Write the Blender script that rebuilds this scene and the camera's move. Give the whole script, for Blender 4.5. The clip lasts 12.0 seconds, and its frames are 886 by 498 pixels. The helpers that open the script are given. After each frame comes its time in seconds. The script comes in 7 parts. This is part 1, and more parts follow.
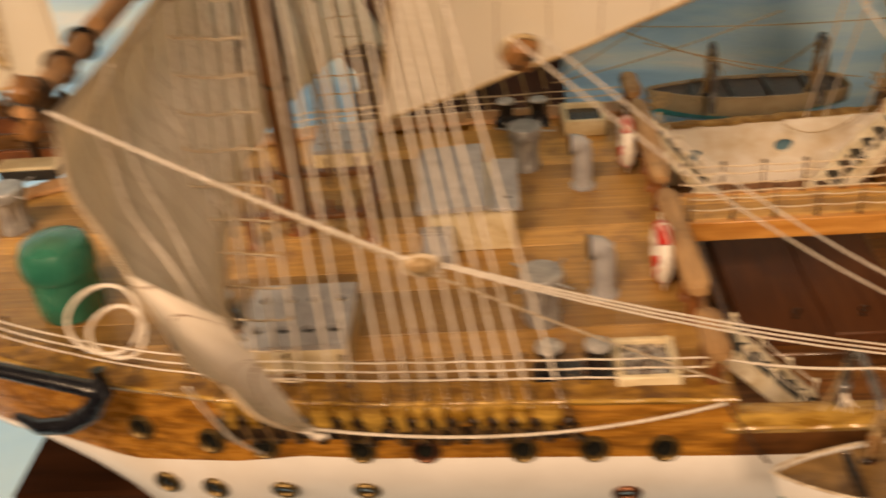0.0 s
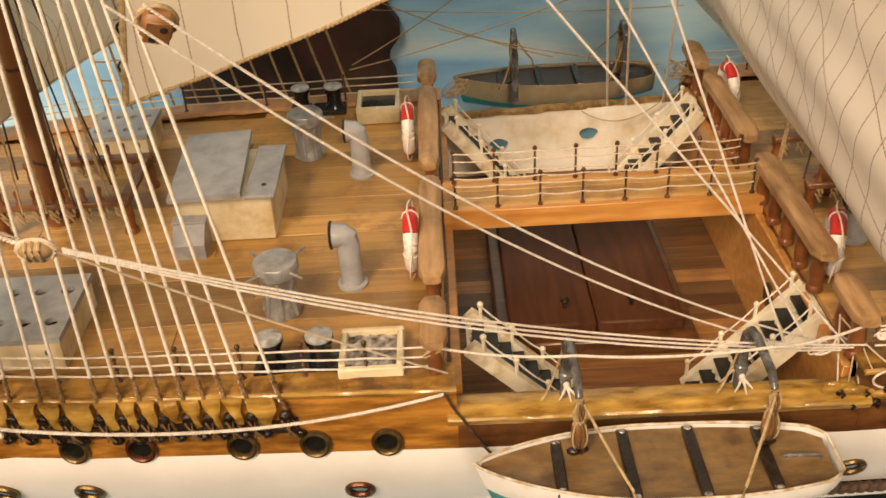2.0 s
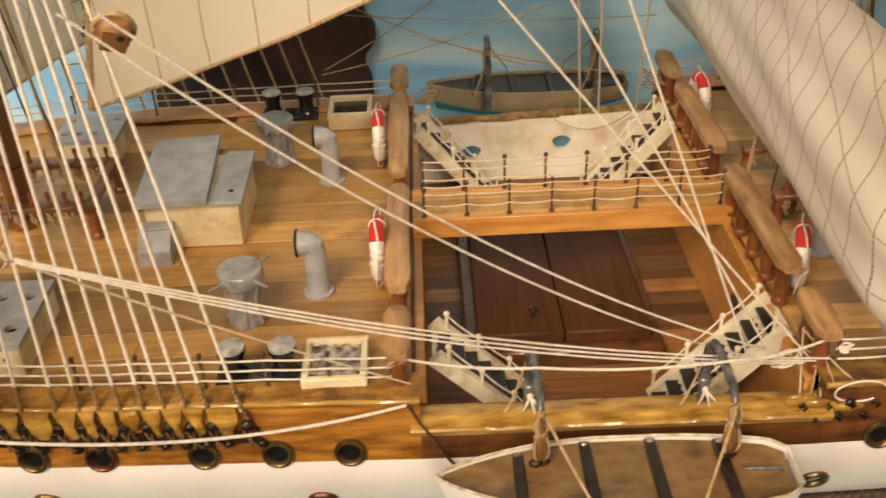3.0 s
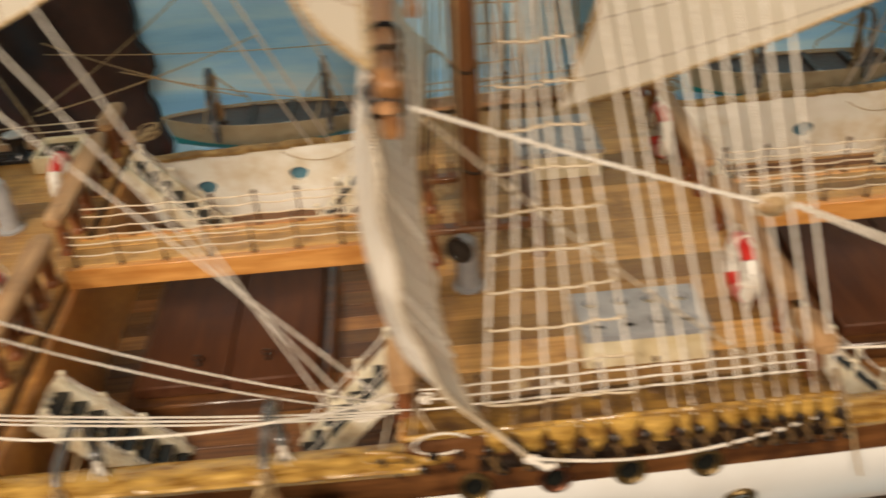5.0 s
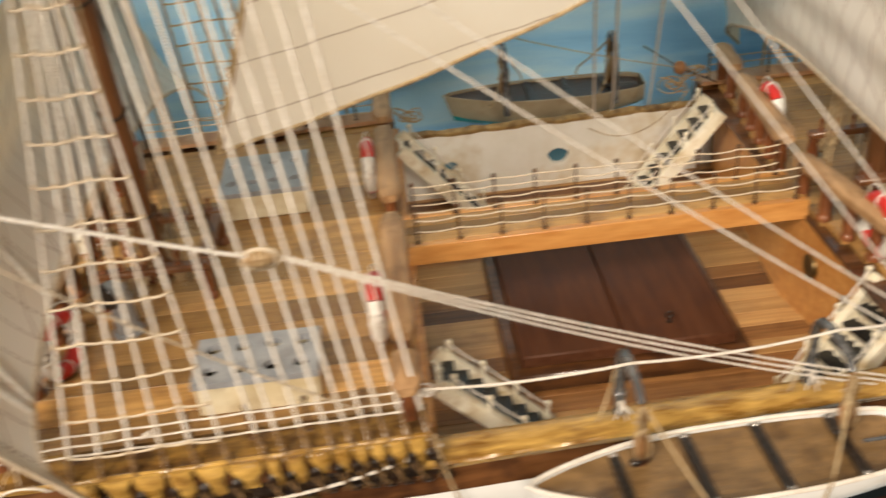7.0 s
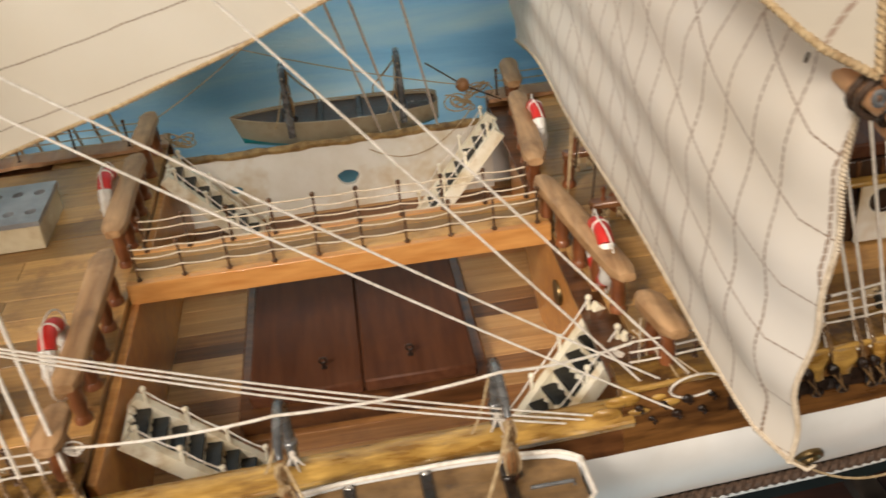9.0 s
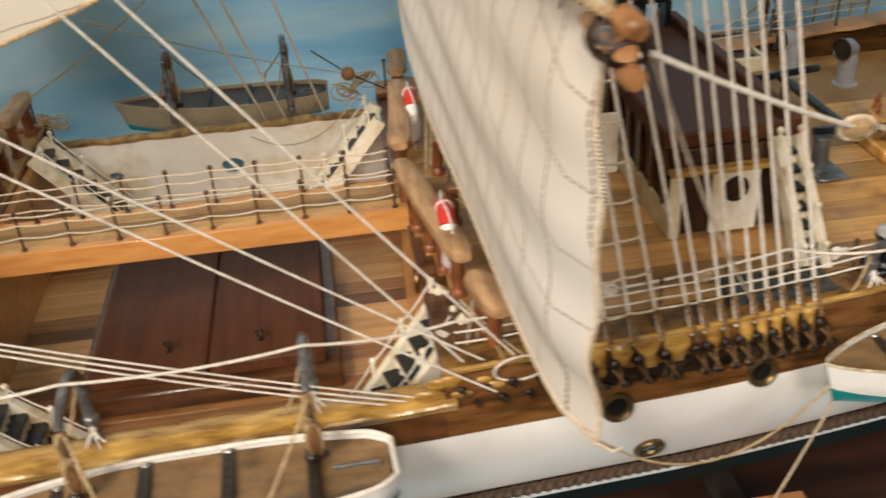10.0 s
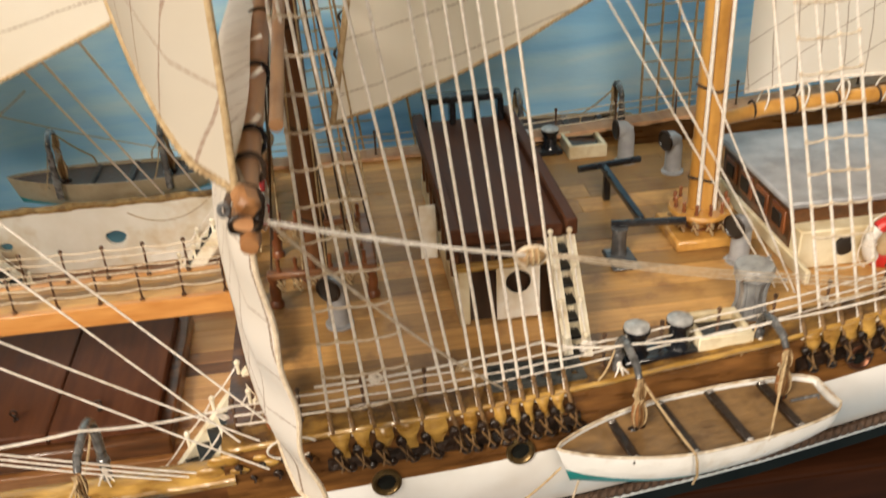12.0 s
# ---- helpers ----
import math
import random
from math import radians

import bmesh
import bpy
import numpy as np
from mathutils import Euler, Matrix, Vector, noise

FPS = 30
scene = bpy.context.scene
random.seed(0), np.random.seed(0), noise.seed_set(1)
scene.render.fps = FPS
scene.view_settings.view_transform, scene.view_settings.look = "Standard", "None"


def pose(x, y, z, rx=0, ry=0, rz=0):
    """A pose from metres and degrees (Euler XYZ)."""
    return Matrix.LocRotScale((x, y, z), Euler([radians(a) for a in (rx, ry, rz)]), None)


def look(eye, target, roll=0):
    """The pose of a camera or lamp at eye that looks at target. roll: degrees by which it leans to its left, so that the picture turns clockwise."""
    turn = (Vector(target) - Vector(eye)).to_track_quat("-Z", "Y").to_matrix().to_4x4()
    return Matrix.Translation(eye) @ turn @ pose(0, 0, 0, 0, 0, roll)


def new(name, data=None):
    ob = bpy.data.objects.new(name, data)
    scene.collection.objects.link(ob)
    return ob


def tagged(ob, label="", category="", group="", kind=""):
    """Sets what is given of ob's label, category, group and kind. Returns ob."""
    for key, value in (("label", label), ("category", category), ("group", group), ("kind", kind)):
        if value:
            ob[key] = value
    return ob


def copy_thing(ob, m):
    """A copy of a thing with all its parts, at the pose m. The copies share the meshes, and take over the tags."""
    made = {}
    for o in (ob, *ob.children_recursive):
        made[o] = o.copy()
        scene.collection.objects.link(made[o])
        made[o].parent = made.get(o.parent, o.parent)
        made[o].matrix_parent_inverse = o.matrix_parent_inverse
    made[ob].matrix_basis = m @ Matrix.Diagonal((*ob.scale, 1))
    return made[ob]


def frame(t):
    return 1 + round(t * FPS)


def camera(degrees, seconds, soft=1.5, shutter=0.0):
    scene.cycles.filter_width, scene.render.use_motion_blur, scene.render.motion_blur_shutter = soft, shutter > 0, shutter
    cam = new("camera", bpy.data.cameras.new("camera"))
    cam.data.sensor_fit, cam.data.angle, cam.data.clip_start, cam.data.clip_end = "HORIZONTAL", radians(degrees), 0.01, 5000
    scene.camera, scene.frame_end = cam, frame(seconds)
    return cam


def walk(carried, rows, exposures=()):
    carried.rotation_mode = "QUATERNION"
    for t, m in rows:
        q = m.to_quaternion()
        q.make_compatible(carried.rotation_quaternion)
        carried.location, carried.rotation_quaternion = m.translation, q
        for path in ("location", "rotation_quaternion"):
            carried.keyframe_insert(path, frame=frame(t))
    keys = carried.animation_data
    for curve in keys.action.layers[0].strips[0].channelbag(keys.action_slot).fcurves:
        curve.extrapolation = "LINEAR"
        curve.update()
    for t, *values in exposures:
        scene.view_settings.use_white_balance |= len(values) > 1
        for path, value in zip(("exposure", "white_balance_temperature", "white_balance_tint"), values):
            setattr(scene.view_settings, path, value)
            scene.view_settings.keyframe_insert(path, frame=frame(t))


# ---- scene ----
cam = camera(50.0, 12.0, soft=1.6, shutter=0.9)
PATH = [
    (0, (0.51147, -0.42194, 0.26434), (0.49735, -0.25449, 0.15588), -5.42),
    (0.5, (0.56249, -0.41553, 0.24906), (0.55682, -0.24765, 0.1405), -3.99),
    (1, (0.59679, -0.41006, 0.23858), (0.59446, -0.24362, 0.1277), -3.98),
    (1.5, (0.6009, -0.41034, 0.24058), (0.59954, -0.24378, 0.12988), -3.78),
    (2, (0.5983, -0.41073, 0.24668), (0.59696, -0.24348, 0.13701), -3.39),
    (2.5, (0.59971, -0.40972, 0.2479), (0.60007, -0.24261, 0.13803), -2.84),
    (4.5, (0.70034, -0.39522, 0.24986), (0.70787, -0.22681, 0.14224), -1.77),
    (5, (0.76702, -0.39031, 0.24384), (0.77049, -0.22219, 0.13556), -4.51),
    (5.5, (0.81804, -0.39445, 0.23941), (0.82297, -0.22587, 0.13192), -4.91),
    (6, (0.85245, -0.39281, 0.24304), (0.86124, -0.22422, 0.1358), -4.50),
    (6.5, (0.87046, -0.39785, 0.24458), (0.87908, -0.22855, 0.13845), -4.92),
    (7, (0.91398, -0.39562, 0.24405), (0.92039, -0.22626, 0.13786), -5.71),
    (7.5, (0.9582, -0.39178, 0.24414), (0.9671, -0.22304, 0.13715), -5.54),
    (9.5, (1.04862, -0.38316, 0.22411), (1.064, -0.21372, 0.11898), -5.57),
    (10, (1.07927, -0.39026, 0.21115), (1.09843, -0.21981, 0.10831), -3.71),
    (10.5, (1.10611, -0.3955, 0.21393), (1.12102, -0.22619, 0.10851), -4.12),
    (11, (1.12751, -0.40597, 0.21608), (1.14816, -0.23476, 0.11479), -2.89),
    (11.5, (1.14897, -0.41504, 0.22756), (1.17275, -0.24276, 0.1288), -2.19),
    (12, (1.16391, -0.42821, 0.25247), (1.18402, -0.25481, 0.15486), -3.00),
]
walk(cam, [(t, look(eye, target, roll)) for t, eye, target, roll in PATH],
     [(0.0, -0.64, 10000, 26), (0.5, -0.38, 9300, 22), (1.2, -0.21, 8300, 18), (2.5, -0.26, 7600, 14), (4.5, -0.32, 6900, 10), (5.0, -0.28, 6750, 10), (5.5, -0.10, 6600, 10), (7.0, -0.02, 6300, 9), (9.5, -0.14, 5950, 9), (10.5, -0.02, 5980, 9), (12.0, 0.14, 6250, 9)])

# ---- light ----
world = bpy.data.worlds.new("room_air")
scene.world = world
world.use_nodes = True
bg = world.node_tree.nodes["Background"]
bg.inputs[0].default_value = (1.0, 0.86, 0.68, 1)
bg.inputs[1].default_value = 0.005


def lamp(name, eye, target, w, h, power, colour):
    data = bpy.data.lights.new(name, "AREA")
    data.shape, data.size, data.size_y, data.energy, data.color = "RECTANGLE", w, h, power, colour
    ob = new(name, data)
    ob.matrix_world = look(eye, target)
    return ob


WARM = (1.0, 0.840, 0.668)
# Two ceiling lights, high and to the left, out of view.
lamp("ceiling_lamp", (-0.35, -2.10, 2.25), (0.80, 0.0, 0.0), 0.75, 0.75, 90.0, WARM)
lamp("ceiling_lamp", (-1.75, -2.90, 1.80), (0.80, 0.0, 0.0), 0.75, 0.75, 76.0, WARM)
# Fill lamp added behind the camera to brighten the sea backdrop and upright faces.
lamp("ceiling_lamp", (1.00, -3.10, 1.90), (0.90, 0.0, 0.0), 0.75, 0.75, 78.0, WARM)
scene.view_settings.exposure = 0.0


# ---- materials ----
def material(name, a, b, rough=0.5, metal=0.0, scale=60.0, stretch=(1, 1, 1), bump=0.15, dirt=None, dirt_amount=0.35,
             dirt_scale=18.0, coat=0.0, per_piece=0.0, spec=0.5, fine=260.0, relief=0.001, dirt_from=0.52, streaks=False):
    """Two-tone grain, a second, larger layer of stains, and fine relief."""
    m = bpy.data.materials.new(name)
    m.use_nodes = True
    n, l = m.node_tree.nodes, m.node_tree.links
    p = n["Principled BSDF"]
    geo = n.new("ShaderNodeTexCoord")
    mp = n.new("ShaderNodeMapping")
    mp.inputs["Scale"].default_value = stretch
    l.new(geo.outputs["Object"], mp.inputs[0])
    src = mp.outputs[0]
    info = None
    if per_piece:
        info = n.new("ShaderNodeObjectInfo")
        add = n.new("ShaderNodeVectorMath")
        add.operation = "MULTIPLY_ADD"
        add.inputs[1].default_value = (3.1, 7.7, 5.3)
        l.new(info.outputs["Random"], add.inputs[0])
        l.new(mp.outputs[0], add.inputs[2])
        src = add.outputs[0]
    t1 = n.new("ShaderNodeTexNoise")
    t1.inputs["Scale"].default_value, t1.inputs["Detail"].default_value = scale, 6
    l.new(src, t1.inputs["Vector"])
    r = n.new("ShaderNodeValToRGB")
    r.color_ramp.elements[0].position, r.color_ramp.elements[1].position = 0.32, 0.68
    r.color_ramp.elements[0].color, r.color_ramp.elements[1].color = (*a, 1), (*b, 1)
    l.new(t1.outputs[0], r.inputs[0])
    col = r.outputs[0]
    if per_piece:
        hsv = n.new("ShaderNodeHueSaturation")
        mr = n.new("ShaderNodeMapRange")
        mr.inputs[3].default_value, mr.inputs[4].default_value = 1 - per_piece, 1 + per_piece * 0.55
        l.new(info.outputs["Random"], mr.inputs[0])
        l.new(mr.outputs[0], hsv.inputs["Value"])
        l.new(col, hsv.inputs["Color"])
        col = hsv.outputs[0]
    if dirt:
        t2 = n.new("ShaderNodeTexNoise")
        t2.inputs["Scale"].default_value, t2.inputs["Detail"].default_value = dirt_scale, 4
        t2.inputs["Roughness"].default_value = 0.65
        l.new(mp.outputs[0] if streaks else geo.outputs["Object"], t2.inputs["Vector"])
        r2 = n.new("ShaderNodeValToRGB")
        r2.color_ramp.elements[0].position, r2.color_ramp.elements[1].position = dirt_from, dirt_from + 0.20
        r2.color_ramp.elements[0].color, r2.color_ramp.elements[1].color = (0, 0, 0, 1), (dirt_amount,) * 3 + (1,)
        l.new(t2.outputs[0], r2.inputs[0])
        mix = n.new("ShaderNodeMix")
        mix.data_type = "RGBA"
        l.new(r2.outputs[0], mix.inputs[0])
        l.new(col, mix.inputs[6])
        mix.inputs[7].default_value = (*dirt, 1)
        col = mix.outputs[2]
    l.new(col, p.inputs["Base Color"])
    p.inputs["Metallic"].default_value = metal
    p.inputs["Specular IOR Level"].default_value = spec
    p.inputs["Coat Weight"].default_value, p.inputs["Coat Roughness"].default_value = coat, 0.10
    rr = n.new("ShaderNodeMapRange")
    rr.inputs[3].default_value, rr.inputs[4].default_value = max(0.03, rough - 0.12), min(1.0, rough + 0.12)
    l.new(t1.outputs[0], rr.inputs[0])
    l.new(rr.outputs[0], p.inputs["Roughness"])
    if bump:
        t3 = n.new("ShaderNodeTexNoise")
        t3.inputs["Scale"].default_value, t3.inputs["Detail"].default_value = fine, 5
        l.new(src, t3.inputs["Vector"])
        b1 = n.new("ShaderNodeBump")
        b1.inputs["Strength"].default_value, b1.inputs["Distance"].default_value = bump, relief
        l.new(t3.outputs[0], b1.inputs["Height"])
        l.new(b1.outputs[0], p.inputs["Normal"])
    return m


OAK = material("deck_oak", (0.405, 0.212, 0.062), (0.565, 0.322, 0.106), 0.40, scale=420, stretch=(0.06, 1.0, 1.0), bump=0.3, fine=500, dirt=(0.17, 0.070, 0.024), dirt_amount=0.62, dirt_scale=55, coat=0.08, per_piece=0.50, dirt_from=0.50)
WALNUT = material("well_oak", (0.25, 0.108, 0.034), (0.42, 0.205, 0.070), 0.38, scale=380, stretch=(0.06, 1.0, 1.0), bump=0.25, fine=500, dirt=(0.09, 0.035, 0.016), dirt_amount=0.5, dirt_scale=45, coat=0.06, per_piece=0.66)
AMBER = material("amber_varnish", (0.205, 0.080, 0.015), (0.45, 0.205, 0.040), 0.27, scale=330, stretch=(0.16, 1, 1.0), bump=0.5, fine=200, dirt=(0.055, 0.020, 0.007), dirt_amount=0.75, dirt_scale=120, coat=0.45, dirt_from=0.50, streaks=True)
GOLD = material("gold_varnish", (0.22, 0.108, 0.018), (0.56, 0.345, 0.085), 0.3, scale=260, stretch=(0.25, 1, 1), bump=0.8, fine=160, relief=0.0014, dirt=(0.12, 0.050, 0.012), dirt_amount=0.7, dirt_scale=150, coat=0.45, dirt_from=0.50, streaks=True)
COVER = material("stained_golden_varnish", (0.19, 0.088, 0.018), (0.43, 0.235, 0.055), 0.42, scale=240, stretch=(0.25, 1, 1), bump=0.4, fine=160, dirt=(0.075, 0.030, 0.009), dirt_amount=0.8, dirt_scale=95, coat=0.15, dirt_from=0.46, spec=0.3)
BROWN_SIDE = material("brown_varnish", (0.085, 0.036, 0.010), (0.200, 0.090, 0.025), 0.30, scale=300, stretch=(0.16, 1, 1.0), bump=0.5, fine=200, dirt=(0.030, 0.012, 0.005), dirt_amount=0.7, dirt_scale=120, coat=0.4, dirt_from=0.48, streaks=True)
# Covering board abaft the first well: dark stains, and sail shadow put into colour.
SHADED_COVER = material("shaded_stained_golden_varnish", (0.115, 0.055, 0.012), (0.30, 0.165, 0.035), 0.46, scale=240, stretch=(0.25, 1, 1), bump=0.4, fine=160, dirt=(0.050, 0.021, 0.007), dirt_amount=0.85, dirt_scale=85, coat=0.08, dirt_from=0.44, spec=0.25)
SIDE_WOOD = material("brown_side_wood", (0.060, 0.023, 0.008), (0.160, 0.065, 0.021), 0.34, scale=200, stretch=(0.15, 1, 1), bump=0.3, fine=300, dirt=(0.026, 0.010, 0.006), dirt_amount=0.8, dirt_scale=60, coat=0.4, dirt_from=0.48)
DARKWOOD = material("dark_brown_panel", (0.020, 0.009, 0.005), (0.055, 0.024, 0.011), 0.4, scale=160, stretch=(1, 1, 0.2), bump=0.3, fine=300, dirt=(0.010, 0.005, 0.003), dirt_amount=0.6, dirt_scale=60, coat=0.2)
HONEY = material("honey_wood", (0.46, 0.19, 0.045), (0.64, 0.32, 0.095), 0.36, scale=260, stretch=(0.15, 1, 1), bump=0.15, dirt=(0.32, 0.12, 0.03), dirt_amount=0.5, coat=0.3)
TIMBER = material("worn_timber", (0.27, 0.145, 0.062), (0.50, 0.305, 0.15), 0.55, scale=260, stretch=(1, 0.15, 1), bump=0.35, dirt=(0.10, 0.045, 0.02), dirt_amount=0.6, dirt_scale=40)
POST = material("red_brown_post", (0.14, 0.042, 0.014), (0.27, 0.095, 0.032), 0.35, scale=120, bump=0.2, dirt=(0.04, 0.014, 0.007), dirt_amount=0.6, coat=0.4)
HATCH = material("oxide_brown_board", (0.064, 0.022, 0.009), (0.100, 0.038, 0.017), 0.52, scale=240, stretch=(1, 0.10, 1), bump=0.25, dirt=(0.050, 0.020, 0.014), dirt_amount=0.6, dirt_scale=22, spec=0.2)
WHITE = material("white_paint", (0.69, 0.685, 0.66), (0.765, 0.76, 0.74), 0.38, scale=30, bump=0.06, dirt=(0.55, 0.47, 0.36), dirt_amount=0.30, dirt_scale=12)
YELLOWED = material("yellowed_white_paint", (0.79, 0.76, 0.67), (0.88, 0.86, 0.80), 0.48, scale=50, bump=0.45, fine=110, dirt=(0.50, 0.33, 0.10), dirt_amount=0.7, dirt_scale=22, dirt_from=0.50)
# Boat white for the far side: tan stains, with shade put into the colour.
SHADED_TAN = material("shaded_stained_white_paint", (0.25, 0.19, 0.115), (0.42, 0.35, 0.235), 0.5, scale=50, bump=0.4, fine=110, dirt=(0.20, 0.13, 0.06), dirt_amount=0.7, dirt_scale=50)
CREAM = material("cream_paint", (0.60, 0.49, 0.29), (0.80, 0.73, 0.54), 0.5, scale=60, bump=0.4, fine=140, dirt=(0.45, 0.30, 0.11), dirt_amount=0.65, dirt_scale=45, dirt_from=0.49)
GREY = material("grey_blue_paint", (0.28, 0.288, 0.305), (0.39, 0.398, 0.415), 0.34, scale=110, bump=0.35, fine=120, dirt=(0.16, 0.15, 0.14), dirt_amount=0.6, dirt_scale=40)
DARKGREY = material("dark_grey_paint", (0.030, 0.033, 0.031), (0.070, 0.074, 0.070), 0.4, scale=110, bump=0.35, fine=120, dirt=(0.03, 0.026, 0.02), dirt_amount=0.6, dirt_scale=40, spec=0.15)
PEWTER = material("dull_pewter_paint", (0.22, 0.222, 0.225), (0.46, 0.465, 0.465), 0.36, metal=0.35, scale=120, bump=0.4, dirt=(0.10, 0.09, 0.08), dirt_amount=0.7, dirt_scale=90)
STEEL = material("brushed_grey_metal", (0.085, 0.088, 0.094), (0.26, 0.265, 0.27), 0.26, metal=0.45, scale=120, bump=0.3, dirt=(0.05, 0.045, 0.04), dirt_amount=0.8, dirt_scale=110)
NAVY = material("navy_black_paint", (0.004, 0.005, 0.008), (0.010, 0.012, 0.017), 0.25, scale=90, bump=0.25, coat=0.25)
TAR = material("tarred_brown", (0.006, 0.0035, 0.002), (0.026, 0.013, 0.007), 0.36, scale=220, bump=0.7, fine=420, coat=0.15)
IRON = material("brown_iron", (0.055, 0.028, 0.014), (0.145, 0.075, 0.038), 0.4, metal=0.3, scale=220, bump=0.5, fine=420)
BRASS = material("aged_brass", (0.082, 0.053, 0.021), (0.25, 0.172, 0.072), 0.36, metal=0.8, scale=160, bump=0.25, dirt=(0.06, 0.035, 0.015), dirt_amount=0.8, dirt_scale=140)
COPPER = material("aged_copper", (0.10, 0.040, 0.022), (0.20, 0.085, 0.045), 0.38, metal=0.8, scale=160, bump=0.3, dirt=(0.10, 0.05, 0.03), dirt_amount=0.7, dirt_scale=120)
PORTGLASS = material("port_glass", (0.004, 0.004, 0.004), (0.014, 0.016, 0.014), 0.08, scale=200, bump=0.3, fine=260, coat=0.8)
DARK = material("dark_inside", (0.010, 0.008, 0.006), (0.028, 0.020, 0.014), 0.6, scale=90, bump=0.1)
FOIL = material("crumpled_foil", (0.025, 0.012, 0.008), (0.72, 0.68, 0.64), 0.18, metal=0.55, scale=260, bump=1.0, fine=220)
RED = material("red_paint", (0.52, 0.022, 0.018), (0.68, 0.045, 0.032), 0.34, scale=90, bump=0.2, dirt=(0.25, 0.02, 0.02), dirt_amount=0.5, dirt_scale=70)
RINGWHITE = material("ring_white", (0.70, 0.66, 0.60), (0.82, 0.80, 0.76), 0.4, scale=90, bump=0.2, dirt=(0.5, 0.38, 0.25), dirt_amount=0.4, dirt_scale=60)
ROPE = material("cream_cord", (0.66, 0.60, 0.51), (0.86, 0.81, 0.745), 0.8, scale=500, bump=0.4, fine=1500, dirt=(0.46, 0.34, 0.20), dirt_amount=0.4, dirt_scale=30)
MIDROPE = material("beige_cord", (0.50, 0.40, 0.28), (0.70, 0.60, 0.46), 0.8, scale=500, bump=0.4, fine=1500, dirt=(0.36, 0.25, 0.13), dirt_amount=0.5, dirt_scale=40)
OLDROPE = material("tan_cord", (0.34, 0.23, 0.11), (0.56, 0.43, 0.25), 0.8, scale=500, bump=0.5, fine=1500, dirt=(0.17, 0.09, 0.04), dirt_amount=0.6, dirt_scale=40)
LANYARD = material("brown_lanyard", (0.100, 0.052, 0.018), (0.26, 0.150, 0.055), 0.55, scale=500, bump=0.5, fine=1500, dirt=(0.05, 0.025, 0.01), dirt_amount=0.6, dirt_scale=60, coat=0.2)
DARKROPE = material("dark_brown_cord", (0.032, 0.018, 0.010), (0.085, 0.048, 0.027), 0.75, scale=500, bump=0.5, fine=1500)
MAST = material("mast_wood", (0.12, 0.046, 0.017), (0.24, 0.10, 0.036), 0.38, scale=110, stretch=(1, 1, 0.12), bump=0.2, dirt=(0.10, 0.04, 0.014), dirt_amount=0.5, dirt_scale=30, coat=0.3)
YELLOWMAST = material("yellow_varnished_mast", (0.46, 0.225, 0.045), (0.62, 0.34, 0.085), 0.34, scale=110, stretch=(1, 1, 0.12), bump=0.2, dirt=(0.22, 0.09, 0.02), dirt_amount=0.6, dirt_scale=40, coat=0.4)
SPAR = material("spar_wood", (0.36, 0.175, 0.075), (0.56, 0.32, 0.16), 0.45, scale=120, stretch=(1, 0.15, 1), bump=0.2, dirt=(0.18, 0.08, 0.035), dirt_amount=0.5, dirt_scale=50)
BLOCKWOOD = material("block_wood", (0.20, 0.085, 0.028), (0.40, 0.195, 0.075), 0.45, scale=160, bump=0.3, dirt=(0.16, 0.065, 0.022), dirt_amount=0.6, dirt_scale=80)
FLAP = material("grey_blue_flap", (0.05, 0.14, 0.20), (0.09, 0.21, 0.28), 0.4, scale=70, bump=0.1)
PALEBLOCK = material("pale_block_wood", (0.27, 0.16, 0.07), (0.45, 0.30, 0.15), 0.5, scale=160, bump=0.4, dirt=(0.28, 0.17, 0.07), dirt_amount=0.6, dirt_scale=120)
TEAL = material("teal_paint", (0.010, 0.17, 0.17), (0.020, 0.26, 0.255), 0.32, scale=70, bump=0.15)
GREEN = material("green_paint", (0.006, 0.115, 0.075), (0.014, 0.19, 0.125), 0.25, scale=60, bump=0.1, coat=0.4)
BOATFLOOR = material("boat_inside_wood", (0.130, 0.073, 0.026), (0.245, 0.145, 0.058), 0.45, scale=160, stretch=(0.4, 1, 1), bump=0.8, dirt=(0.045, 0.020, 0.009), dirt_amount=0.7, dirt_scale=55, coat=0.2)
BOATPAINT = material("worn_boat_paint", (0.75, 0.745, 0.71), (0.83, 0.825, 0.80), 0.45, scale=60, bump=0.5, fine=160, dirt=(0.36, 0.24, 0.09), dirt_amount=0.4, dirt_scale=70, dirt_from=0.58)
RIMPAINT = material("chipped_rim_paint", (0.40, 0.28, 0.15), (0.74, 0.69, 0.58), 0.5, scale=240, bump=0.7, fine=300, dirt=(0.16, 0.08, 0.03), dirt_amount=0.7, dirt_scale=150)
BLACKPAINT = material("black_paint", (0.004, 0.004, 0.004), (0.012, 0.011, 0.010), 0.4, scale=90, bump=0.3)
LADDERPAINT = material("cream_ladder_paint", (0.72, 0.64, 0.46), (0.86, 0.81, 0.68), 0.5, scale=90, bump=0.6, fine=160, dirt=(0.42, 0.26, 0.08), dirt_amount=0.7, dirt_scale=70, dirt_from=0.48)
SILVER = material("worn_silver_paint", (0.34, 0.34, 0.34), (0.66, 0.66, 0.65), 0.36, metal=0.35, scale=260, bump=0.8, fine=420)
PALE_PLANK = material("pale_plank", (0.46, 0.240, 0.082), (0.62, 0.360, 0.140), 0.38, scale=380, stretch=(0.06, 1.0, 1.0), bump=0.25, fine=500, dirt=(0.22, 0.10, 0.04), dirt_amount=0.45, dirt_scale=45, coat=0.06, per_piece=0.30)
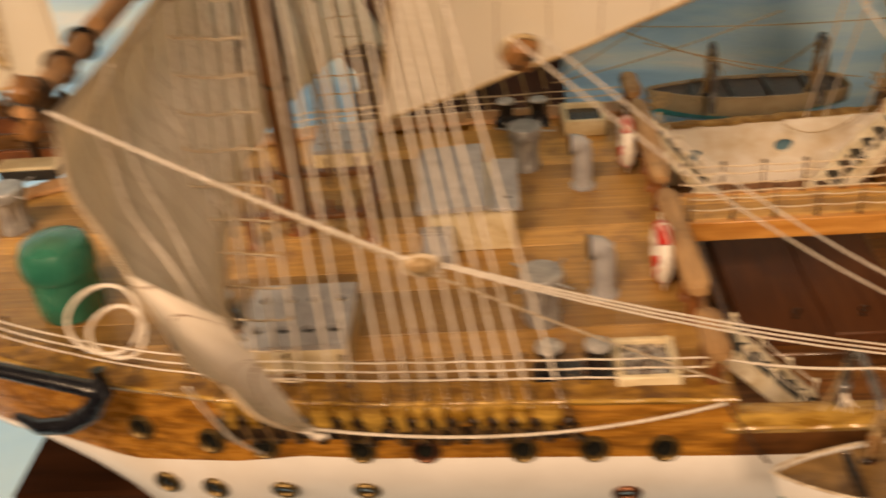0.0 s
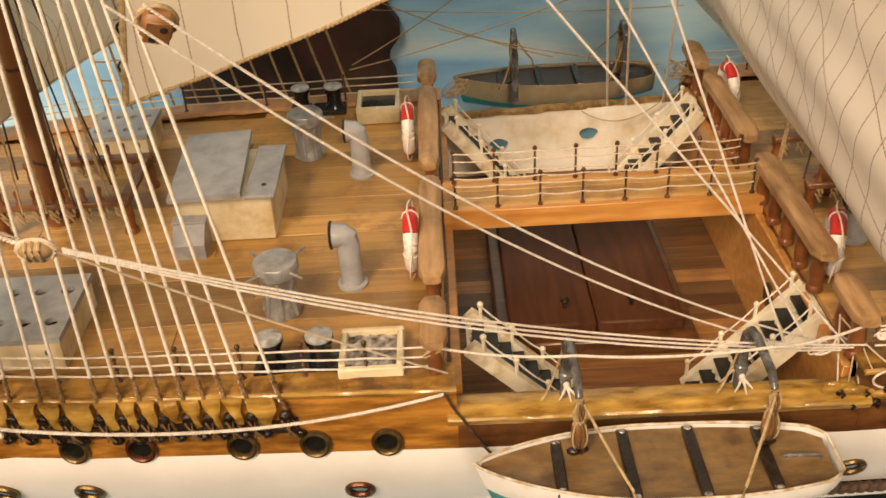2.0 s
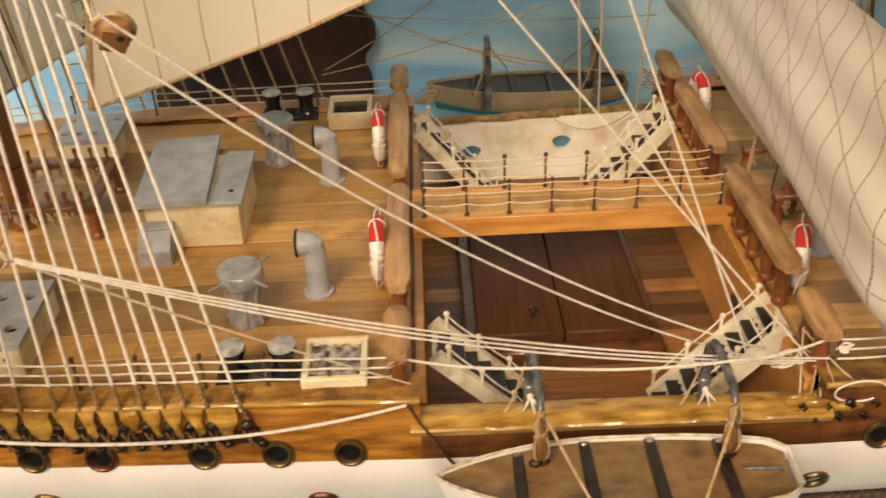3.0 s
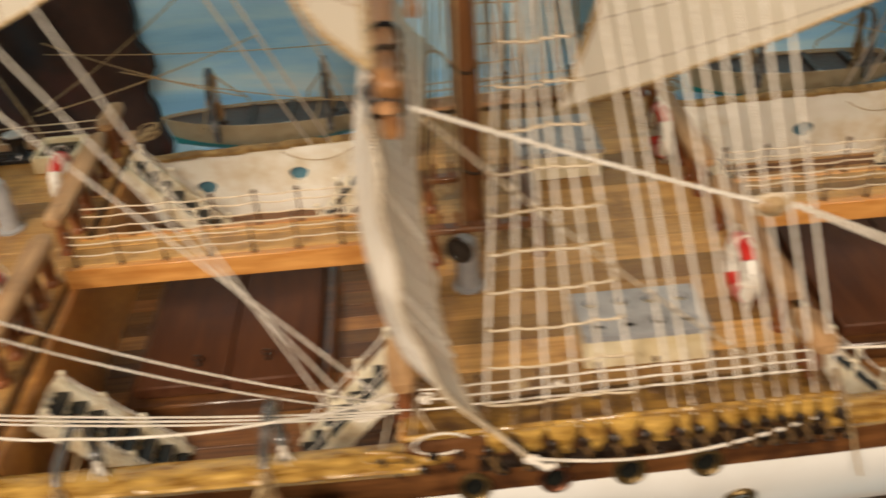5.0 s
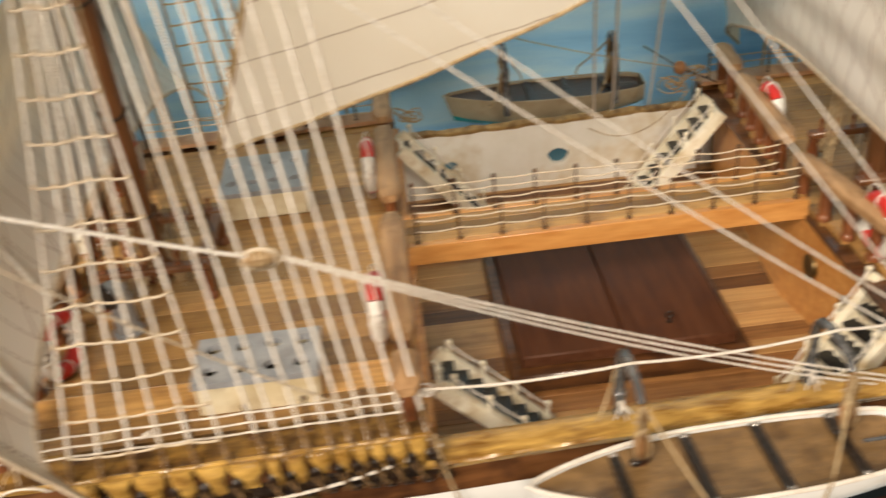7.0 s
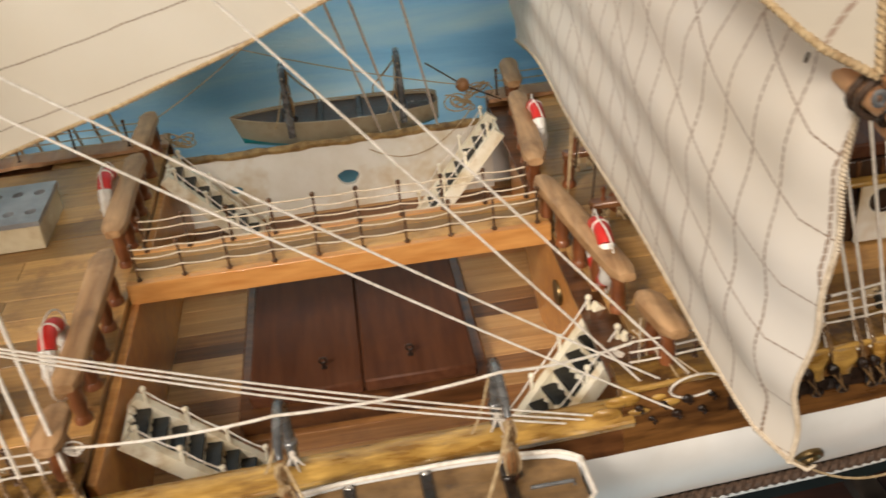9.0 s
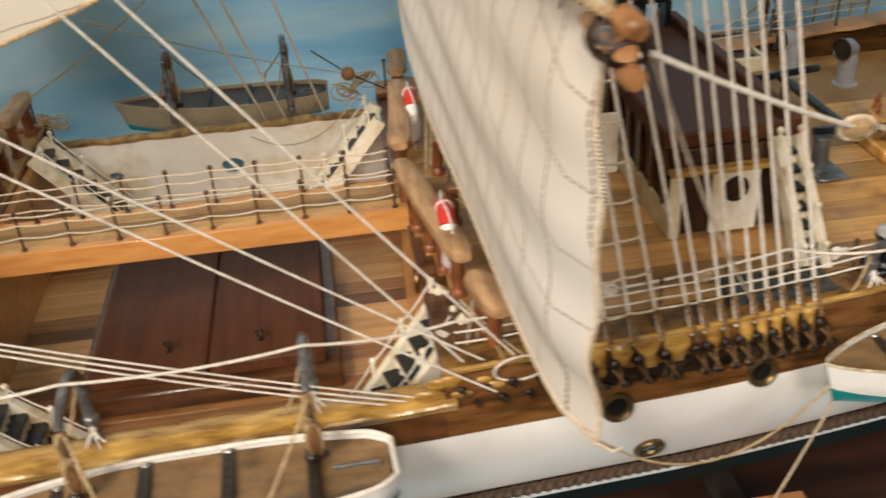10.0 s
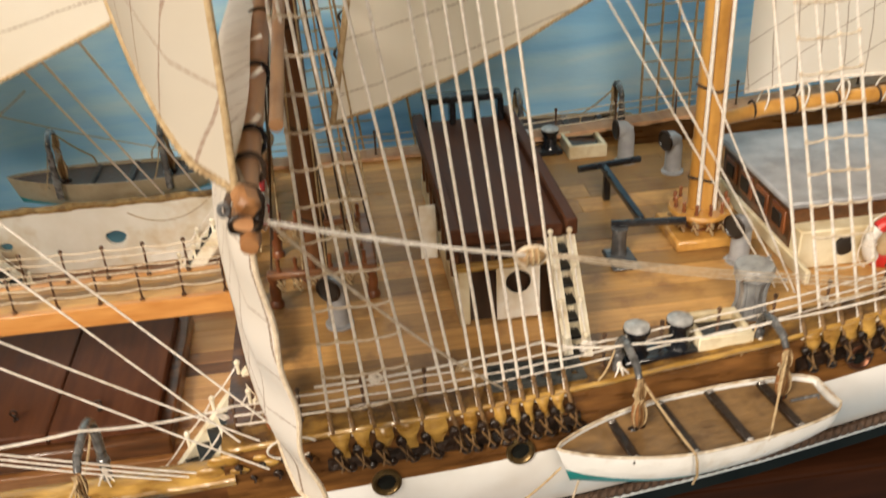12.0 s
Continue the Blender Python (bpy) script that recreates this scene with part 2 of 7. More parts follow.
BROWN_PLANK = material("brown_plank", (0.140, 0.055, 0.018), (0.280, 0.118, 0.038), 0.38, scale=380, stretch=(0.06, 1.0, 1.0), bump=0.25, fine=500, dirt=(0.07, 0.028, 0.012), dirt_amount=0.5, dirt_scale=45, coat=0.06, per_piece=0.45)
RAILTAN = material("ragged_tan_varnish", (0.16, 0.085, 0.026), (0.42, 0.28, 0.11), 0.5, scale=200, bump=0.6, fine=200, dirt=(0.06, 0.03, 0.01), dirt_amount=0.7, dirt_scale=60)
BOOT = material("green_black_paint", (0.004, 0.006, 0.006), (0.009, 0.012, 0.0115), 0.6, scale=60, bump=0.1, spec=0.08)
PLINTH = material("dark_red_wood", (0.014, 0.005, 0.0022), (0.040, 0.014, 0.006), 0.5, scale=70, stretch=(0.12, 1, 1), bump=0.12, coat=0.0, spec=0.04)
ROCK = material("painted_dark_rock", (0.016, 0.010, 0.009), (0.085, 0.034, 0.020), 0.65, scale=22, bump=0.6, fine=90, dirt=(0.15, 0.035, 0.022), dirt_amount=0.6, dirt_scale=16)
FLOORWOOD = material("dark_floor_wood", (0.007, 0.0032, 0.0015), (0.020, 0.009, 0.004), 0.6, scale=40, stretch=(0.12, 1, 1), bump=0.12, spec=0.03)
PLASTER = material("room_plaster", (0.15, 0.13, 0.105), (0.20, 0.175, 0.14), 0.8, scale=6, bump=0.05)


def sail_cloth(name, kind, colour=(0.80, 0.75, 0.66)):
    """Canvas with stitched seams; kind 'diamond' quilts both ways, 'panel' runs one way."""
    m = bpy.data.materials.new(name)
    m.use_nodes = True
    n, l = m.node_tree.nodes, m.node_tree.links
    p = n["Principled BSDF"]
    uv = n.new("ShaderNodeUVMap")
    sep = n.new("ShaderNodeSeparateXYZ")
    l.new(uv.outputs[0], sep.inputs[0])

    def math_node(op, a, b=None):
        x = n.new("ShaderNodeMath")
        x.operation = op
        for i, v in ((0, a), (1, b)):
            if v is None:
                continue
            if isinstance(v, (int, float)):
                x.inputs[i].default_value = v
            else:
                l.new(v, x.inputs[i])
        return x.outputs[0]

    wob = n.new("ShaderNodeTexNoise")
    wob.inputs["Scale"].default_value = 40
    l.new(uv.outputs[0], wob.inputs["Vector"])
    w = math_node("MULTIPLY", math_node("SUBTRACT", wob.outputs[0], 0.5), 0.003)
    u0, v0 = math_node("ADD", sep.outputs[0], w), sep.outputs[1]
    if kind == "diamond":
        coords = [(math_node("ADD", u0, math_node("MULTIPLY", v0, 0.10)), 0.0135), (math_node("ADD", v0, math_node("MULTIPLY", u0, -0.62)), 0.026)]
    else:
        coords = [(u0, 0.0235)]
    total = None
    for c, step in coords:
        f = math_node("FRACT", math_node("DIVIDE", c, step))
        d = math_node("ABSOLUTE", math_node("SUBTRACT", f, 0.5))
        line = math_node("LESS_THAN", d, 0.00034 / step)
        total = line if total is None else math_node("MAXIMUM", total, line)
    dash = math_node("GREATER_THAN", math_node("FRACT", math_node("DIVIDE", v0 if kind == "panel" else math_node("ADD", u0, v0), 0.0024)), 0.16)
    stitch = math_node("MULTIPLY", total, dash)
    stain = n.new("ShaderNodeTexNoise")
    stain.inputs["Scale"].default_value, stain.inputs["Detail"].default_value = 14, 5
    l.new(uv.outputs[0], stain.inputs["Vector"])
    ramp = n.new("ShaderNodeValToRGB")
    ramp.color_ramp.elements[0].position, ramp.color_ramp.elements[1].position = 0.3, 0.75
    ramp.color_ramp.elements[0].color = (*colour, 1)
    ramp.color_ramp.elements[1].color = (colour[0] * 0.93, colour[1] * 0.88, colour[2] * 0.80, 1)
    l.new(stain.outputs[0], ramp.inputs[0])
    mix = n.new("ShaderNodeMix")
    mix.data_type = "RGBA"
    l.new(stitch, mix.inputs[0])
    l.new(ramp.outputs[0], mix.inputs[6])
    mix.inputs[7].default_value = (0.34, 0.25, 0.20, 1)
    l.new(mix.outputs[2], p.inputs["Base Color"])
    p.inputs["Roughness"].default_value = 0.85
    p.inputs["Specular IOR Level"].default_value = 0.2
    weave = n.new("ShaderNodeTexNoise")
    weave.inputs["Scale"].default_value, weave.inputs["Detail"].default_value = 900, 2
    l.new(uv.outputs[0], weave.inputs["Vector"])
    crease = n.new("ShaderNodeTexNoise")
    crease.inputs["Scale"].default_value, crease.inputs["Detail"].default_value = 45, 3
    l.new(uv.outputs[0], crease.inputs["Vector"])
    hgt = math_node("ADD", math_node("MULTIPLY", weave.outputs[0], 0.12), math_node("SUBTRACT", crease.outputs[0], math_node("MULTIPLY", total, 0.25)))
    bump = n.new("ShaderNodeBump")
    bump.inputs["Strength"].default_value, bump.inputs["Distance"].default_value = 0.35, 0.0012
    l.new(hgt, bump.inputs["Height"])
    l.new(bump.outputs[0], p.inputs["Normal"])
    tr = n.new("ShaderNodeBsdfTranslucent")
    tr.inputs[0].default_value = (colour[0] * 0.9, colour[1] * 0.72, colour[2] * 0.45, 1)
    ms = n.new("ShaderNodeMixShader")
    ms.inputs[0].default_value = 0.27
    l.new(p.outputs[0], ms.inputs[1])
    l.new(tr.outputs[0], ms.inputs[2])
    l.new(ms.outputs[0], n["Material Output"].inputs[0])
    return m


QUILT = sail_cloth("quilted_sailcloth", "diamond", (0.87, 0.84, 0.80))
# Darker copy of the quilted canvas: the upper sails' shade put into colour.
SHADED_QUILT = sail_cloth("shaded_sailcloth", "diamond", (0.58, 0.54, 0.47))
PANELS = sail_cloth("seamed_sailcloth", "panel", (0.82, 0.77, 0.69))


def sea_picture():
    m = bpy.data.materials.new("painted_sea")
    m.use_nodes = True
    n, l = m.node_tree.nodes, m.node_tree.links
    p = n["Principled BSDF"]
    tc = n.new("ShaderNodeTexCoord")
    mp = n.new("ShaderNodeMapping")
    mp.inputs["Scale"].default_value = (1.6, 1, 9.0)
    l.new(tc.outputs["Object"], mp.inputs[0])
    a = n.new("ShaderNodeTexNoise")
    a.inputs["Scale"].default_value, a.inputs["Detail"].default_value, a.inputs["Distortion"].default_value = 2.4, 5, 0.8
    l.new(mp.outputs[0], a.inputs["Vector"])
    r = n.new("ShaderNodeValToRGB")
    e = r.color_ramp.elements
    e[0].position, e[0].color = 0.28, (0.19, 0.45, 0.76, 1)
    e[1].position, e[1].color = 0.74, (0.86, 0.92, 0.93, 1)
    for pos, c in ((0.43, (0.34, 0.66, 0.93, 1)), (0.58, (0.54, 0.80, 0.95, 1))):
        x = e.new(pos)
        x.color = c
    l.new(a.outputs[0], r.inputs[0])
    l.new(r.outputs[0], p.inputs["Base Color"])
    b = n.new("ShaderNodeTexNoise")
    b.inputs["Scale"].default_value = 60
    l.new(mp.outputs[0], b.inputs["Vector"])
    bp = n.new("ShaderNodeBump")
    bp.inputs["Strength"].default_value, bp.inputs["Distance"].default_value = 0.2, 0.002
    l.new(b.outputs[0], bp.inputs["Height"])
    l.new(bp.outputs[0], p.inputs["Normal"])
    p.inputs["Roughness"].default_value = 0.6
    return m


SEA = sea_picture()


# ---- mesh tools ----
class Shape:
    """Collects verts and faces of one mesh."""

    def __init__(self):
        self.v, self.f, self.m = [], [], 0

    def add(self, verts, faces):
        k = len(self.v)
        self.v += [tuple(map(float, q)) for q in verts]
        self.f += [tuple(i + k for i in q) for q in faces]
        return self

    def box(self, x0, x1, y0, y1, z0, z1, c=0.0004):
        lo, hi = (x0, y0, z0), (x1, y1, z1)
        c = min(c, (x1 - x0) * 0.4, (y1 - y0) * 0.4, (z1 - z0) * 0.4)
        verts, idx = [], {}
        for i in (0, 1):
            for j in (0, 1):
                for k in (0, 1):
                    s = (i, j, k)
                    for ax in range(3):
                        q = [(hi if s[a] else lo)[a] + (0 if a == ax else (-c if s[a] else c)) for a in range(3)]
                        idx[s, ax] = len(verts)
                        verts.append(q)
        faces = []
        for ax in range(3):
            b, d = [a for a in range(3) if a != ax]
            for side in (0, 1):
                ring = []
                for p, q in ((0, 0), (1, 0), (1, 1), (0, 1)):
                    s = [0, 0, 0]
                    s[ax], s[b], s[d] = side, p, q
                    ring.append(idx[tuple(s), ax])
                flip = (side == 0) != (ax == 1)
                faces.append(ring[::-1] if flip else ring)
            for p in (0, 1):
                for q in (0, 1):
                    s0, s1 = [0, 0, 0], [0, 0, 0]
                    s0[ax], s1[ax], s0[b], s1[b], s0[d], s1[d] = 0, 1, p, p, q, q
                    s0, s1 = tuple(s0), tuple(s1)
                    faces.append([idx[s0, b], idx[s1, b], idx[s1, d], idx[s0, d]])
        for s in [(i, j, k) for i in (0, 1) for j in (0, 1) for k in (0, 1)]:
            faces.append([idx[s, 0], idx[s, 1], idx[s, 2]])
        return self.add(verts, faces)

    def lathe(self, profile, n=20, at=(0, 0, 0), axis="z", squash=1.0):
        """profile: (radius, height) from one end to the other."""
        verts = []
        for r, h in profile:
            for k in range(n):
                a = 2 * math.pi * k / n
                c, s = r * math.cos(a), r * math.sin(a) * squash
                q = {"z": (c, s, h), "y": (c, h, s), "x": (h, c, s)}[axis]
                verts.append([q[i] + at[i] for i in range(3)])
        m = len(profile)
        faces = [[i * n + k, i * n + (k + 1) % n, (i + 1) * n + (k + 1) % n, (i + 1) * n + k] for i in range(m - 1) for k in range(n)]
        faces += [list(range(n))[::-1], [(m - 1) * n + k for k in range(n)]]
        return self.add(verts, faces)

    def tube(self, path, r, n=6, closed=False, flat=1.0):
        pts = [Vector(q) for q in path]
        rs = r if isinstance(r, (list, tuple)) else [r] * len(pts)
        verts, m = [], len(pts)
        up = Vector((0.13, 0.31, 0.94))
        for i, q in enumerate(pts):
            a, b = pts[(i - 1) % m if closed else max(i - 1, 0)], pts[(i + 1) % m if closed else min(i + 1, m - 1)]
            t = (b - a).normalized()
            side = t.cross(up)
            if side.length < 0.05:
                side = t.cross(Vector((1, 0, 0)))
            side.normalize()
            w = side.cross(t)
            for k in range(n):
                g = 2 * math.pi * k / n
                verts.append(q + (side * math.cos(g) + w * math.sin(g) * flat) * rs[i])
        faces = []
        for i in range(m if closed else m - 1):
            j = (i + 1) % m
            faces += [[i * n + k, i * n + (k + 1) % n, j * n + (k + 1) % n, j * n + k] for k in range(n)]
        if not closed:
            faces += [list(range(n))[::-1], [(m - 1) * n + k for k in range(n)]]
        return self.add(verts, faces)

    def twist(self, path, r, pitch=0.0042, strands=2, n=9, per=7):
        """A laid cord: one skin whose lobes wind round the path."""
        pts = np.array(path, float)
        seg = np.linalg.norm(np.diff(pts, axis=0), axis=1)
        s = np.concatenate([[0], np.cumsum(seg)])
        count = max(8, int(s[-1] / pitch * per))
        at = np.linspace(0, s[-1], count)
        line = np.stack([np.interp(at, s, pts[:, i]) for i in range(3)], 1)
        t = np.gradient(line, axis=0)
        t /= np.linalg.norm(t, axis=1)[:, None]
        side = np.cross(t, (0.13, 0.31, 0.94))
        side /= np.linalg.norm(side, axis=1)[:, None]
        w = np.cross(side, t)
        n = 4 * strands
        rings = []
        for k in range(n):
            g = 2 * np.pi * (k / n + at / pitch)
            rad = r * (0.95 + 0.17 * np.cos(strands * 2 * np.pi * k / n))
            rings.append(line + rad * (np.cos(g)[:, None] * side + np.sin(g)[:, None] * w))
        verts = np.stack(rings, 1).reshape(-1, 3)
        faces = [[i * n + k, i * n + (k + 1) % n, (i + 1) * n + (k + 1) % n, (i + 1) * n + k] for i in range(count - 1) for k in range(n)]
        faces += [list(range(n))[::-1], [(count - 1) * n + k for k in range(n)]]
        return self.add(verts.tolist(), faces)

    def ball(self, at, r, n=12, squash=(1, 1, 1)):
        prof = [(max(1e-5, r * math.sin(math.pi * i / 8)), -r * math.cos(math.pi * i / 8)) for i in range(9)]
        k = len(self.v)
        self.lathe(prof, n)
        self.v[k:] = [tuple(at[i] + q[i] * squash[i] for i in range(3)) for q in self.v[k:]]
        return self

    def grid(self, fn, nu, nv, thick=None):
        """A sheet from fn(u, v), with a back side when thick is a vector."""
        front = [fn(i / nu, j / nv) for i in range(nu + 1) for j in range(nv + 1)]
        idx = lambda i, j: i * (nv + 1) + j  # noqa: E731
        quads = [[idx(i, j), idx(i + 1, j), idx(i + 1, j + 1), idx(i, j + 1)] for i in range(nu) for j in range(nv)]
        if thick is None:
            return self.add(front, quads)
        m = len(front)
        back = [tuple(q[a] + thick[a] for a in range(3)) for q in front]
        rim = [idx(i, 0) for i in range(nu + 1)] + [idx(nu, j) for j in range(1, nv + 1)]
        rim += [idx(i, nv) for i in range(nu - 1, -1, -1)] + [idx(0, j) for j in range(nv - 1, 0, -1)]
        sides = [[rim[i], rim[i] + m, rim[(i + 1) % len(rim)] + m, rim[(i + 1) % len(rim)]] for i in range(len(rim))]
        return self.add(front + back, quads + [[i + m for i in q[::-1]] for q in quads] + sides)

    def move(self, m):
        self.v = [tuple(m @ Vector(q)) for q in self.v]
        return self

    def mesh(self, name, mat, smooth=True):
        me = bpy.data.meshes.new(name)
        me.from_pydata(self.v, [], self.f)
        if mat:
            me.materials.append(mat)
        bm = bmesh.new()
        bm.from_mesh(me)
        if self.m:
            bmesh.ops.remove_doubles(bm, verts=bm.verts, dist=self.m)
        bmesh.ops.recalc_face_normals(bm, faces=bm.faces)
        bm.to_mesh(me)
        bm.free()
        if smooth:
            me.shade_smooth()
            me.set_sharp_from_angle(angle=radians(38))
        return me


def part(name, shape, mat, parent=None, label="", smooth=True):
    ob = new(name, shape.mesh(name, mat, smooth))
    if parent:
        ob.parent = parent
    return tagged(ob, label)


def thing(name, label, category, at=(0, 0, 0), group="", kind="", turn=0.0):
    ob = new(name)
    ob.empty_display_size = 0.005
    ob.matrix_world = pose(*at, 0, 0, turn)
    return tagged(ob, label, category, group, kind)


def single(name, shape, mat, label, category, group="", kind="", smooth=True):
    return tagged(part(name, shape, mat, None, "", smooth), label, category, group, kind)


def ramp(table, x):
    return float(np.interp(x, [a for a, _ in table], [b for _, b in table]))


def sag(a, b, drop=0.0, n=12, wave=0.0):
    """Points from a to b with a little slack."""
    out = []
    for i in range(n + 1):
        u = i / n
        q = [a[k] + (b[k] - a[k]) * u for k in range(3)]
        q[2] -= drop * 4 * u * (1 - u)
        if wave:
            q[0] += wave * math.sin(9 * u + 40 * a[0])
            q[2] += wave * math.sin(13 * u + 70 * a[0])
        out.append(tuple(q))
    return out


# ---- the ship's outline ----
NEAR = [(0.17, -0.006), (0.22, -0.060), (0.267, -0.086), (0.333, -0.111), (0.389, -0.124), (0.45, -0.130), (0.60, -0.135), (0.75, -0.137), (0.91, -0.134), (1.10, -0.126), (1.20, -0.120), (1.35, -0.109), (1.5, -0.092), (1.65, -0.070)]
MIDDLE = [(0.17, 0.006), (0.6, 0.006), (1.2, 0.020), (1.65, 0.026)]
WELLS = ((0.598, 0.753), (0.912, 1.106))
FLOOR = -0.058


def near(x):
    return ramp(NEAR, x)


def far(x):
    return 2 * ramp(MIDDLE, x) - near(x)


def sheer(x):
    return 0.15 * max(0.0, x - 1.2) ** 1.5


def edge(x, out, z, side=-1):
    """A point on the ship's side: out is metres outside the deck edge."""
    if z < 0 and x < 0.42:
        z *= 1 + 0.5 * min(1.0, (0.42 - x) / 0.08)
    return (x, near(x) - out if side < 0 else far(x) + out, z + sheer(x))


# ---- the room ----
room = Shape().box(-3.4, 5.0, -4.2, 0.9, -0.92, -0.9)
single("floor", room, FLOORWOOD, "dark wooden floor of the room", "floor", kind="structure")
for nm, b in (("wall_1", (-3.45, -3.4, -4.2, 0.9, -0.9, 2.6)), ("wall_2", (5.0, 5.05, -4.2, 0.9, -0.9, 2.6)), ("wall_3", (-3.4, 5.0, -4.25, -4.2, -0.9, 2.6)), ("wall_4", (-3.4, 5.0, 0.9, 0.95, -0.9, 2.6))):
    single(nm, Shape().box(*b), PLASTER, "plain cream plaster wall", "wall", kind="structure")
single("ceiling", Shape().box(-3.4, 5.0, -4.2, 0.9, 2.6, 2.65), PLASTER, "plain cream ceiling", "ceiling", kind="structure")
single("base_board", Shape().box(-0.6, 2.6, -0.16, 0.329, -0.20, -0.165, 0.004), SEA, "blue painted sea board under the model", "base board", kind="structure")
single("backdrop", Shape().box(-0.9, 2.9, 0.330, 0.345, -0.8, 0.9), SEA, "painted blue sea with pale waves", "painting", kind="structure")


def rock_fn(u, v):
    z = -0.10 + 0.32 * v
    half = 0.088 * (1 - 0.55 * max(0, v - 0.35) ** 1.6) + 0.004 * math.sin(31 * v) + 0.003 * math.sin(53 * v + 1)
    x = 0.475 + half * (2 * u - 1)
    return (x, 0.318 - 0.014 * math.sin(math.pi * u) ** 0.5 - 0.002 * math.sin(23 * u + 17 * v), z)


single("painted_rock", Shape().grid(rock_fn, 24, 30, (0, 0.0125, 0)), ROCK, "dark brown rock in low relief on the sea picture", "rock")

# ---- hull ----
XS = [0.17 + 0.01 * i for i in range(149)]


def strip(x0, x1, rows, side=-1, closed=False, taper=False, lumps=0.0):
    """A band along the ship's side through (out, z) rows."""
    grid = XS if not lumps else np.arange(0.17, 1.65, 0.0018)
    xs = [x0] + [x for x in grid if x0 + 0.002 < x < x1 - 0.002] + [x1]
    s = Shape()
    k = len(rows)
    verts = []
    for x in xs:
        k2 = min(1.0, max(0.12, (x - 0.27) / 0.10)) if taper else 1.0
        for i, (o, z) in enumerate(rows):
            w = lumps * (math.sin(190 * x + 0.5 * i) + 0.6 * math.sin(437 * x + 0.8 * i) + 0.5 * math.sin(83 * x + 0.3 * i)) if lumps else 0.0
            verts.append(edge(x, o + 0.6 * w, (-0.024 + (z + 0.024) * k2 if z < -0.024 else z) + w, side))
    faces = []
    for i in range(len(xs) - 1):
        for j in range(k if closed else k - 1):
            a, b = j, (j + 1) % k
            faces.append([i * k + a, (i + 1) * k + a, (i + 1) * k + b, i * k + b])
    if closed:
        faces += [list(range(k)), [(len(xs) - 1) * k + j for j in range(k)][::-1]]
    return s.add(verts, faces)


DECKS = ((0.17, 0.598), (0.753, 0.912), (1.106, 1.65))
hull = thing("hull", "model sailing ship's hull, white below varnished planking", "ship hull", kind="structure")
for side in (-1, 1):
    part("white_side", strip(0.175, 1.65, [(0.003, -0.018), (0.0062, -0.026), (0.0050, -0.040), (0.0005, -0.053), (-0.006, -0.066), (-0.0075, -0.066), (-0.0055, -0.030)], side, True, True), WHITE, hull, "smooth white painted hull side")
    part("fore_bottom", strip(0.30, 0.6395, [(-0.006, -0.0664), (-0.0105, -0.078), (-0.020, -0.094), (-0.060, -0.112), (-0.060, -0.0664)], side, True, True), WHITE, hull, "white painted forefoot")
    part("lower_hull", strip(0.64, 1.65, [(-0.008, -0.0665), (-0.0095, -0.086), (-0.030, -0.106), (-0.060, -0.120), (-0.060, -0.0665)], side, True), BOOT, hull, "green-black painted lower hull")
    for x0, x1 in DECKS:
        part("topside_plank", strip(x0, x1, [(-0.001, 0.0005), (0.0012, -0.0005), (0.0040, -0.010), (0.0058, -0.0245), (-0.004, -0.0245), (-0.004, 0.0005)], side, True), AMBER if x0 < 0.7 else SIDE_WOOD if x0 < 1 else BROWN_SIDE, hull, "glossy amber varnished planking with dark stains" if x0 < 0.7 else "glossy dark brown varnished planking")
        if side < 0:
            part("edge_bead", strip(x0, x1, [(0.0014, 0.0030), (0.0020, 0.0037), (0.0028, 0.0036), (0.0033, 0.0028), (0.0028, 0.0012), (0.0016, 0.0012)], -1, True, False, 0.00022), GOLD, hull, "raised golden edge of hardened varnish")
        part("covering_board", strip(x0, x1, [(-0.0145, 0.0012), (-0.0140, 0.0030), (0.0008, 0.0030), (0.0022, 0.0018), (0.0020, 0.0008), (-0.0145, 0.0008)], side, True, False, 0.00022), (COVER if x0 < 0.7 else SHADED_COVER) if side < 0 else SPAR, hull, "golden varnished covering board along the deck edge")
    for x0, x1 in WELLS:
        if side > 0:
            part("rail", strip(x0 - 0.004, x1 + 0.004, [(-0.0128, -0.0140), (-0.0130, -0.0118), (-0.0112, -0.0104), (-0.0090, -0.0104), (-0.0076, -0.0118), (-0.0076, -0.0140)], 1, True, False, 0.0003), RAILTAN, hull, "thin ragged tan rail on the far bulwark")
            continue
        part("topside_plank", strip(x0, x1, [(0.0000, -0.0135), (0.0040, -0.014), (0.0058, -0.0245), (-0.0025, -0.0245), (-0.0025, -0.0135)], side, True), SIDE_WOOD, hull, "dark brown varnished planking under the rail")
        part("rail", strip(x0 - 0.004, x1 + 0.004, [(-0.0080, -0.0130), (-0.0083, -0.0105), (-0.0080, -0.0088), (-0.0068, -0.0077), (-0.0045, -0.0072), (-0.002, -0.0071), (0.0008, -0.0075), (0.0030, -0.0083), (0.0044, -0.0090), (0.0054, -0.0093), (0.0060, -0.0103), (0.0056, -0.0116), (0.0050, -0.0132), (0.0015, -0.0142)], side, True, False, 0.00020), GOLD, hull, "golden varnished bulwark rail, uneven and glossy")
cord = [edge(x, -0.0055, -0.0695) for x in np.arange(0.68, 1.651, 0.004)]
part("rope_moulding", Shape().twist(cord, 0.0026, 0.0085, 2, 6, 8), DARKROPE, hull, "thick dark brown rope moulding")
part("white_line", strip(0.67, 1.65, [(-0.0072, -0.0722), (-0.0050, -0.0728), (-0.0058, -0.0752), (-0.010, -0.0752)], -1, True), WHITE, hull, "thin white painted line")
pl = thing("plinth", "red-brown polished wooden plinth under the hull", "plinth")
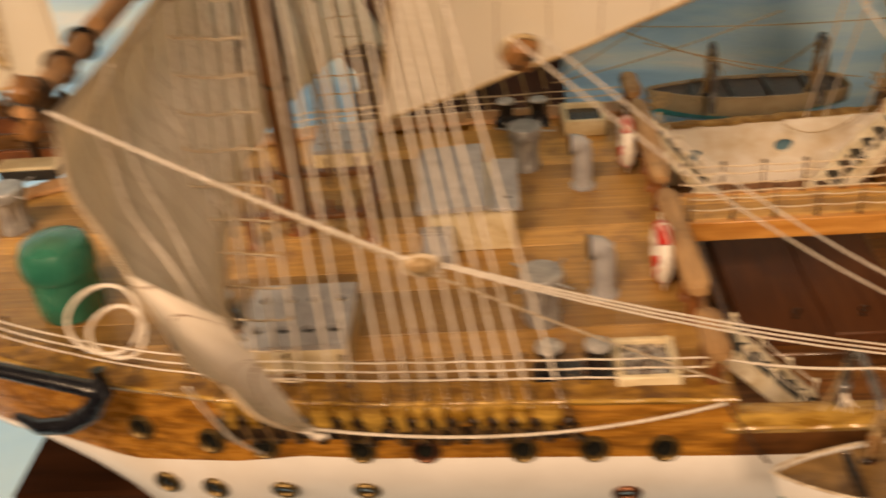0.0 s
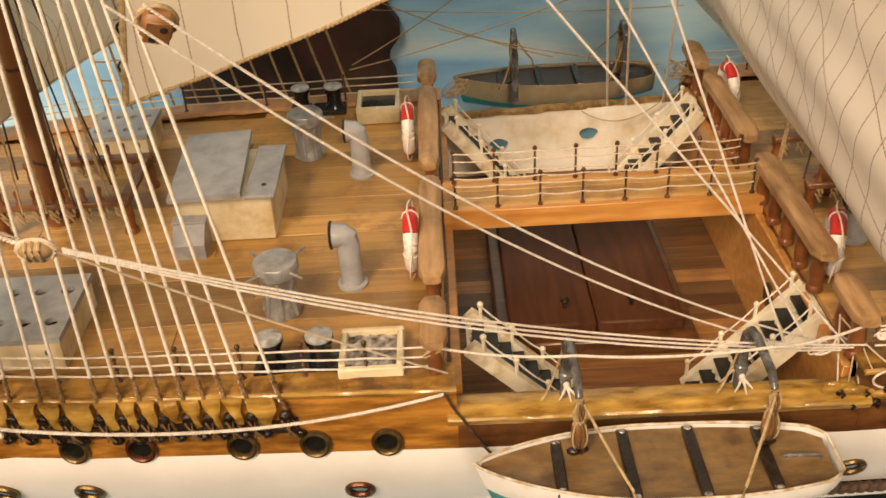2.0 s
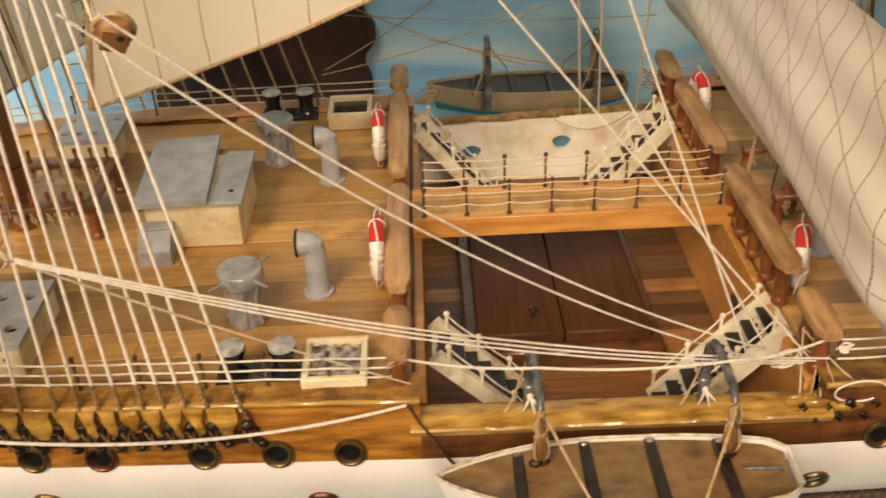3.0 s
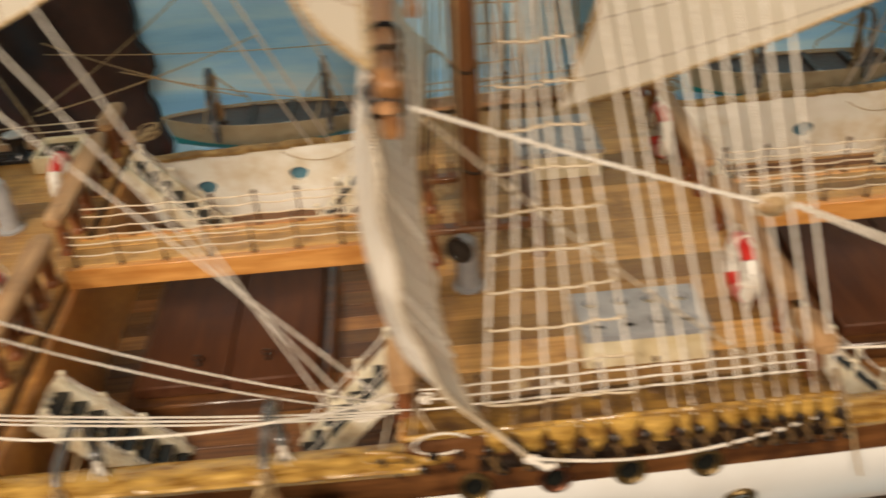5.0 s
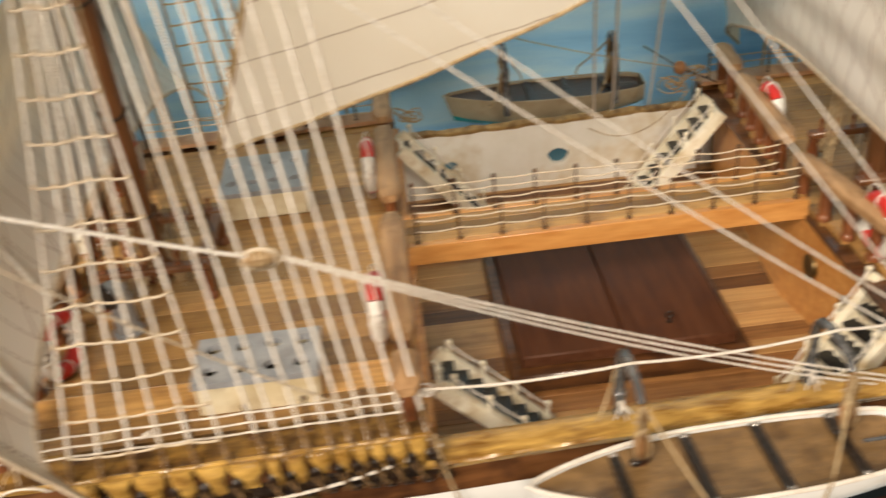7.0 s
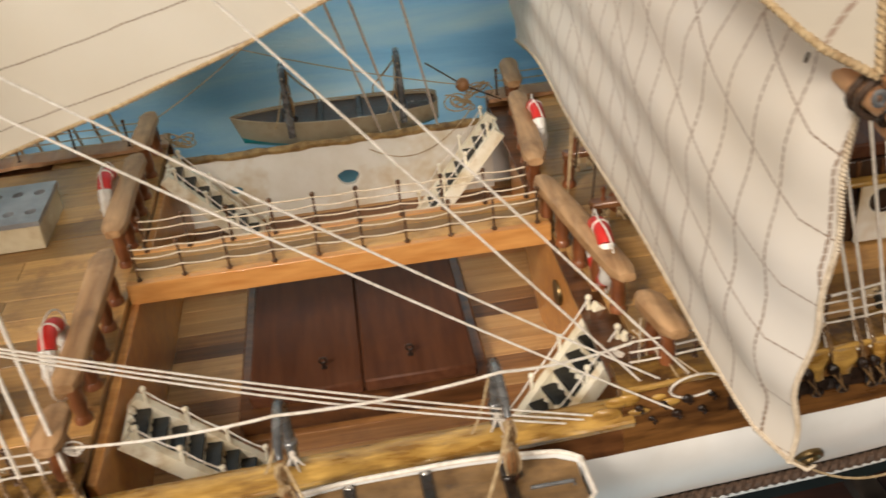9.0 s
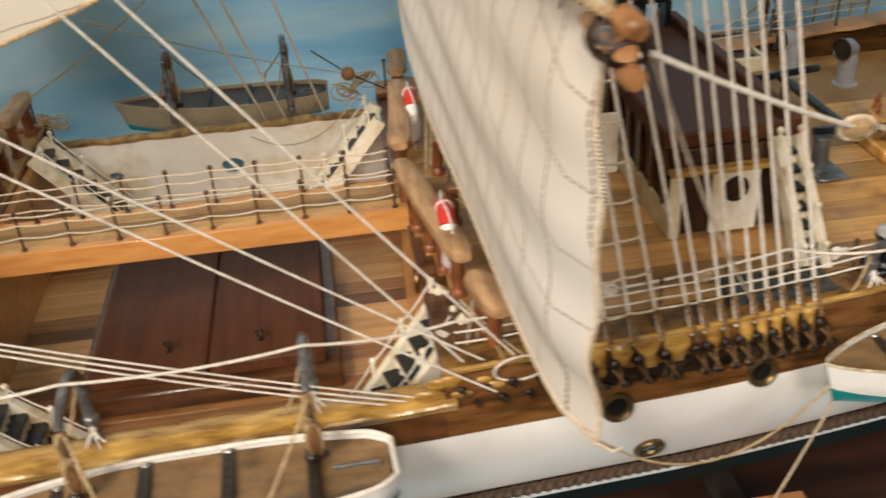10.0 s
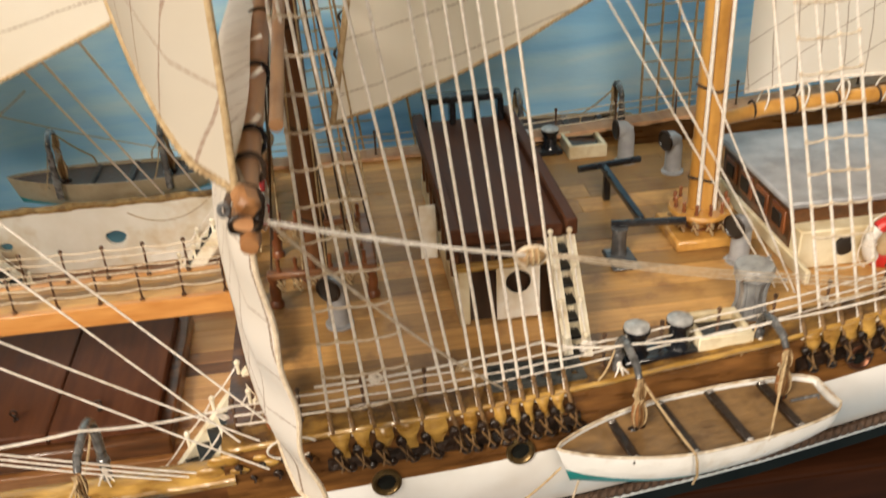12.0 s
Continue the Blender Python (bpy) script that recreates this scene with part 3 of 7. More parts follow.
part("body", Shape().box(0.253, 1.70, -0.088, 0.112, -0.1645, -0.094, 0.003), PLINTH, pl)
part("top_board", Shape().box(0.250, 1.703, -0.091, 0.115, -0.094, -0.088, 0.002), PLINTH, pl)
part("bracket_arm", Shape().box(1.226, 1.238, -0.1210, -0.0882, -0.1120, -0.1040, 0.001), DARK, pl, "dark bracket arm")
part("bracket_block", Shape().box(1.208, 1.2555, -0.1550, -0.1212, -0.1120, -0.0895, 0.0015), BLOCKWOOD, pl, "orange-brown wooden block")

# bulwarks of the wells, with round freeing ports in the far one


def wall_with_holes(x0, x1, y, z0, z1, t, holes, n=20):
    """An upright board along x with round holes (x, z, r)."""
    s = Shape()
    cuts = [x0]
    for hx, hz, r in holes:
        cuts += [hx - 1.35 * r, hx + 1.35 * r]
    cuts.append(x1)
    for i in range(0, len(cuts), 2):
        s.box(cuts[i], cuts[i + 1], y, y + t, z0, z1, 0.0)
    for hx, hz, r in holes:
        a0, a1 = hx - 1.35 * r, hx + 1.35 * r
        ring, sq = [], []
        for k in range(n):
            g = 2 * math.pi * k / n
            c, q = math.cos(g), math.sin(g)
            m = min(1.35 * r / max(abs(c), 1e-6), ((z1 - hz) if q > 0 else (hz - z0)) / max(abs(q), 1e-6))
            ring.append((hx + r * c * (1 + 0.10 * math.sin(3 * g)), hz + 0.8 * r * q))
            sq.append((hx + m * c, hz + m * q))
        for cx, cz in ((a0, z0), (a1, z0), (a0, z1), (a1, z1)):
            k = min(range(n), key=lambda i: (sq[i][0] - cx) ** 2 + (sq[i][1] - cz) ** 2)
            sq[k] = (cx, cz)
        v = [(p[0], y, p[1]) for p in ring] + [(p[0], y, p[1]) for p in sq] + [(p[0], y + t, p[1]) for p in ring] + [(p[0], y + t, p[1]) for p in sq]
        f = []
        for k in range(n):
            j = (k + 1) % n
            f += [[k, j, n + j, n + k], [2 * n + k, 3 * n + k, 3 * n + j, 2 * n + j], [k, 2 * n + k, 2 * n + j, j]]
        s.add(v, f)
    s.m = 0.00002
    return s


for (x0, x1), holes in zip(WELLS, ([(0.634, -0.0365, 0.0060), (0.692, -0.032, 0.0060)], [(0.945, -0.036, 0.004), (1.0146, -0.037, 0.0066)])):
    mid = 0.5 * (x0 + x1)
    yf = far(mid)
    single("bulwark", wall_with_holes(x0, x1, yf - 0.012, FLOOR, -0.0135, 0.003, holes), YELLOWED, "white bulwark inside, yellowed, with round freeing ports", "bulwark", kind="structure")
    for hx, hz, r in holes:
        single("port_flap", Shape().lathe([(r * 1.1, 0.0), (r * 1.15, 0.0006), (r * 1.1, 0.0012)], 18, (hx, yf - 0.0090, hz), "y"), FLAP, "grey-blue painted flap behind a freeing port", "port flap", group="port flaps")
    single("bulwark", Shape().box(x0, x1, near(mid) + 0.0065, near(mid) + 0.0095, FLOOR, -0.0138), YELLOWED, "white bulwark inside, beside the boat", "bulwark", kind="structure")

# ---- deck planks: one object a plank ----
rng = random.Random(7)
WIDTH = 0.0172


def lay(deck_name, label, x0, x1, z, mats, inset, lengths, wide=WIDTH, thick=0.003):
    deck = thing(deck_name, label, "deck", kind="structure")
    lo = min(near(x0), near(x1), near(0.5 * (x0 + x1)))
    hi = max(far(x0), far(x1), far(0.5 * (x0 + x1)))
    part("deck_bed", Shape().add([(x0, near(x0) + inset, z - thick), (x1, near(x1) + inset, z - thick), (x1, far(x1) - inset, z - thick), (x0, far(x0) - inset, z - thick), (x0, near(x0) + inset, z - thick - 0.002), (x1, near(x1) + inset, z - thick - 0.002), (x1, far(x1) - inset, z - thick - 0.002), (x0, far(x0) - inset, z - thick - 0.002)], [(0, 1, 2, 3), (7, 6, 5, 4), (0, 4, 5, 1), (1, 5, 6, 2), (2, 6, 7, 3), (3, 7, 4, 0)]), SIDE_WOOD, deck, "dark caulking between the planks", False)
    rows = int((hi - lo) / wide) + 1
    for j in range(rows):
        y = lo + j * wide
        xs = [x for x in np.arange(x0, x1 + 0.0005, 0.006) if near(x) + 0.003 < y and y + wide < far(x) - 0.003]
        if len(xs) < 3:
            continue
        a, b = xs[0], min(xs[-1] + 0.003, x1)
        if deck_name == "deck_aft":
            a += aft_lean(y + 0.5 * wide)
        cut = [a]
        while cut[-1] < b - 0.001:
            nxt = cut[-1] + lengths * (0.6 + 0.8 * rng.random())
            cut.append(b if b - nxt < lengths * 0.35 else nxt)
        for p, q in zip(cut, cut[1:]):
            lift = rng.random() * 0.0003
            part("plank", Shape().box(p + 0.0001, q - 0.0001, y + 0.00005, y + wide - 0.00005, z - thick, z - 0.0003 + lift, 0.00015), rng.choice(mats), deck, smooth=False)


# ---- cross walls at the breaks of the deck ----


def aft_lean(y):
    """How far the edge of the after deck stands back from its middle."""
    return 0.17 * max(0.0, -y) + 0.09 * max(0.0, y - 0.01)


def break_wall(x0, x1, label, scuttles=()):
    s = Shape()
    lo, hi = near(x0) + 0.0095, far(x0) - 0.0125
    w = thing("bulkhead", label, "bulkhead", kind="structure")
    if x0 > 1.1:
        ys = [lo, lo * 0.6, lo * 0.3, 0.0, 0.01, hi]
        v = [(x + aft_lean(y), y, z) for y in ys for x, z in ((x0, FLOOR - 0.004), (x1, FLOOR - 0.004), (x1, -0.0045), (x0, -0.0045))]
        f = [[4 * k + a, 4 * k + (a + 1) % 4, 4 * k + 4 + (a + 1) % 4, 4 * k + 4 + a] for k in range(5) for a in range(4)] + [[3, 2, 1, 0], [20, 21, 22, 23]]
        part("panel", s.add(v, f), HONEY, w)
    else:
        part("panel", s.box(x0, x1, lo, hi, FLOOR - 0.004, -0.0045, 0.0005), HONEY, w)
    for y, z in scuttles:
        face = x0 + (aft_lean(y) if x0 > 1.1 else 0.0)
        part("scuttle", Shape().lathe([(0.0062, -0.0010), (0.0066, 0.0002), (0.0060, 0.0014), (0.0044, 0.0010), (0.0038, -0.0006)], 22, (face, y, z), "x"), BRASS, w, "brass scuttle ring")
    return w


break_wall(0.5965, 0.6005, "honey-coloured wooden bulkhead below the fore deck break")
break_wall(0.7505, 0.7545, "honey-coloured wooden bulkhead of the midship deck", [(-0.045, -0.030), (0.05, -0.030)])
break_wall(0.9105, 0.9145, "honey-coloured wooden bulkhead below the midship deck break")
break_wall(1.1040, 1.1080, "honey-coloured wooden bulkhead with brass scuttles", [(-0.020, -0.027), (-0.050, -0.032)])

# ---- brass port rings in the hull ----
port0 = thing("porthole", "aged brass porthole ring set in the hull side", "porthole", group="portholes")
part("ring", Shape().lathe([(0.0061, 0.0006), (0.0065, -0.0009), (0.0060, -0.0018), (0.0050, -0.0021), (0.0043, -0.0016), (0.0039, -0.0006), (0.0038, -0.0002)], 26, (0, 0, 0), "y"), BRASS, port0)
part("glass", Shape().lathe([(0.0039, -0.0003), (0.0039, -0.0005), (0.0020, -0.0007), (0.0002, -0.0006)], 20, (0, 0, 0), "y"), PORTGLASS, port0, "dark glass")
PORTS = [(0.346, -0.012), (0.379, -0.0155), (0.403, -0.018), (0.4454, -0.020), (0.4723, -0.020), (0.5127, -0.020), (0.5417, -0.020), (0.5700, -0.020),
         (0.7770, -0.0215), (0.8070, -0.0215), (0.8350, -0.0215), (0.8640, -0.0215), (1.1700, -0.0245), (1.2277, -0.0215), (1.3845, -0.016),
         (0.3510, -0.0345), (0.3745, -0.0380), (0.4070, -0.0440), (0.4440, -0.0465), (0.5562, -0.0500), (0.7565, -0.0475), (0.8800, -0.0450), (1.0800, -0.050), (1.1862, -0.0535), (1.3160, -0.055)]


def side_out(z):
    return ramp([(-0.066, -0.006), (-0.053, 0.0005), (-0.040, 0.005), (-0.026, 0.0062), (-0.0245, 0.0058), (-0.010, 0.004)], z)


def side_tilt(z):
    return math.degrees(math.atan2(side_out(z + 0.003) - side_out(z - 0.003), 0.006))


for i, (x, z) in enumerate(PORTS):
    q = edge(x, side_out(z), z)
    turn = math.degrees(math.atan2(near(x + 0.01) - near(x - 0.01), 0.02))
    m = pose(*q, side_tilt(z), 0, turn)
    if i == 0:
        port0.matrix_world = m
    else:
        ob = copy_thing(port0, m)
        if i % 5 == 4:
            tagged(ob, "worn copper porthole ring set in the hull side")
            for c in ob.children:
                if c.name.startswith("ring"):
                    c.data = c.data.copy()
                    c.data.materials[0] = COPPER

# ---- railings along the raised decks ----


def railing(xs, side, label, ropes=(0.0068, 0.0115, 0.0163), inn=0.0085, knob=True):
    r = thing("railing", label, "railing", group="deck railings")
    for x in xs:
        q = edge(x, -inn, 0.0025, side)
        part("stanchion", Shape().lathe([(0.0012, 0), (0.0013, 0.0006), (0.0006, 0.0012), (0.0006, 0.0060), (0.0010, 0.0064), (0.0006, 0.0069), (0.0006, 0.0110), (0.0010, 0.0114), (0.0006, 0.0119), (0.0006, 0.0150), (0.0011, 0.0156), (0.0011, 0.0166), (0.0005, 0.0172)], 8, q), IRON, r, "dark turned metal stanchion")
    for z in ropes:
        path = []
        for a, b in zip(xs, xs[1:]):
            path += sag(edge(a, -inn + 0.0008, z, side), edge(b, -inn + 0.0008, z, side), 0.0004, 4)[:-1]
        path.append(edge(xs[-1], -inn + 0.0008, z, side))
        part("rail_cord", Shape().tube(path, 0.00042, 6), MIDROPE if side > 0 else ROPE, r, "thin cream cord")
    return r


railing([0.245, 0.28, 0.315, 0.345, 0.37, 0.393, 0.4165, 0.4405, 0.4655, 0.490, 0.5145, 0.539, 0.5635, 0.590], -1, "dark stanchions with three cream cords along the fore deck")
railing([0.30, 0.345, 0.393, 0.4405, 0.490, 0.539, 0.588], 1, "dark stanchions with cords along the far fore deck edge")
railing([0.760, 0.7815, 0.8035, 0.825, 0.8465, 0.868, 0.8895, 0.907], -1, "dark stanchions with three cords along the midship deck")
railing([0.760, 0.792, 0.825, 0.858, 0.889, 0.907], 1, "dark stanchions with cords along the far edge of the midship deck")
railing([1.112, 1.138, 1.164, 1.19, 1.216, 1.242, 1.268, 1.294, 1.32, 1.346, 1.372, 1.40, 1.43, 1.46], -1, "dark stanchions with three cords along the after deck")
railing([1.112, 1.15, 1.19, 1.23, 1.27, 1.31, 1.35, 1.39, 1.43, 1.47, 1.51], 1, "dark stanchions with cords along the far edge of the after deck")

# ---- timber rails at the deck breaks, on turned posts ----


def break_rail(x, pieces, label, group="break rails"):
    r = thing("timber_rail", label, "rail", group=group)
    for y0, y1 in pieces:
        n = max(6, int((y1 - y0) / 0.006))
        wob = rng.random() * 6

        def sec(u, k):
            y = y0 + (y1 - y0) * u
            end = min(1.0, min(u, 1 - u) * n * 0.9 + 0.62)
            w = 0.0056 * end * (1 + 0.06 * math.sin(7 * u + wob))
            h = 0.0034 * end
            g = 2 * math.pi * k
            c, q = math.cos(g), math.sin(g)
            return (x + (aft_lean(y) if x > 1.1 else 0.0) + w * abs(c) ** 0.6 * math.copysign(1, c), y, 0.0215 + h * abs(q) ** 0.7 * math.copysign(1, q) + 0.0004 * math.sin(5 * u + wob))

        verts = [sec(i / n, k / 12) for i in range(n + 1) for k in range(12)]
        faces = [[i * 12 + k, i * 12 + (k + 1) % 12, (i + 1) * 12 + (k + 1) % 12, (i + 1) * 12 + k] for i in range(n) for k in range(12)]
        faces += [list(range(12)), [n * 12 + k for k in range(12)][::-1]]
        part("rail_board", Shape().add(verts, faces), TIMBER, r, "worn rounded timber board")
        count = 2 if y1 - y0 < 0.05 else 5
        for i in range(count):
            y = y0 + 0.008 + (y1 - y0 - 0.016) * i / (count - 1)
            part("post", Shape().lathe([(0.0036, 0.0), (0.0036, 0.0018), (0.0028, 0.0030), (0.0034, 0.0085), (0.0027, 0.0148), (0.0036, 0.0165), (0.0036, 0.0190)], 12, (x + (aft_lean(y) if x > 1.1 else 0.0), y, 0.0)), POST, r, "red-brown turned post")
    return r


break_rail(0.5905, [(-0.134, -0.104), (-0.091, -0.004), (0.008, 0.104), (0.113, 0.146)], "worn timber rail on red-brown posts, fore deck break")
break_rail(0.7540, [(-0.134, -0.104), (-0.090, 0.0), (0.018, 0.100), (0.114, 0.150)], "worn timber rail on red-brown posts, midship deck edge")
break_rail(0.9060, [(-0.134, -0.110), (-0.101, -0.006), (0.010, 0.094), (0.104, 0.150)], "worn timber rail on posts, after edge of midship deck")
break_rail(1.1070, [(-0.124, -0.097), (-0.084, 0.006), (0.022, 0.108), (0.120, 0.158)], "worn timber rail on posts, after deck edge")

# ---- flying bridges over the wells ----


def bridge(x0, x1, n, label):
    y0, y1 = -0.0110, 0.0205
    w = thing("flying_bridge", label, "walkway", group="flying bridges")
    part("side_beam", Shape().box(x0, x1, y0, y0 + 0.004, -0.0050, 0.0058), HONEY, w, "honey-coloured beam")
    part("side_beam", Shape().box(x0, x1, y1 - 0.004, y1, -0.0050, 0.0058), HONEY, w)
    for k in range(3):
        a = y0 + 0.0041 + k * 0.00785
        part("plank", Shape().box(x0, x1, a, a + 0.0077, 0.0010, 0.0056), OAK, w)
    for y in (y0 + 0.0030, y1 - 0.0030):
        for i in range(n):
            x = x0 + 0.006 + (x1 - x0 - 0.012) * i / (n - 1)
            part("stanchion", Shape().lathe([(0.0013, 0), (0.0013, 0.0010), (0.0006, 0.0016), (0.0006, 0.0062), (0.0011, 0.0068), (0.0006, 0.0074), (0.0006, 0.0122), (0.0011, 0.0128), (0.0006, 0.0134), (0.0006, 0.0168), (0.0012, 0.0174), (0.0012, 0.0188), (0.0005, 0.0195)], 8, (x, y, 0.0057)), IRON, w, "dark turned metal stanchion")
        for z in (0.0127, 0.0187, 0.0230):
            path = []
            for i in range(n - 1):
                a = x0 + 0.006 + (x1 - x0 - 0.012) * i / (n - 1)
                b = x0 + 0.006 + (x1 - x0 - 0.012) * (i + 1) / (n - 1)
                path += sag((a, y - 0.0009, z), (b, y - 0.0009, z), 0.0008 * (0.5 + rng.random()), 5)[:-1]
            path.append((x1 - 0.006, y - 0.0009, z))
            part("rail_cord", Shape().tube(path, 0.00038, 6), MIDROPE, w, "thin beige cord")
    return w


bridge(0.5965, 0.7545, 8, "honey-coloured flying bridge with corded stanchions over the well")
bridge(0.9110, 1.1075, 10, "honey-coloured flying bridge with corded stanchions over the after well")

# ---- cargo hatches ----


def hatch(x0, x1, y0, y1, label):
    h = thing("cargo_hatch", label, "hatch", group="cargo hatches")
    part("coaming", Shape().box(x0 - 0.006, x1 + 0.006, y0 - 0.006, y1 + 0.006, FLOOR + 0.0002, -0.0475, 0.001), SIDE_WOOD, h, "dark coaming board")
    xm = 0.5 * (x0 + x1)
    for a, b in ((x0, xm - 0.0003), (xm + 0.0003, x1)):
        part("lid", Shape().box(a, b, y0, y1, -0.0475, -0.0405, 0.0009), HATCH, h, "red-brown painted hatch board")
    for x in (x0 + 0.33 * (x1 - x0), x0 + 0.72 * (x1 - x0)):
        eye = Shape().lathe([(0.0014, 0), (0.0014, 0.0006), (0.0006, 0.0010), (0.0006, 0.0030)], 8, (x, y0 + 0.014, -0.0405))
        eye.tube([(x + 0.0016 * math.cos(a), y0 + 0.014, -0.0362 + 0.0016 * math.sin(a)) for a in np.linspace(0, 2 * math.pi, 13)[:-1]], 0.00055, 6, True)
        part("eye_bolt", eye, TAR, h, "small dark eye bolt")
    return h


hatch(0.6260, 0.7110, -0.0455, 0.056, "red-brown cargo hatch with two lids and eye bolts")
hatch(0.9590, 1.0630, -0.0465, 0.058, "red-brown cargo hatch in the after well, two lids")

# ---- ladders ----


def ladder(at, turn, label, rise=0.0535, run=0.048, width=0.023, steps=8):
    """A companion ladder that falls along +x from the top at at."""
    t = thing("ladder", label, "ladder", at=at, turn=turn, group="companion ladders")
    d = Vector((run, 0, -rise))
    for y in (0, width):
        s = Shape()
        nrm = Vector((rise, 0, run)).normalized()
        o = nrm * 0.0036
        q0, q1 = Vector((0, 0, 0.001)), d + Vector((0, 0, 0.0))
        w = Vector((0, 0.0040, 0))
        s.add([q0 - o, q1 - o, q1 + o, q0 + o, q0 - o + w, q1 - o + w, q1 + o + w, q0 + o + w], [(0, 1, 2, 3), (7, 6, 5, 4), (0, 4, 5, 1), (1, 5, 6, 2), (2, 6, 7, 3), (3, 7, 4, 0)])
        s.v = [(a, b + y, c) for a, b, c in s.v]
        part("stringer", s, LADDERPAINT, t, "yellowed white stringer", False)
        heads = []
        for k in range(4):
            u = 0.06 + 0.29 * k
            q = d * u + nrm * 0.0044
            part("baluster", Shape().lathe([(0.0009, -0.002), (0.0008, 0.0055), (0.0014, 0.0062), (0.0014, 0.0074), (0.0006, 0.0082)], 8, (q.x, y + 0.0008, q.z)), LADDERPAINT, t, "white turned baluster")
            heads.append((q.x, y + 0.0008, q.z + 0.0062))
        path = []
        for a, b in zip(heads, heads[1:]):
            path += sag(a, b, 0.0012, 5)[:-1]
        part("hand_cord", Shape().tube(path + [heads[-1]], 0.0004, 5), ROPE, t)
    for k in range(steps):
        u = (k + 0.5) / steps
        q = d * u
        w1 = (0.0038, width)
        part("tread", Shape().box(q.x - 0.0040, q.x + 0.0042, *w1, q.z - 0.0010, q.z + 0.0008, 0.0002), BLACKPAINT, t, "black painted tread")
        tongue = [(0.0038 + (width - 0.0038) * i / 8, q.x - 0.0024 + 0.0013 * math.sin(2.9 * i + 5 * k)) for i in range(9)]
        n7 = len(tongue)
        v = [(q.x - 0.0040, y, q.z + h) for h in (0.0009, 0.0034) for y, x in tongue] + [(x, y, q.z + h) for h in (0.0009, 0.0034) for y, x in tongue]
        f = []
        for i in range(n7 - 1):
            a, b2, c2, e = i, n7 + i, 2 * n7 + i, 3 * n7 + i
            f += [[b2, b2 + 1, e + 1, e], [a, c2, c2 + 1, a + 1], [c2, e, e + 1, c2 + 1], [a, a + 1, b2 + 1, b2]]
        f += [[0, n7, 3 * n7, 2 * n7], [n7 - 1, 3 * n7 - 1, 4 * n7 - 1, 2 * n7 - 1][::-1]]
        part("riser", Shape().add(v, f), LADDERPAINT, t, "thickly painted white riser")
    return t


for x0, x1 in ((0.6005, 0.7505), (0.9145, 1.1040)):
    ladder((x0 + 0.004, -0.0985, -0.0110), 0, "yellowed white companion ladder with black risers, corded balusters", 0.0470)
    ladder((x1 + (0.003 if x1 < 1 else aft_lean(-0.066)), -0.0735 if x1 < 1 else -0.066, -0.0035), 180 if x1 < 1 else 195, "yellowed white companion ladder with black risers and balusters")
    ladder((x0, 0.094 if x1 < 1 else 0.102, 0.0), 0, "yellowed white companion ladder beside the far bulwark", 0.058)
    ladder((x1, 0.120 if x1 < 1 else 0.130, 0.0), 180, "yellowed white companion ladder beside the far bulwark", 0.058)


# ---- things on the decks ----


def holed_lid(x0, x1, y0, y1, z0, z1, nx, ny, r, n=14):
    """A flat lid with nx by ny round holes through it."""
    s = Shape()
    dx, dy = (x1 - x0) / nx, (y1 - y0) / ny
    for i in range(nx):
        for j in range(ny):
            cx, cy = x0 + dx * (i + 0.5), y0 + dy * (j + 0.5)
            v = []
            for z in (z1, z0):
                for k in range(n):
                    g = 2 * math.pi * (k + 0.5) / n
                    v.append((cx + r * math.cos(g), cy + r * math.sin(g), z))
                for k in range(n):
                    g = 2 * math.pi * (k + 0.5) / n
                    c, q = math.cos(g), math.sin(g)
                    m = min(dx / 2 / max(abs(c), 1e-6), dy / 2 / max(abs(q), 1e-6))
                    v.append((cx + m * c, cy + m * q, z))
            for half in (0, 2 * n):
                for ex in (x0 + dx * i, x0 + dx * (i + 1)):
                    for ey in (y0 + dy * j, y0 + dy * (j + 1)):
                        k = min(range(half + n, half + 2 * n), key=lambda a: (v[a][0] - ex) ** 2 + (v[a][1] - ey) ** 2)
                        v[k] = (ex, ey, v[k][2])
            f = []
            for k in range(n):
                j2 = (k + 1) % n
                f += [[k, j2, n + j2, n + k], [2 * n + k, 3 * n + k, 3 * n + j2, 2 * n + j2], [k, 2 * n + k, 2 * n + j2, j2]]
            s.add(v, f)
    o = 0.0009
    ring = [(x0, y0), (x1, y0), (x1, y1), (x0, y1)]
    out = [(x0 - o, y0 - o), (x1 + o, y0 - o), (x1 + o, y1 + o), (x0 - o, y1 + o)]
    v = [(*q, z) for z in (z0, z1) for q in ring] + [(*q, z) for z in (z0, z1) for q in out]
    f = []
    for k in range(4):
        j2 = (k + 1) % 4
        f += [[8 + k, 8 + j2, 12 + j2, 12 + k], [4 + k, 12 + k, 12 + j2, 4 + j2], [k, j2, 8 + j2, 8 + k]]
    s.add(v, f)
    s.m = 0.00001
    return s


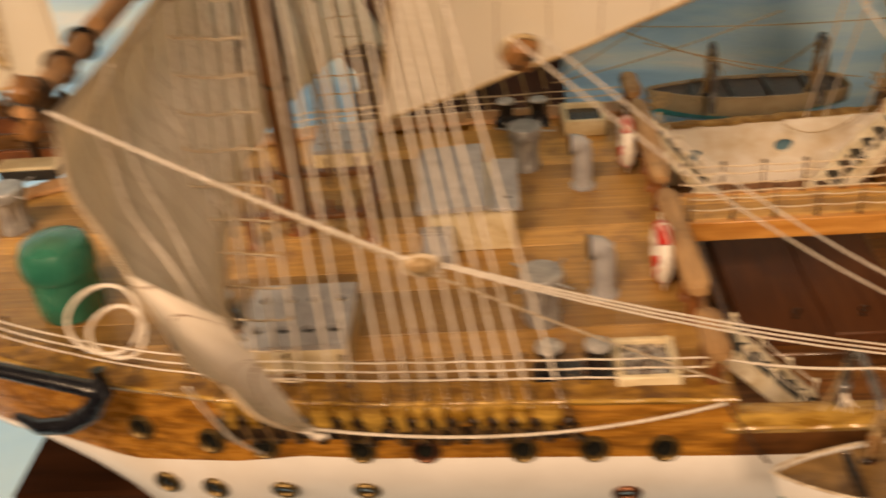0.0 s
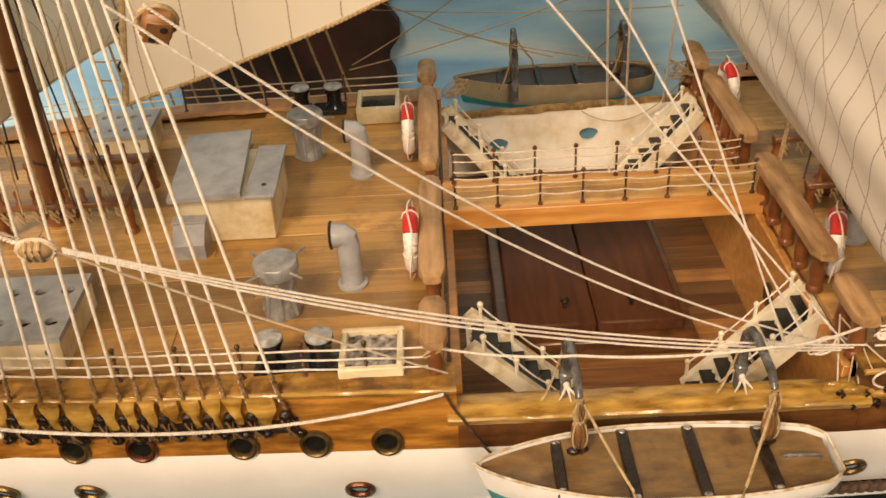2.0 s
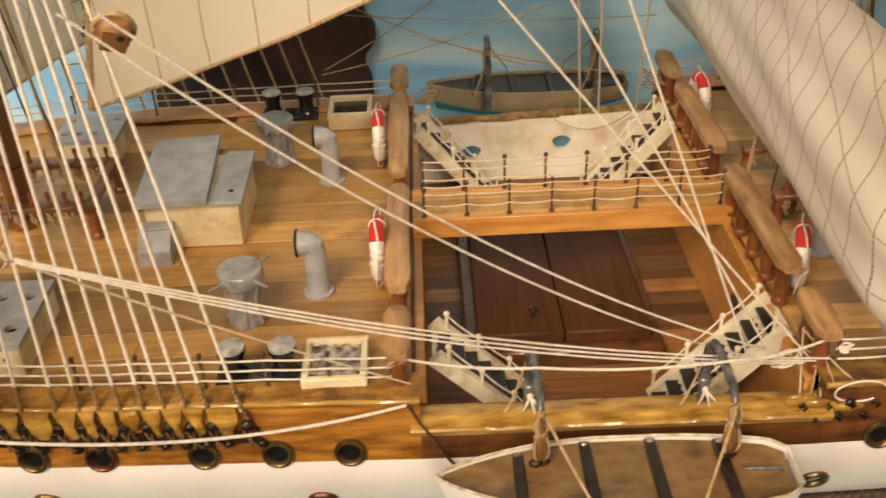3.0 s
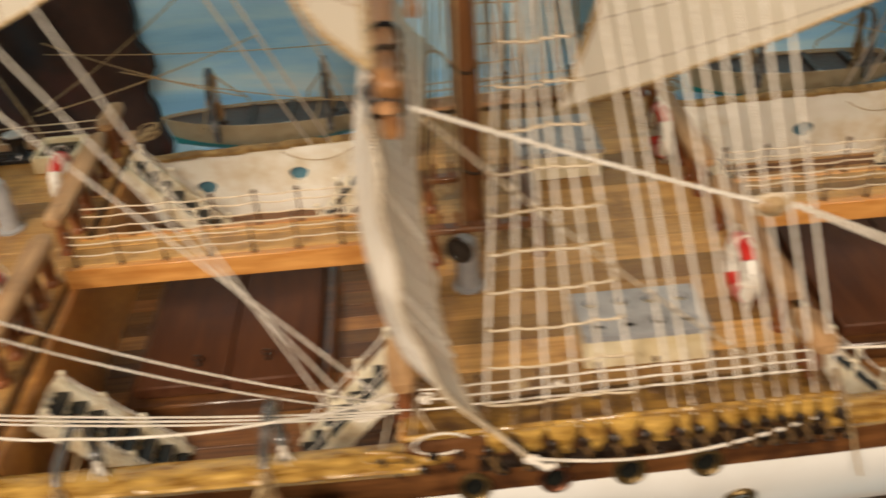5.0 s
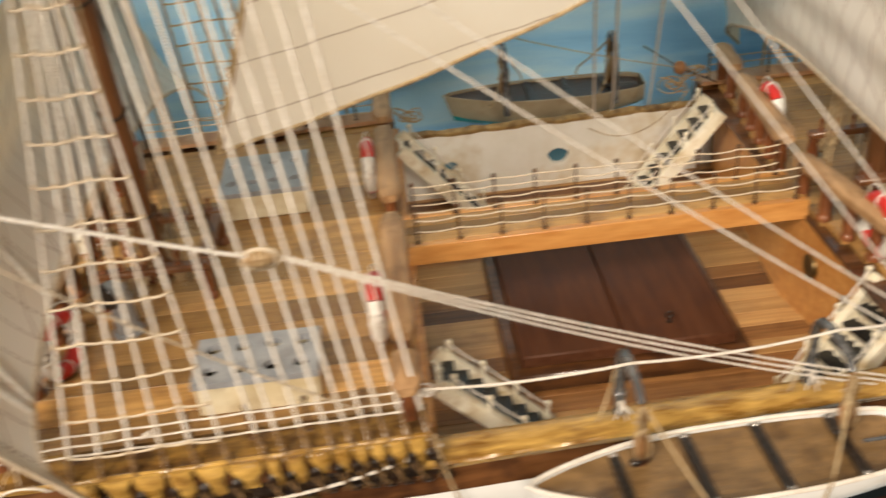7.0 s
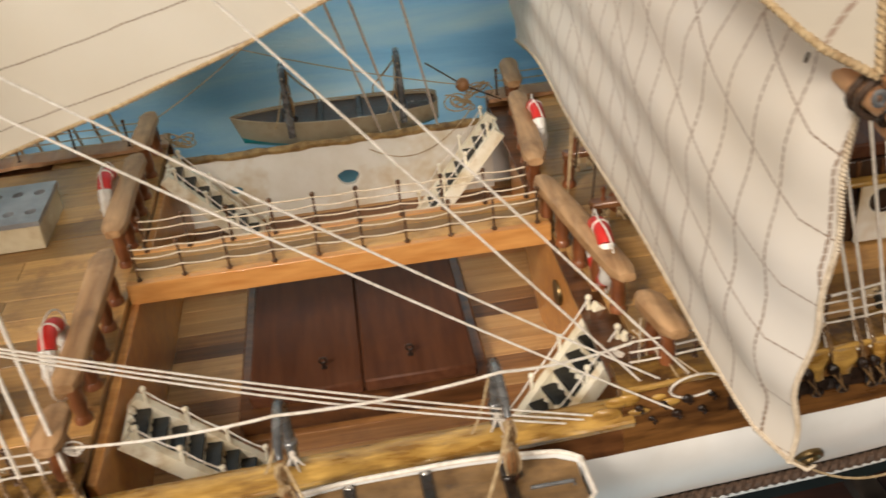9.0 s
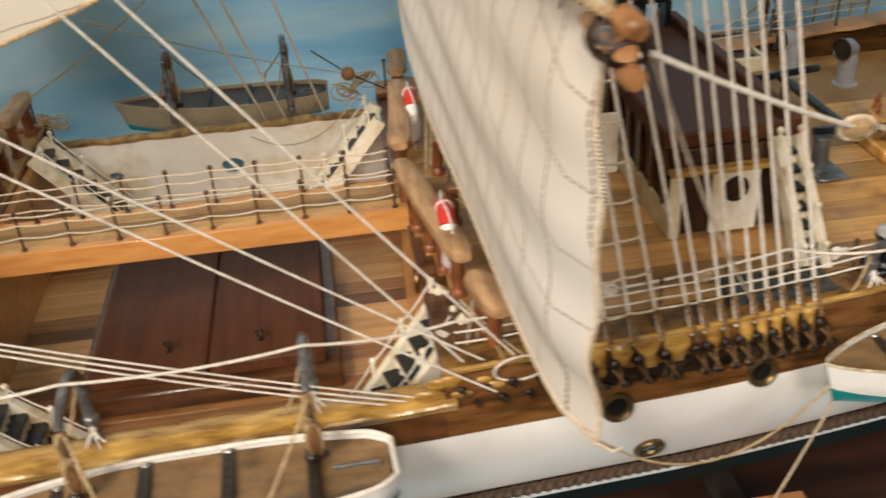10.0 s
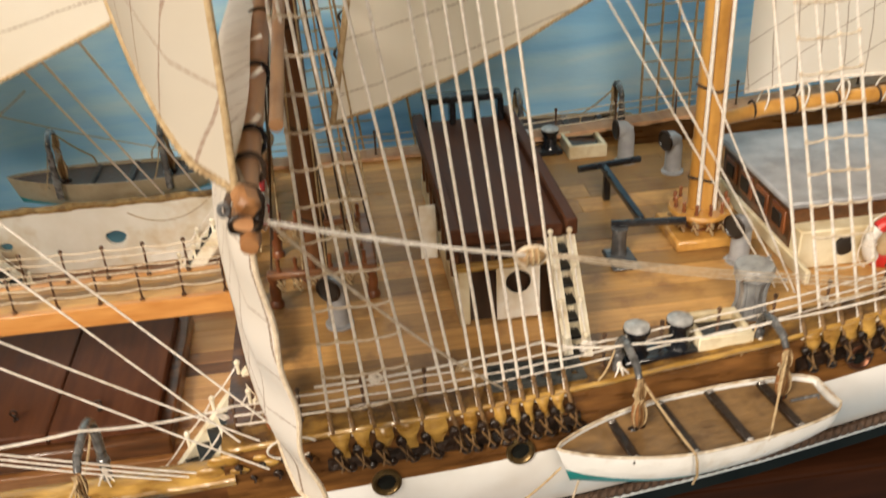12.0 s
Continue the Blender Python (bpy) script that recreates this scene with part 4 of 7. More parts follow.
def perforated_box(x0, x1, y0, y1, label, nx=4, ny=2, h=0.0162, side=None, lid=None):
    t = thing("skylight_box", label, "deck box", group="perforated boxes")
    s = Shape()
    for a in ((x0, x1, y0, y0 + 0.0016), (x0, x1, y1 - 0.0016, y1), (x0, x0 + 0.0016, y0 + 0.0016, y1 - 0.0016), (x1 - 0.0016, x1, y0 + 0.0016, y1 - 0.0016)):
        s.box(*a, 0.0, h - 0.0026, 0.0003)
    part("sides", s, side or CREAM, t, "cream painted sides")
    part("inside", Shape().box(x0 + 0.0016, x1 - 0.0016, y0 + 0.0016, y1 - 0.0016, 0.0, 0.004), DARK, t, "dark inside")
    part("lid", holed_lid(x0, x1, y0, y1, h - 0.0026, h, nx, ny, min((x1 - x0) / nx, (y1 - y0) / ny) * 0.26), lid or GREY, t, "grey-blue lid with round holes", False)
    return t


perforated_box(0.394, 0.4395, -0.108, -0.064, "cream deck box with a grey perforated lid, fore deck")
perforated_box(0.398, 0.4315, 0.074, 0.108, "cream deck box with grey perforated lid by the far rail")
perforated_box(0.8245, 0.8720, -0.1075, -0.0800, "cream deck box with a grey perforated lid under the shrouds")
perforated_box(0.8180, 0.8620, 0.0460, 0.0880, "cream deck box with grey perforated lid, midship deck")
perforated_box(1.2180, 1.2580, -0.1130, -0.0985, "low dark grey perforated deck box by the rail", 6, 2, 0.0065, DARKGREY, DARKGREY)


def skylight(x0, x1, y0, y1, label, h=0.0072, fill=None):
    t = thing("skylight", label, "skylight", group="skylights")
    w = 0.0028
    for a in ((x0, x1, y0, y0 + w), (x0, x1, y1 - w, y1), (x0, x0 + w, y0 + w, y1 - w), (x1 - w, x1, y0 + w, y1 - w)):
        part("frame_bar", Shape().box(*a, 0.0, h, 0.0006), CREAM, t, "cream painted frame bar")
    part("well", Shape().box(x0 + w, x1 - w, y0 + w, y1 - w, 0.0, h * 0.5), DARK, t, "dark inside")
    if fill:
        r2 = random.Random(int(x0 * 1000))

        def crumple(u, v):
            return (x0 + w + (x1 - x0 - 2 * w) * u, y0 + w + (y1 - y0 - 2 * w) * v, h * 0.55 + 0.0016 * r2.random())

        part("pane", Shape().grid(crumple, 11, 11), FOIL, t, "crumpled reflecting foil pane", False)
    else:
        part("pane", Shape().box(x0 + w, x1 - w, y0 + w, y1 - w, h * 0.55, h * 0.7), NAVY, t, "dark glossy pane")
    return t


skylight(0.5523, 0.5780, -0.1275, -0.1005, "cream skylight frame with crumpled foil inside", fill=True)
skylight(0.5475, 0.5735, 0.1050, 0.1330, "cream skylight frame with dark pane by the far rail", 0.0105)
skylight(1.3095, 1.3345, -0.1090, -0.0875, "cream skylight frame with brown pane, after deck", 0.0150)
skylight(1.3120, 1.3370, 0.1180, 0.1440, "cream skylight frame with dark pane by the far rail", 0.009)


def bollards(x, y, label, turn=0.0):
    t = thing("bollard_pair", label, "bollard", at=(x, y, 0), turn=turn, group="bollards")
    part("base_plate", Shape().box(-0.0172, 0.0172, -0.0066, 0.0066, 0.0, 0.0034, 0.0007), NAVY, t)
    for dx in (-0.0100, 0.0100):
        post = part("post", Shape().lathe([(0.0062, 0.0030), (0.0050, 0.0050), (0.0043, 0.0085), (0.0047, 0.0125), (0.0058, 0.0142), (0.0058, 0.0160)], 18, (dx, 0, 0)), NAVY, t, "navy-black waisted post")
        part("cap", Shape().lathe([(0.0056, 0.0160), (0.0055, 0.0170), (0.0035, 0.0178), (0.0004, 0.0180)], 18, (dx, 0, 0)), SILVER, post, "worn silver cap")
    return t


bollards(0.5352, -0.1165, "navy-black bollard pair with silver caps near the rail")
bollards(0.5230, 0.1270, "navy-black bollard pair by the far rail")
raised = bollards(1.2925, -0.1040, "navy-black bollard pair beside the skylight", 6)
raised.location.z += 0.006
part("foot_pad", Shape().box(-0.0180, 0.0180, -0.0074, 0.0074, -0.0062, 0.0001, 0.0005), OAK, raised, "wooden pad under the base")
bollards(1.2930, 0.1330, "navy-black bollard pair by the far rail, after deck", 4)
bollards(0.368, -0.075, "navy-black bollard pair beside the perforated box", 30)


def capstan(x, y, label, turn=20.0, k=1.0):
    t = thing("capstan", label, "capstan", at=(x, y, 0), turn=turn, group="capstans")
    part("drum", Shape().lathe([(0.0080 * k, 0), (0.0082 * k, 0.0012), (0.0074 * k, 0.0030), (0.0060 * k, 0.0100), (0.0062 * k, 0.0150), (0.0072 * k, 0.0190), (0.0080 * k, 0.0205)], 22), PEWTER, t)
    for i in range(7):
        a = 2 * math.pi * i / 7
        q = [(math.cos(a) * r * k, math.sin(a) * r * k, z) for r, z in ((0.0082, 0.001), (0.0068, 0.006), (0.0064, 0.011), (0.0068, 0.016), (0.0078, 0.0200))]
        part("whelp", Shape().tube(q, 0.0011, 6), PEWTER, t)
    part("head", Shape().lathe([(0.0084 * k, 0.0203), (0.0096 * k, 0.0210), (0.0098 * k, 0.0258), (0.0092 * k, 0.0268), (0.0004, 0.0272)], 26), PEWTER, t, "dull grey drum head")
    for i in range(4):
        a = 2 * math.pi * i / 4 + 0.5
        part("bar", Shape().tube([(math.cos(a) * 0.0088 * k, math.sin(a) * 0.0088 * k, 0.0238), (math.cos(a) * 0.0168 * k, math.sin(a) * 0.0168 * k, 0.0243)], 0.0006, 6), PEWTER, t, "thin capstan bar")
    return t


capstan(0.5245, -0.0768, "dull grey painted capstan with four thin bars")
capstan(0.5228, 0.0694, "dull grey capstan with thin bars, far half", 50)
capstan(1.3490, -0.0730, "dull grey capstan on the after deck", 10, 0.95)
capstan(0.2330, 0.0290, "dull grey capstan on the bow", 30, 1.1)


def ventilator(x, y, label, turn=0.0, h=0.0300, r=0.0051):
    t = thing("ventilator", label, "ventilator", at=(x, y, 0), turn=turn, group="ventilators")
    path = [(0, 0, 0), (0, 0, 0.004), (0, 0, h - 0.0075), (-0.0004, 0, h - 0.0050), (-0.0020, 0, h - 0.0038), (-0.0055, 0, h - 0.0036), (-0.0070, 0, h - 0.0036)]
    part("pipe", Shape().tube(path, [r * 1.12, r, r, r * 1.02, r * 1.04, r * 1.08, r * 1.16], 18), GREY, t, "grey-blue painted bent pipe")
    part("base", Shape().lathe([(r * 1.35, 0), (r * 1.35, 0.0012), (r * 1.05, 0.0020)], 18), GREY, t)
    ring = Shape().tube([(-0.0071, r * 1.14 * math.cos(a), h - 0.0036 + r * 1.14 * math.sin(a)) for a in np.linspace(0, 2 * math.pi, 25)[:-1]], 0.0007, 6, True)
    part("rim", ring, TAR, t, "dark rim")
    part("mouth", Shape().lathe([(r * 1.05, -0.0072), (r * 1.05, -0.0068)], 18, (0, 0, h - 0.0036), "x"), DARK, t, "dark mouth")
    return t


ventilator(0.5540, -0.0590, "grey-blue cowl ventilator with dark round mouth")
ventilator(0.5535, 0.0440, "grey-blue cowl ventilator beside the far capstan")
ventilator(0.7845, -0.0440, "grey-blue cowl ventilator behind the shrouds", 60, 0.027)
ventilator(1.1570, -0.0420, "grey-blue cowl ventilator behind the ratlines", 60, 0.027)
ventilator(1.3460, 0.1080, "grey-blue cowl ventilator by the far rail", 0, 0.026)
ventilator(1.3690, 0.0860, "grey-blue cowl ventilator behind the yellow mast", 20, 0.026)
ventilator(1.3640, -0.0260, "grey-blue cowl ventilator beside the yellow mast", 30, 0.026)


def lifebuoy(x, y, label, z=0.0162, lean=0.0, turn=90.0, R=0.0118, r=0.0034):
    t = thing("lifebuoy", label, "lifebuoy", group="lifebuoys")
    t.matrix_world = pose(x, y, z, 0, lean, 0) @ pose(0, 0, 0, 0, 0, turn - 90)
    for k in range(4):
        a0 = math.pi / 4 + k * math.pi / 2
        arc = [(0, R * math.cos(a), R * math.sin(a)) for a in np.linspace(a0, a0 + math.pi / 2, 9)]
        part("arc", Shape().tube(arc, r, 12), RED if k % 2 == 0 else RINGWHITE, t, "red painted arc" if k % 2 == 0 else "white painted arc")
    for k in range(4):
        a0 = k * math.pi / 2
        q = [(r * 1.02 * math.cos(b), (R + r * 1.02 * math.sin(b)) * math.cos(a0), (R + r * 1.02 * math.sin(b)) * math.sin(a0)) for b in np.linspace(0, 2 * math.pi, 11)[:-1]]
        part("lashing", Shape().tube(q, 0.0005, 5, True), ROPE, t)
    loop = []
    for k in range(41):
        a = 2 * math.pi * k / 40
        rr = R + r + 0.0006 + 0.0022 * abs(math.sin(2 * a))
        loop.append((0.001 * math.sin(3 * a), rr * math.cos(a), rr * math.sin(a)))
    part("grab_line", Shape().tube(loop[:-1], 0.00042, 5, True), ROPE, t, "thin cream grab line")
    return t


lifebuoy(0.5815, -0.0500, "red and white lifebuoy hung upright on the timber rail")
lifebuoy(0.5795, 0.0640, "red and white lifebuoy on the far half of the rail")
lifebuoy(0.7645, -0.0690, "red and white lifebuoy hung inside the midship rail", 0.0152, 0, 74)
lifebuoy(0.7640, 0.0950, "red and white lifebuoy inside the midship rail, far half")
lifebuoy(0.8965, -0.0710, "red and white lifebuoy beside the after midship rail")
lifebuoy(0.8965, 0.0600, "red and white lifebuoy, after midship rail, far half")
lifebuoy(1.1185, -0.0550, "red and white lifebuoy hung inside the after deck rail")
lifebuoy(1.1190, 0.0720, "red and white lifebuoy inside the after deck rail, far half")

# fore deckhouse with the stepped roof
dh = thing("deckhouse", "cream deckhouse with a stepped grey-blue roof", "deckhouse")
part("wall", Shape().box(0.4700, 0.5145, -0.0170, 0.0330, 0.0, 0.0245, 0.0006), CREAM, dh, "cream painted wooden body, yellowed")
roof = part("roof", Shape().add([(0.4665, -0.0215, 0.0250), (0.5015, -0.0215, 0.0262), (0.4990, 0.0385, 0.0300), (0.4660, 0.0385, 0.0285), (0.4665, -0.0215, 0.0275), (0.5015, -0.0215, 0.0292), (0.4990, 0.0385, 0.0330), (0.4660, 0.0385, 0.0312)], [(3, 2, 1, 0), (4, 5, 6, 7), (0, 1, 5, 4), (1, 2, 6, 5), (2, 3, 7, 6), (3, 0, 4, 7)]), GREY, dh, "grey-blue upper roof sheet", False)
low_roof = part("roof", Shape().box(0.5027, 0.5172, -0.0208, 0.0318, 0.0246, 0.0266, 0.0004), GREY, dh, "grey-blue lower roof sheet with a hole")
part("hole", Shape().lathe([(0.0013, 0.0262), (0.0014, 0.0267), (0.0011, 0.0268)], 14, (0.5110, -0.0100, 0)), DARK, low_roof, "small dark hole")
sb = thing("steps_box", "grey-blue sloping box against the cream deckhouse", "deck box")
part("body", Shape().add([(0.4678, -0.0320, 0), (0.4828, -0.0320, 0), (0.4828, -0.0176, 0), (0.4678, -0.0176, 0), (0.4678, -0.0320, 0.0075), (0.4828, -0.0320, 0.0075), (0.4828, -0.0176, 0.0150), (0.4678, -0.0176, 0.0150), (0.4678, -0.0235, 0.0150), (0.4828, -0.0235, 0.0150)], [(3, 2, 1, 0), (0, 1, 5, 4), (4, 5, 9, 8), (8, 9, 6, 7), (2, 3, 7, 6), (1, 2, 6, 9, 5), (3, 0, 4, 8, 7)]), GREY, sb, "", False)
part("slat", Shape().box(0.4670, 0.4836, -0.0246, -0.0176, 0.0150, 0.0163, 0.0004), GREY, sb)

# bow: green drum, anchor, rope coils
gb = thing("drum", "glossy dark green drum with a rounded lid", "drum")
part("body", Shape().lathe([(0.0150, 0.0), (0.0158, 0.002), (0.0162, 0.018), (0.0160, 0.024)], 32, (0.2965, -0.052, 0.001)), GREEN, gb)
part("lid", Shape().lathe([(0.0176, 0.0240), (0.0180, 0.0260), (0.0176, 0.0330), (0.0150, 0.0385), (0.0090, 0.0415), (0.0005, 0.0425)], 32, (0.2965, -0.052, 0.001)), GREEN, gb, "rounded green lid")
an = thing("anchor", "blue-black painted anchor lashed against the bow", "anchor")
part("shank", Shape().tube([(0.2850, -0.1140, 0.0155), (0.3300, -0.1265, 0.0135), (0.3380, -0.1280, 0.0115)], [0.0034, 0.0038, 0.0042], 10), NAVY, an, "blue-black shank")
part("arm", Shape().tube([(0.3395, -0.1260, 0.0220), (0.3395, -0.1285, 0.0115), (0.3330, -0.1295, 0.0025), (0.3210, -0.1285, -0.0055), (0.3050, -0.1250, -0.0095), (0.2920, -0.1190, -0.0080)], [0.0034, 0.0048, 0.0048, 0.0044, 0.0038, 0.0018], 10), NAVY, an, "blue-black curved arm")
for i, (x, y, z, R) in enumerate(((0.3340, -0.098, 0.0265, 0.0165), (0.3390, -0.100, 0.0210, 0.0125))):
    loop = [(x + R * math.cos(a), y + 0.5 * R * math.sin(a), z + 0.75 * R * math.sin(a) + 0.001 * math.sin(2 * a)) for a in np.linspace(0, 2 * math.pi, 33)[:-1]]
    single("rope_loop", Shape().tube(loop, 0.0010, 8, True), ROPE, "loose loop of pale cord at the bow rail", "rope", group="rope loops")

# fife rails with belaying pins round the masts


def fife_rail(x0, x1, y0, y1, label, z=0.0195):
    t = thing("fife_rail", label, "fife rail", group="fife rails")
    for a in ((x0, x1, y0, y0 + 0.0060), (x0, x1, y1 - 0.0060, y1), (x1 - 0.0060, x1, y0 + 0.0061, y1 - 0.0061)):
        part("rail_board", Shape().box(*a, z - 0.0035, z, 0.0008), MAST, t, "brown rail board")
    for x in (x0 + 0.003, x1 - 0.003):
        for y in (y0 + 0.003, y1 - 0.003):
            part("post", Shape().lathe([(0.0036, 0), (0.0036, 0.0020), (0.0024, 0.0035), (0.0030, 0.0090), (0.0024, 0.0140), (0.0034, z - 0.0035)], 12, (x, y, 0)), POST, t, "red-brown turned post")
    k = max(3, int((x1 - x0) / 0.0085))
    for i in range(k):
        for y in (y0 + 0.003, y1 - 0.003):
            x = x0 + 0.006 + (x1 - x0 - 0.012) * i / (k - 1)
            pin = part("belaying_pin", Shape().lathe([(0.0004, z - 0.0095), (0.0008, z - 0.009), (0.0008, z - 0.001), (0.0015, z), (0.0012, z + 0.0012), (0.0007, z + 0.0022), (0.0012, z + 0.0055), (0.0009, z + 0.0068), (0.0003, z + 0.0072)], 8, (x, y, 0)), POST, t, "dark turned belaying pin")
            coil = [(x + 0.0021 * math.cos(a), y - 0.0012 + 0.0011 * math.sin(a), z - 0.0030 - 0.0005 * a + 0.0042 * math.sin(2 * a) * 0.5) for a in np.linspace(0, 4 * math.pi, 25)]
            part("cord_coil", Shape().tube(coil, 0.0006, 5), OLDROPE, pin, "tan cord hitched on the pin")
    return t


fife_rail(0.374, 0.4430, -0.006, 0.046, "brown fife rail with belaying pins round the fore mast")
fife_rail(0.768, 0.8220, -0.026, 0.028, "brown fife rail with belaying pins round the second mast")
fife_rail(1.124, 1.1780, -0.022, 0.036, "brown fife rail with belaying pins round the third mast")

# after deckhouse with the red-brown roof
ah = thing("deckhouse", "red-brown roofed deckhouse with white door panel and skirt", "deckhouse")
X0, X1, Y0, Y1 = 1.2135, 1.2640, -0.0545, 0.0930
part("wall", Shape().box(X0 + 0.002, X1, Y0 + 0.002, Y1, 0.0, 0.0400, 0.0005), DARKWOOD, ah, "dark brown panelled body")
part("skirt", Shape().box(X0, X0 + 0.0018, Y0, Y1, 0.0, 0.0125, 0.0004), CREAM, ah, "cream painted skirt")
part("corner_post", Shape().box(X0, X0 + 0.0052, Y0 - 0.0012, Y0 + 0.0008, 0.0, 0.0292, 0.0005), CREAM, ah, "cream corner post")
leaf = holed_lid(1.2322, 1.2510, 0.0130, 0.0300, 0.0, 0.0012, 1, 1, 0.0056).box(1.2313, 1.2519, 0.0015, 0.0121, 0.0, 0.0012, 0.0)
door = part("door", leaf.move(Matrix(((1, 0, 0, 0), (0, 0, -1, Y0 - 0.0004), (0, 1, 0, 0), (0, 0, 0, 1)))), YELLOWED, ah, "white door panel with a round hole", False)
part("port_rim", Shape().tube([(1.2416 + 0.0054 * math.cos(a), Y0 - 0.0018, 0.0215 + 0.0054 * math.sin(a)) for a in np.linspace(0, 2 * math.pi, 21)[:-1]], 0.0006, 6, True), TAR, door, "dark rim")
part("lintel", Shape().box(X0 - 0.001, X1 + 0.004, Y0 - 0.0035, Y0 + 0.0020, 0.0300, 0.0325, 0.0006), GOLD, ah, "golden lintel strip")
for i in range(9):
    y = Y0 + 0.008 + i * 0.016
    part("frame_bar", Shape().box(X0 - 0.0002, X0 + 0.0020, y, y + 0.0022, 0.0126, 0.0400, 0.0003), SIDE_WOOD, ah, "brown framing bar")
for i in range(5):
    x = X0 + 0.005 + i * 0.0108
    part("frame_bar", Shape().box(x, x + 0.0018, Y0 + 0.0008, Y0 + 0.0022, 0.0326, 0.0400, 0.0003), SIDE_WOOD, ah)
rf = part("roof", Shape().box(X0 - 0.0015, X1 + 0.0035, Y0 + 0.004, Y1 + 0.004, 0.0401, 0.0440, 0.0008), HATCH, ah, "matt red-brown roof board")
for x in (X0 - 0.003, X1 + 0.0005):
    part("roof_beam", Shape().box(x, x + 0.0062, Y0 + 0.0025, Y1 + 0.0055, 0.0404, 0.0492, 0.0009), HATCH, rf, "raised red-brown edge beam")
part("roof_beam", Shape().box(X0 + 0.0034, X1, Y0 + 0.0025, Y0 + 0.007, 0.0404, 0.0472, 0.0009), HATCH, rf)
hd = thing("hood", "black hood with pale openings on the deckhouse roof", "hood")
for i in range(4):
    x = X0 + 0.004 + i * 0.0142
    part("upright", Shape().box(x, x + 0.0036, Y1 - 0.006, Y1 + 0.002, 0.0440, 0.0580, 0.0006), NAVY, hd, "black upright")
part("top", Shape().box(X0 + 0.003, X1 - 0.001, Y1 - 0.008, Y1 + 0.003, 0.0580, 0.0620, 0.0012), NAVY, hd, "black top")
single("open_door", Shape().box(X0 - 0.0105, X0 - 0.0015, 0.0105, 0.0120, 0.0006, 0.0320, 0.0004), YELLOWED, "white door leaf standing open beside the deckhouse", "door")
ladder((1.2545, -0.0560, 0.0415), -90, "white ladder with black risers leaning on the deckhouse", 0.0415, 0.036, 0.0088, 7)

# pump with two handles
pm = thing("deck_pump", "grey pump with black double handles beside the mast", "pump")
part("base", Shape().box(1.2980, 1.3130, -0.0240, -0.0020, 0.0, 0.0022, 0.0008), STEEL, pm, "grey foot plate")
part("barrel", Shape().lathe([(0.0044, 0.0020), (0.0040, 0.0040), (0.0037, 0.0150), (0.0044, 0.0158), (0.0044, 0.0172)], 16, (1.3055, -0.0080, 0)), STEEL, pm, "grey barrel")
part("beam", Shape().box(1.3165, 1.3205, -0.004, 0.0680, 0.0160, 0.0198, 0.0006), NAVY, pm, "black rocking beam")
part("handle", Shape().tube([(1.3015, -0.0055, 0.0185), (1.3400, -0.0105, 0.0185)], 0.0021, 8), NAVY, pm, "black handle bar")
part("handle", Shape().tube([(1.3030, 0.0640, 0.0185), (1.3420, 0.0700, 0.0185)], 0.0021, 8), NAVY, pm, "black handle bar")
part("stand", Shape().box(1.3165, 1.3205, 0.0560, 0.0600, 0.0, 0.0160, 0.0005), NAVY, pm)

# after cabin
cb = thing("cabin", "grey-roofed after cabin with brown panelled side", "cabin")
part("wall", Shape().box(1.3880, 1.5200, -0.0300, 0.0560, 0.0, 0.0300, 0.0008), SIDE_WOOD, cb, "brown panelled side")
for i in range(4):
    y = -0.0245 + i * 0.0200
    w = part("window", Shape().box(1.3868, 1.3882, y, y + 0.0150, 0.0120, 0.0250, 0.0004), POST, cb, "brown window panel")
    part("pane", Shape().box(1.3860, 1.3868, y + 0.0025, y + 0.0125, 0.0145, 0.0225, 0.0003), DARK, w, "dark pane")
part("roof", Shape().box(1.3840, 1.5250, -0.0330, 0.0600, 0.0302, 0.0340, 0.0010), GREY, cb, "pale grey-blue roof")
part("skirt", Shape().box(1.3850, 1.3878, -0.0560, 0.0560, 0.0, 0.0080, 0.0006), CREAM, cb, "cream skirt board")
part("front", Shape().box(1.3880, 1.5200, -0.0410, -0.0302, 0.0, 0.0215, 0.0008), CREAM, cb, "cream front wall")
for x in (1.412, 1.458):
    part("port", Shape().lathe([(0.0050, -0.0416), (0.0056, -0.0412), (0.0056, -0.0409)], 20, (x, 0, 0.0115), "y"), DARK, cb, "dark round window")
ob = lifebuoy(1.4340, -0.0455, "red and white lifebuoy hung flat on the cabin front", 0.0135, 0, 0)

# ---- boats under davits ----


def boat_half(u):
    """Half breadth along a boat, bow at u = 0, transom at u = 1."""
    return 0.0178 * min(1.0, (math.sin(min(u, 0.5) * math.pi)) ** 0.75) * (1 if u < 0.62 else 1 - 0.34 * ((u - 0.62) / 0.38) ** 2) * (1 if u < 0.94 else 1 - 0.30 * ((u - 0.94) / 0.06) ** 2)


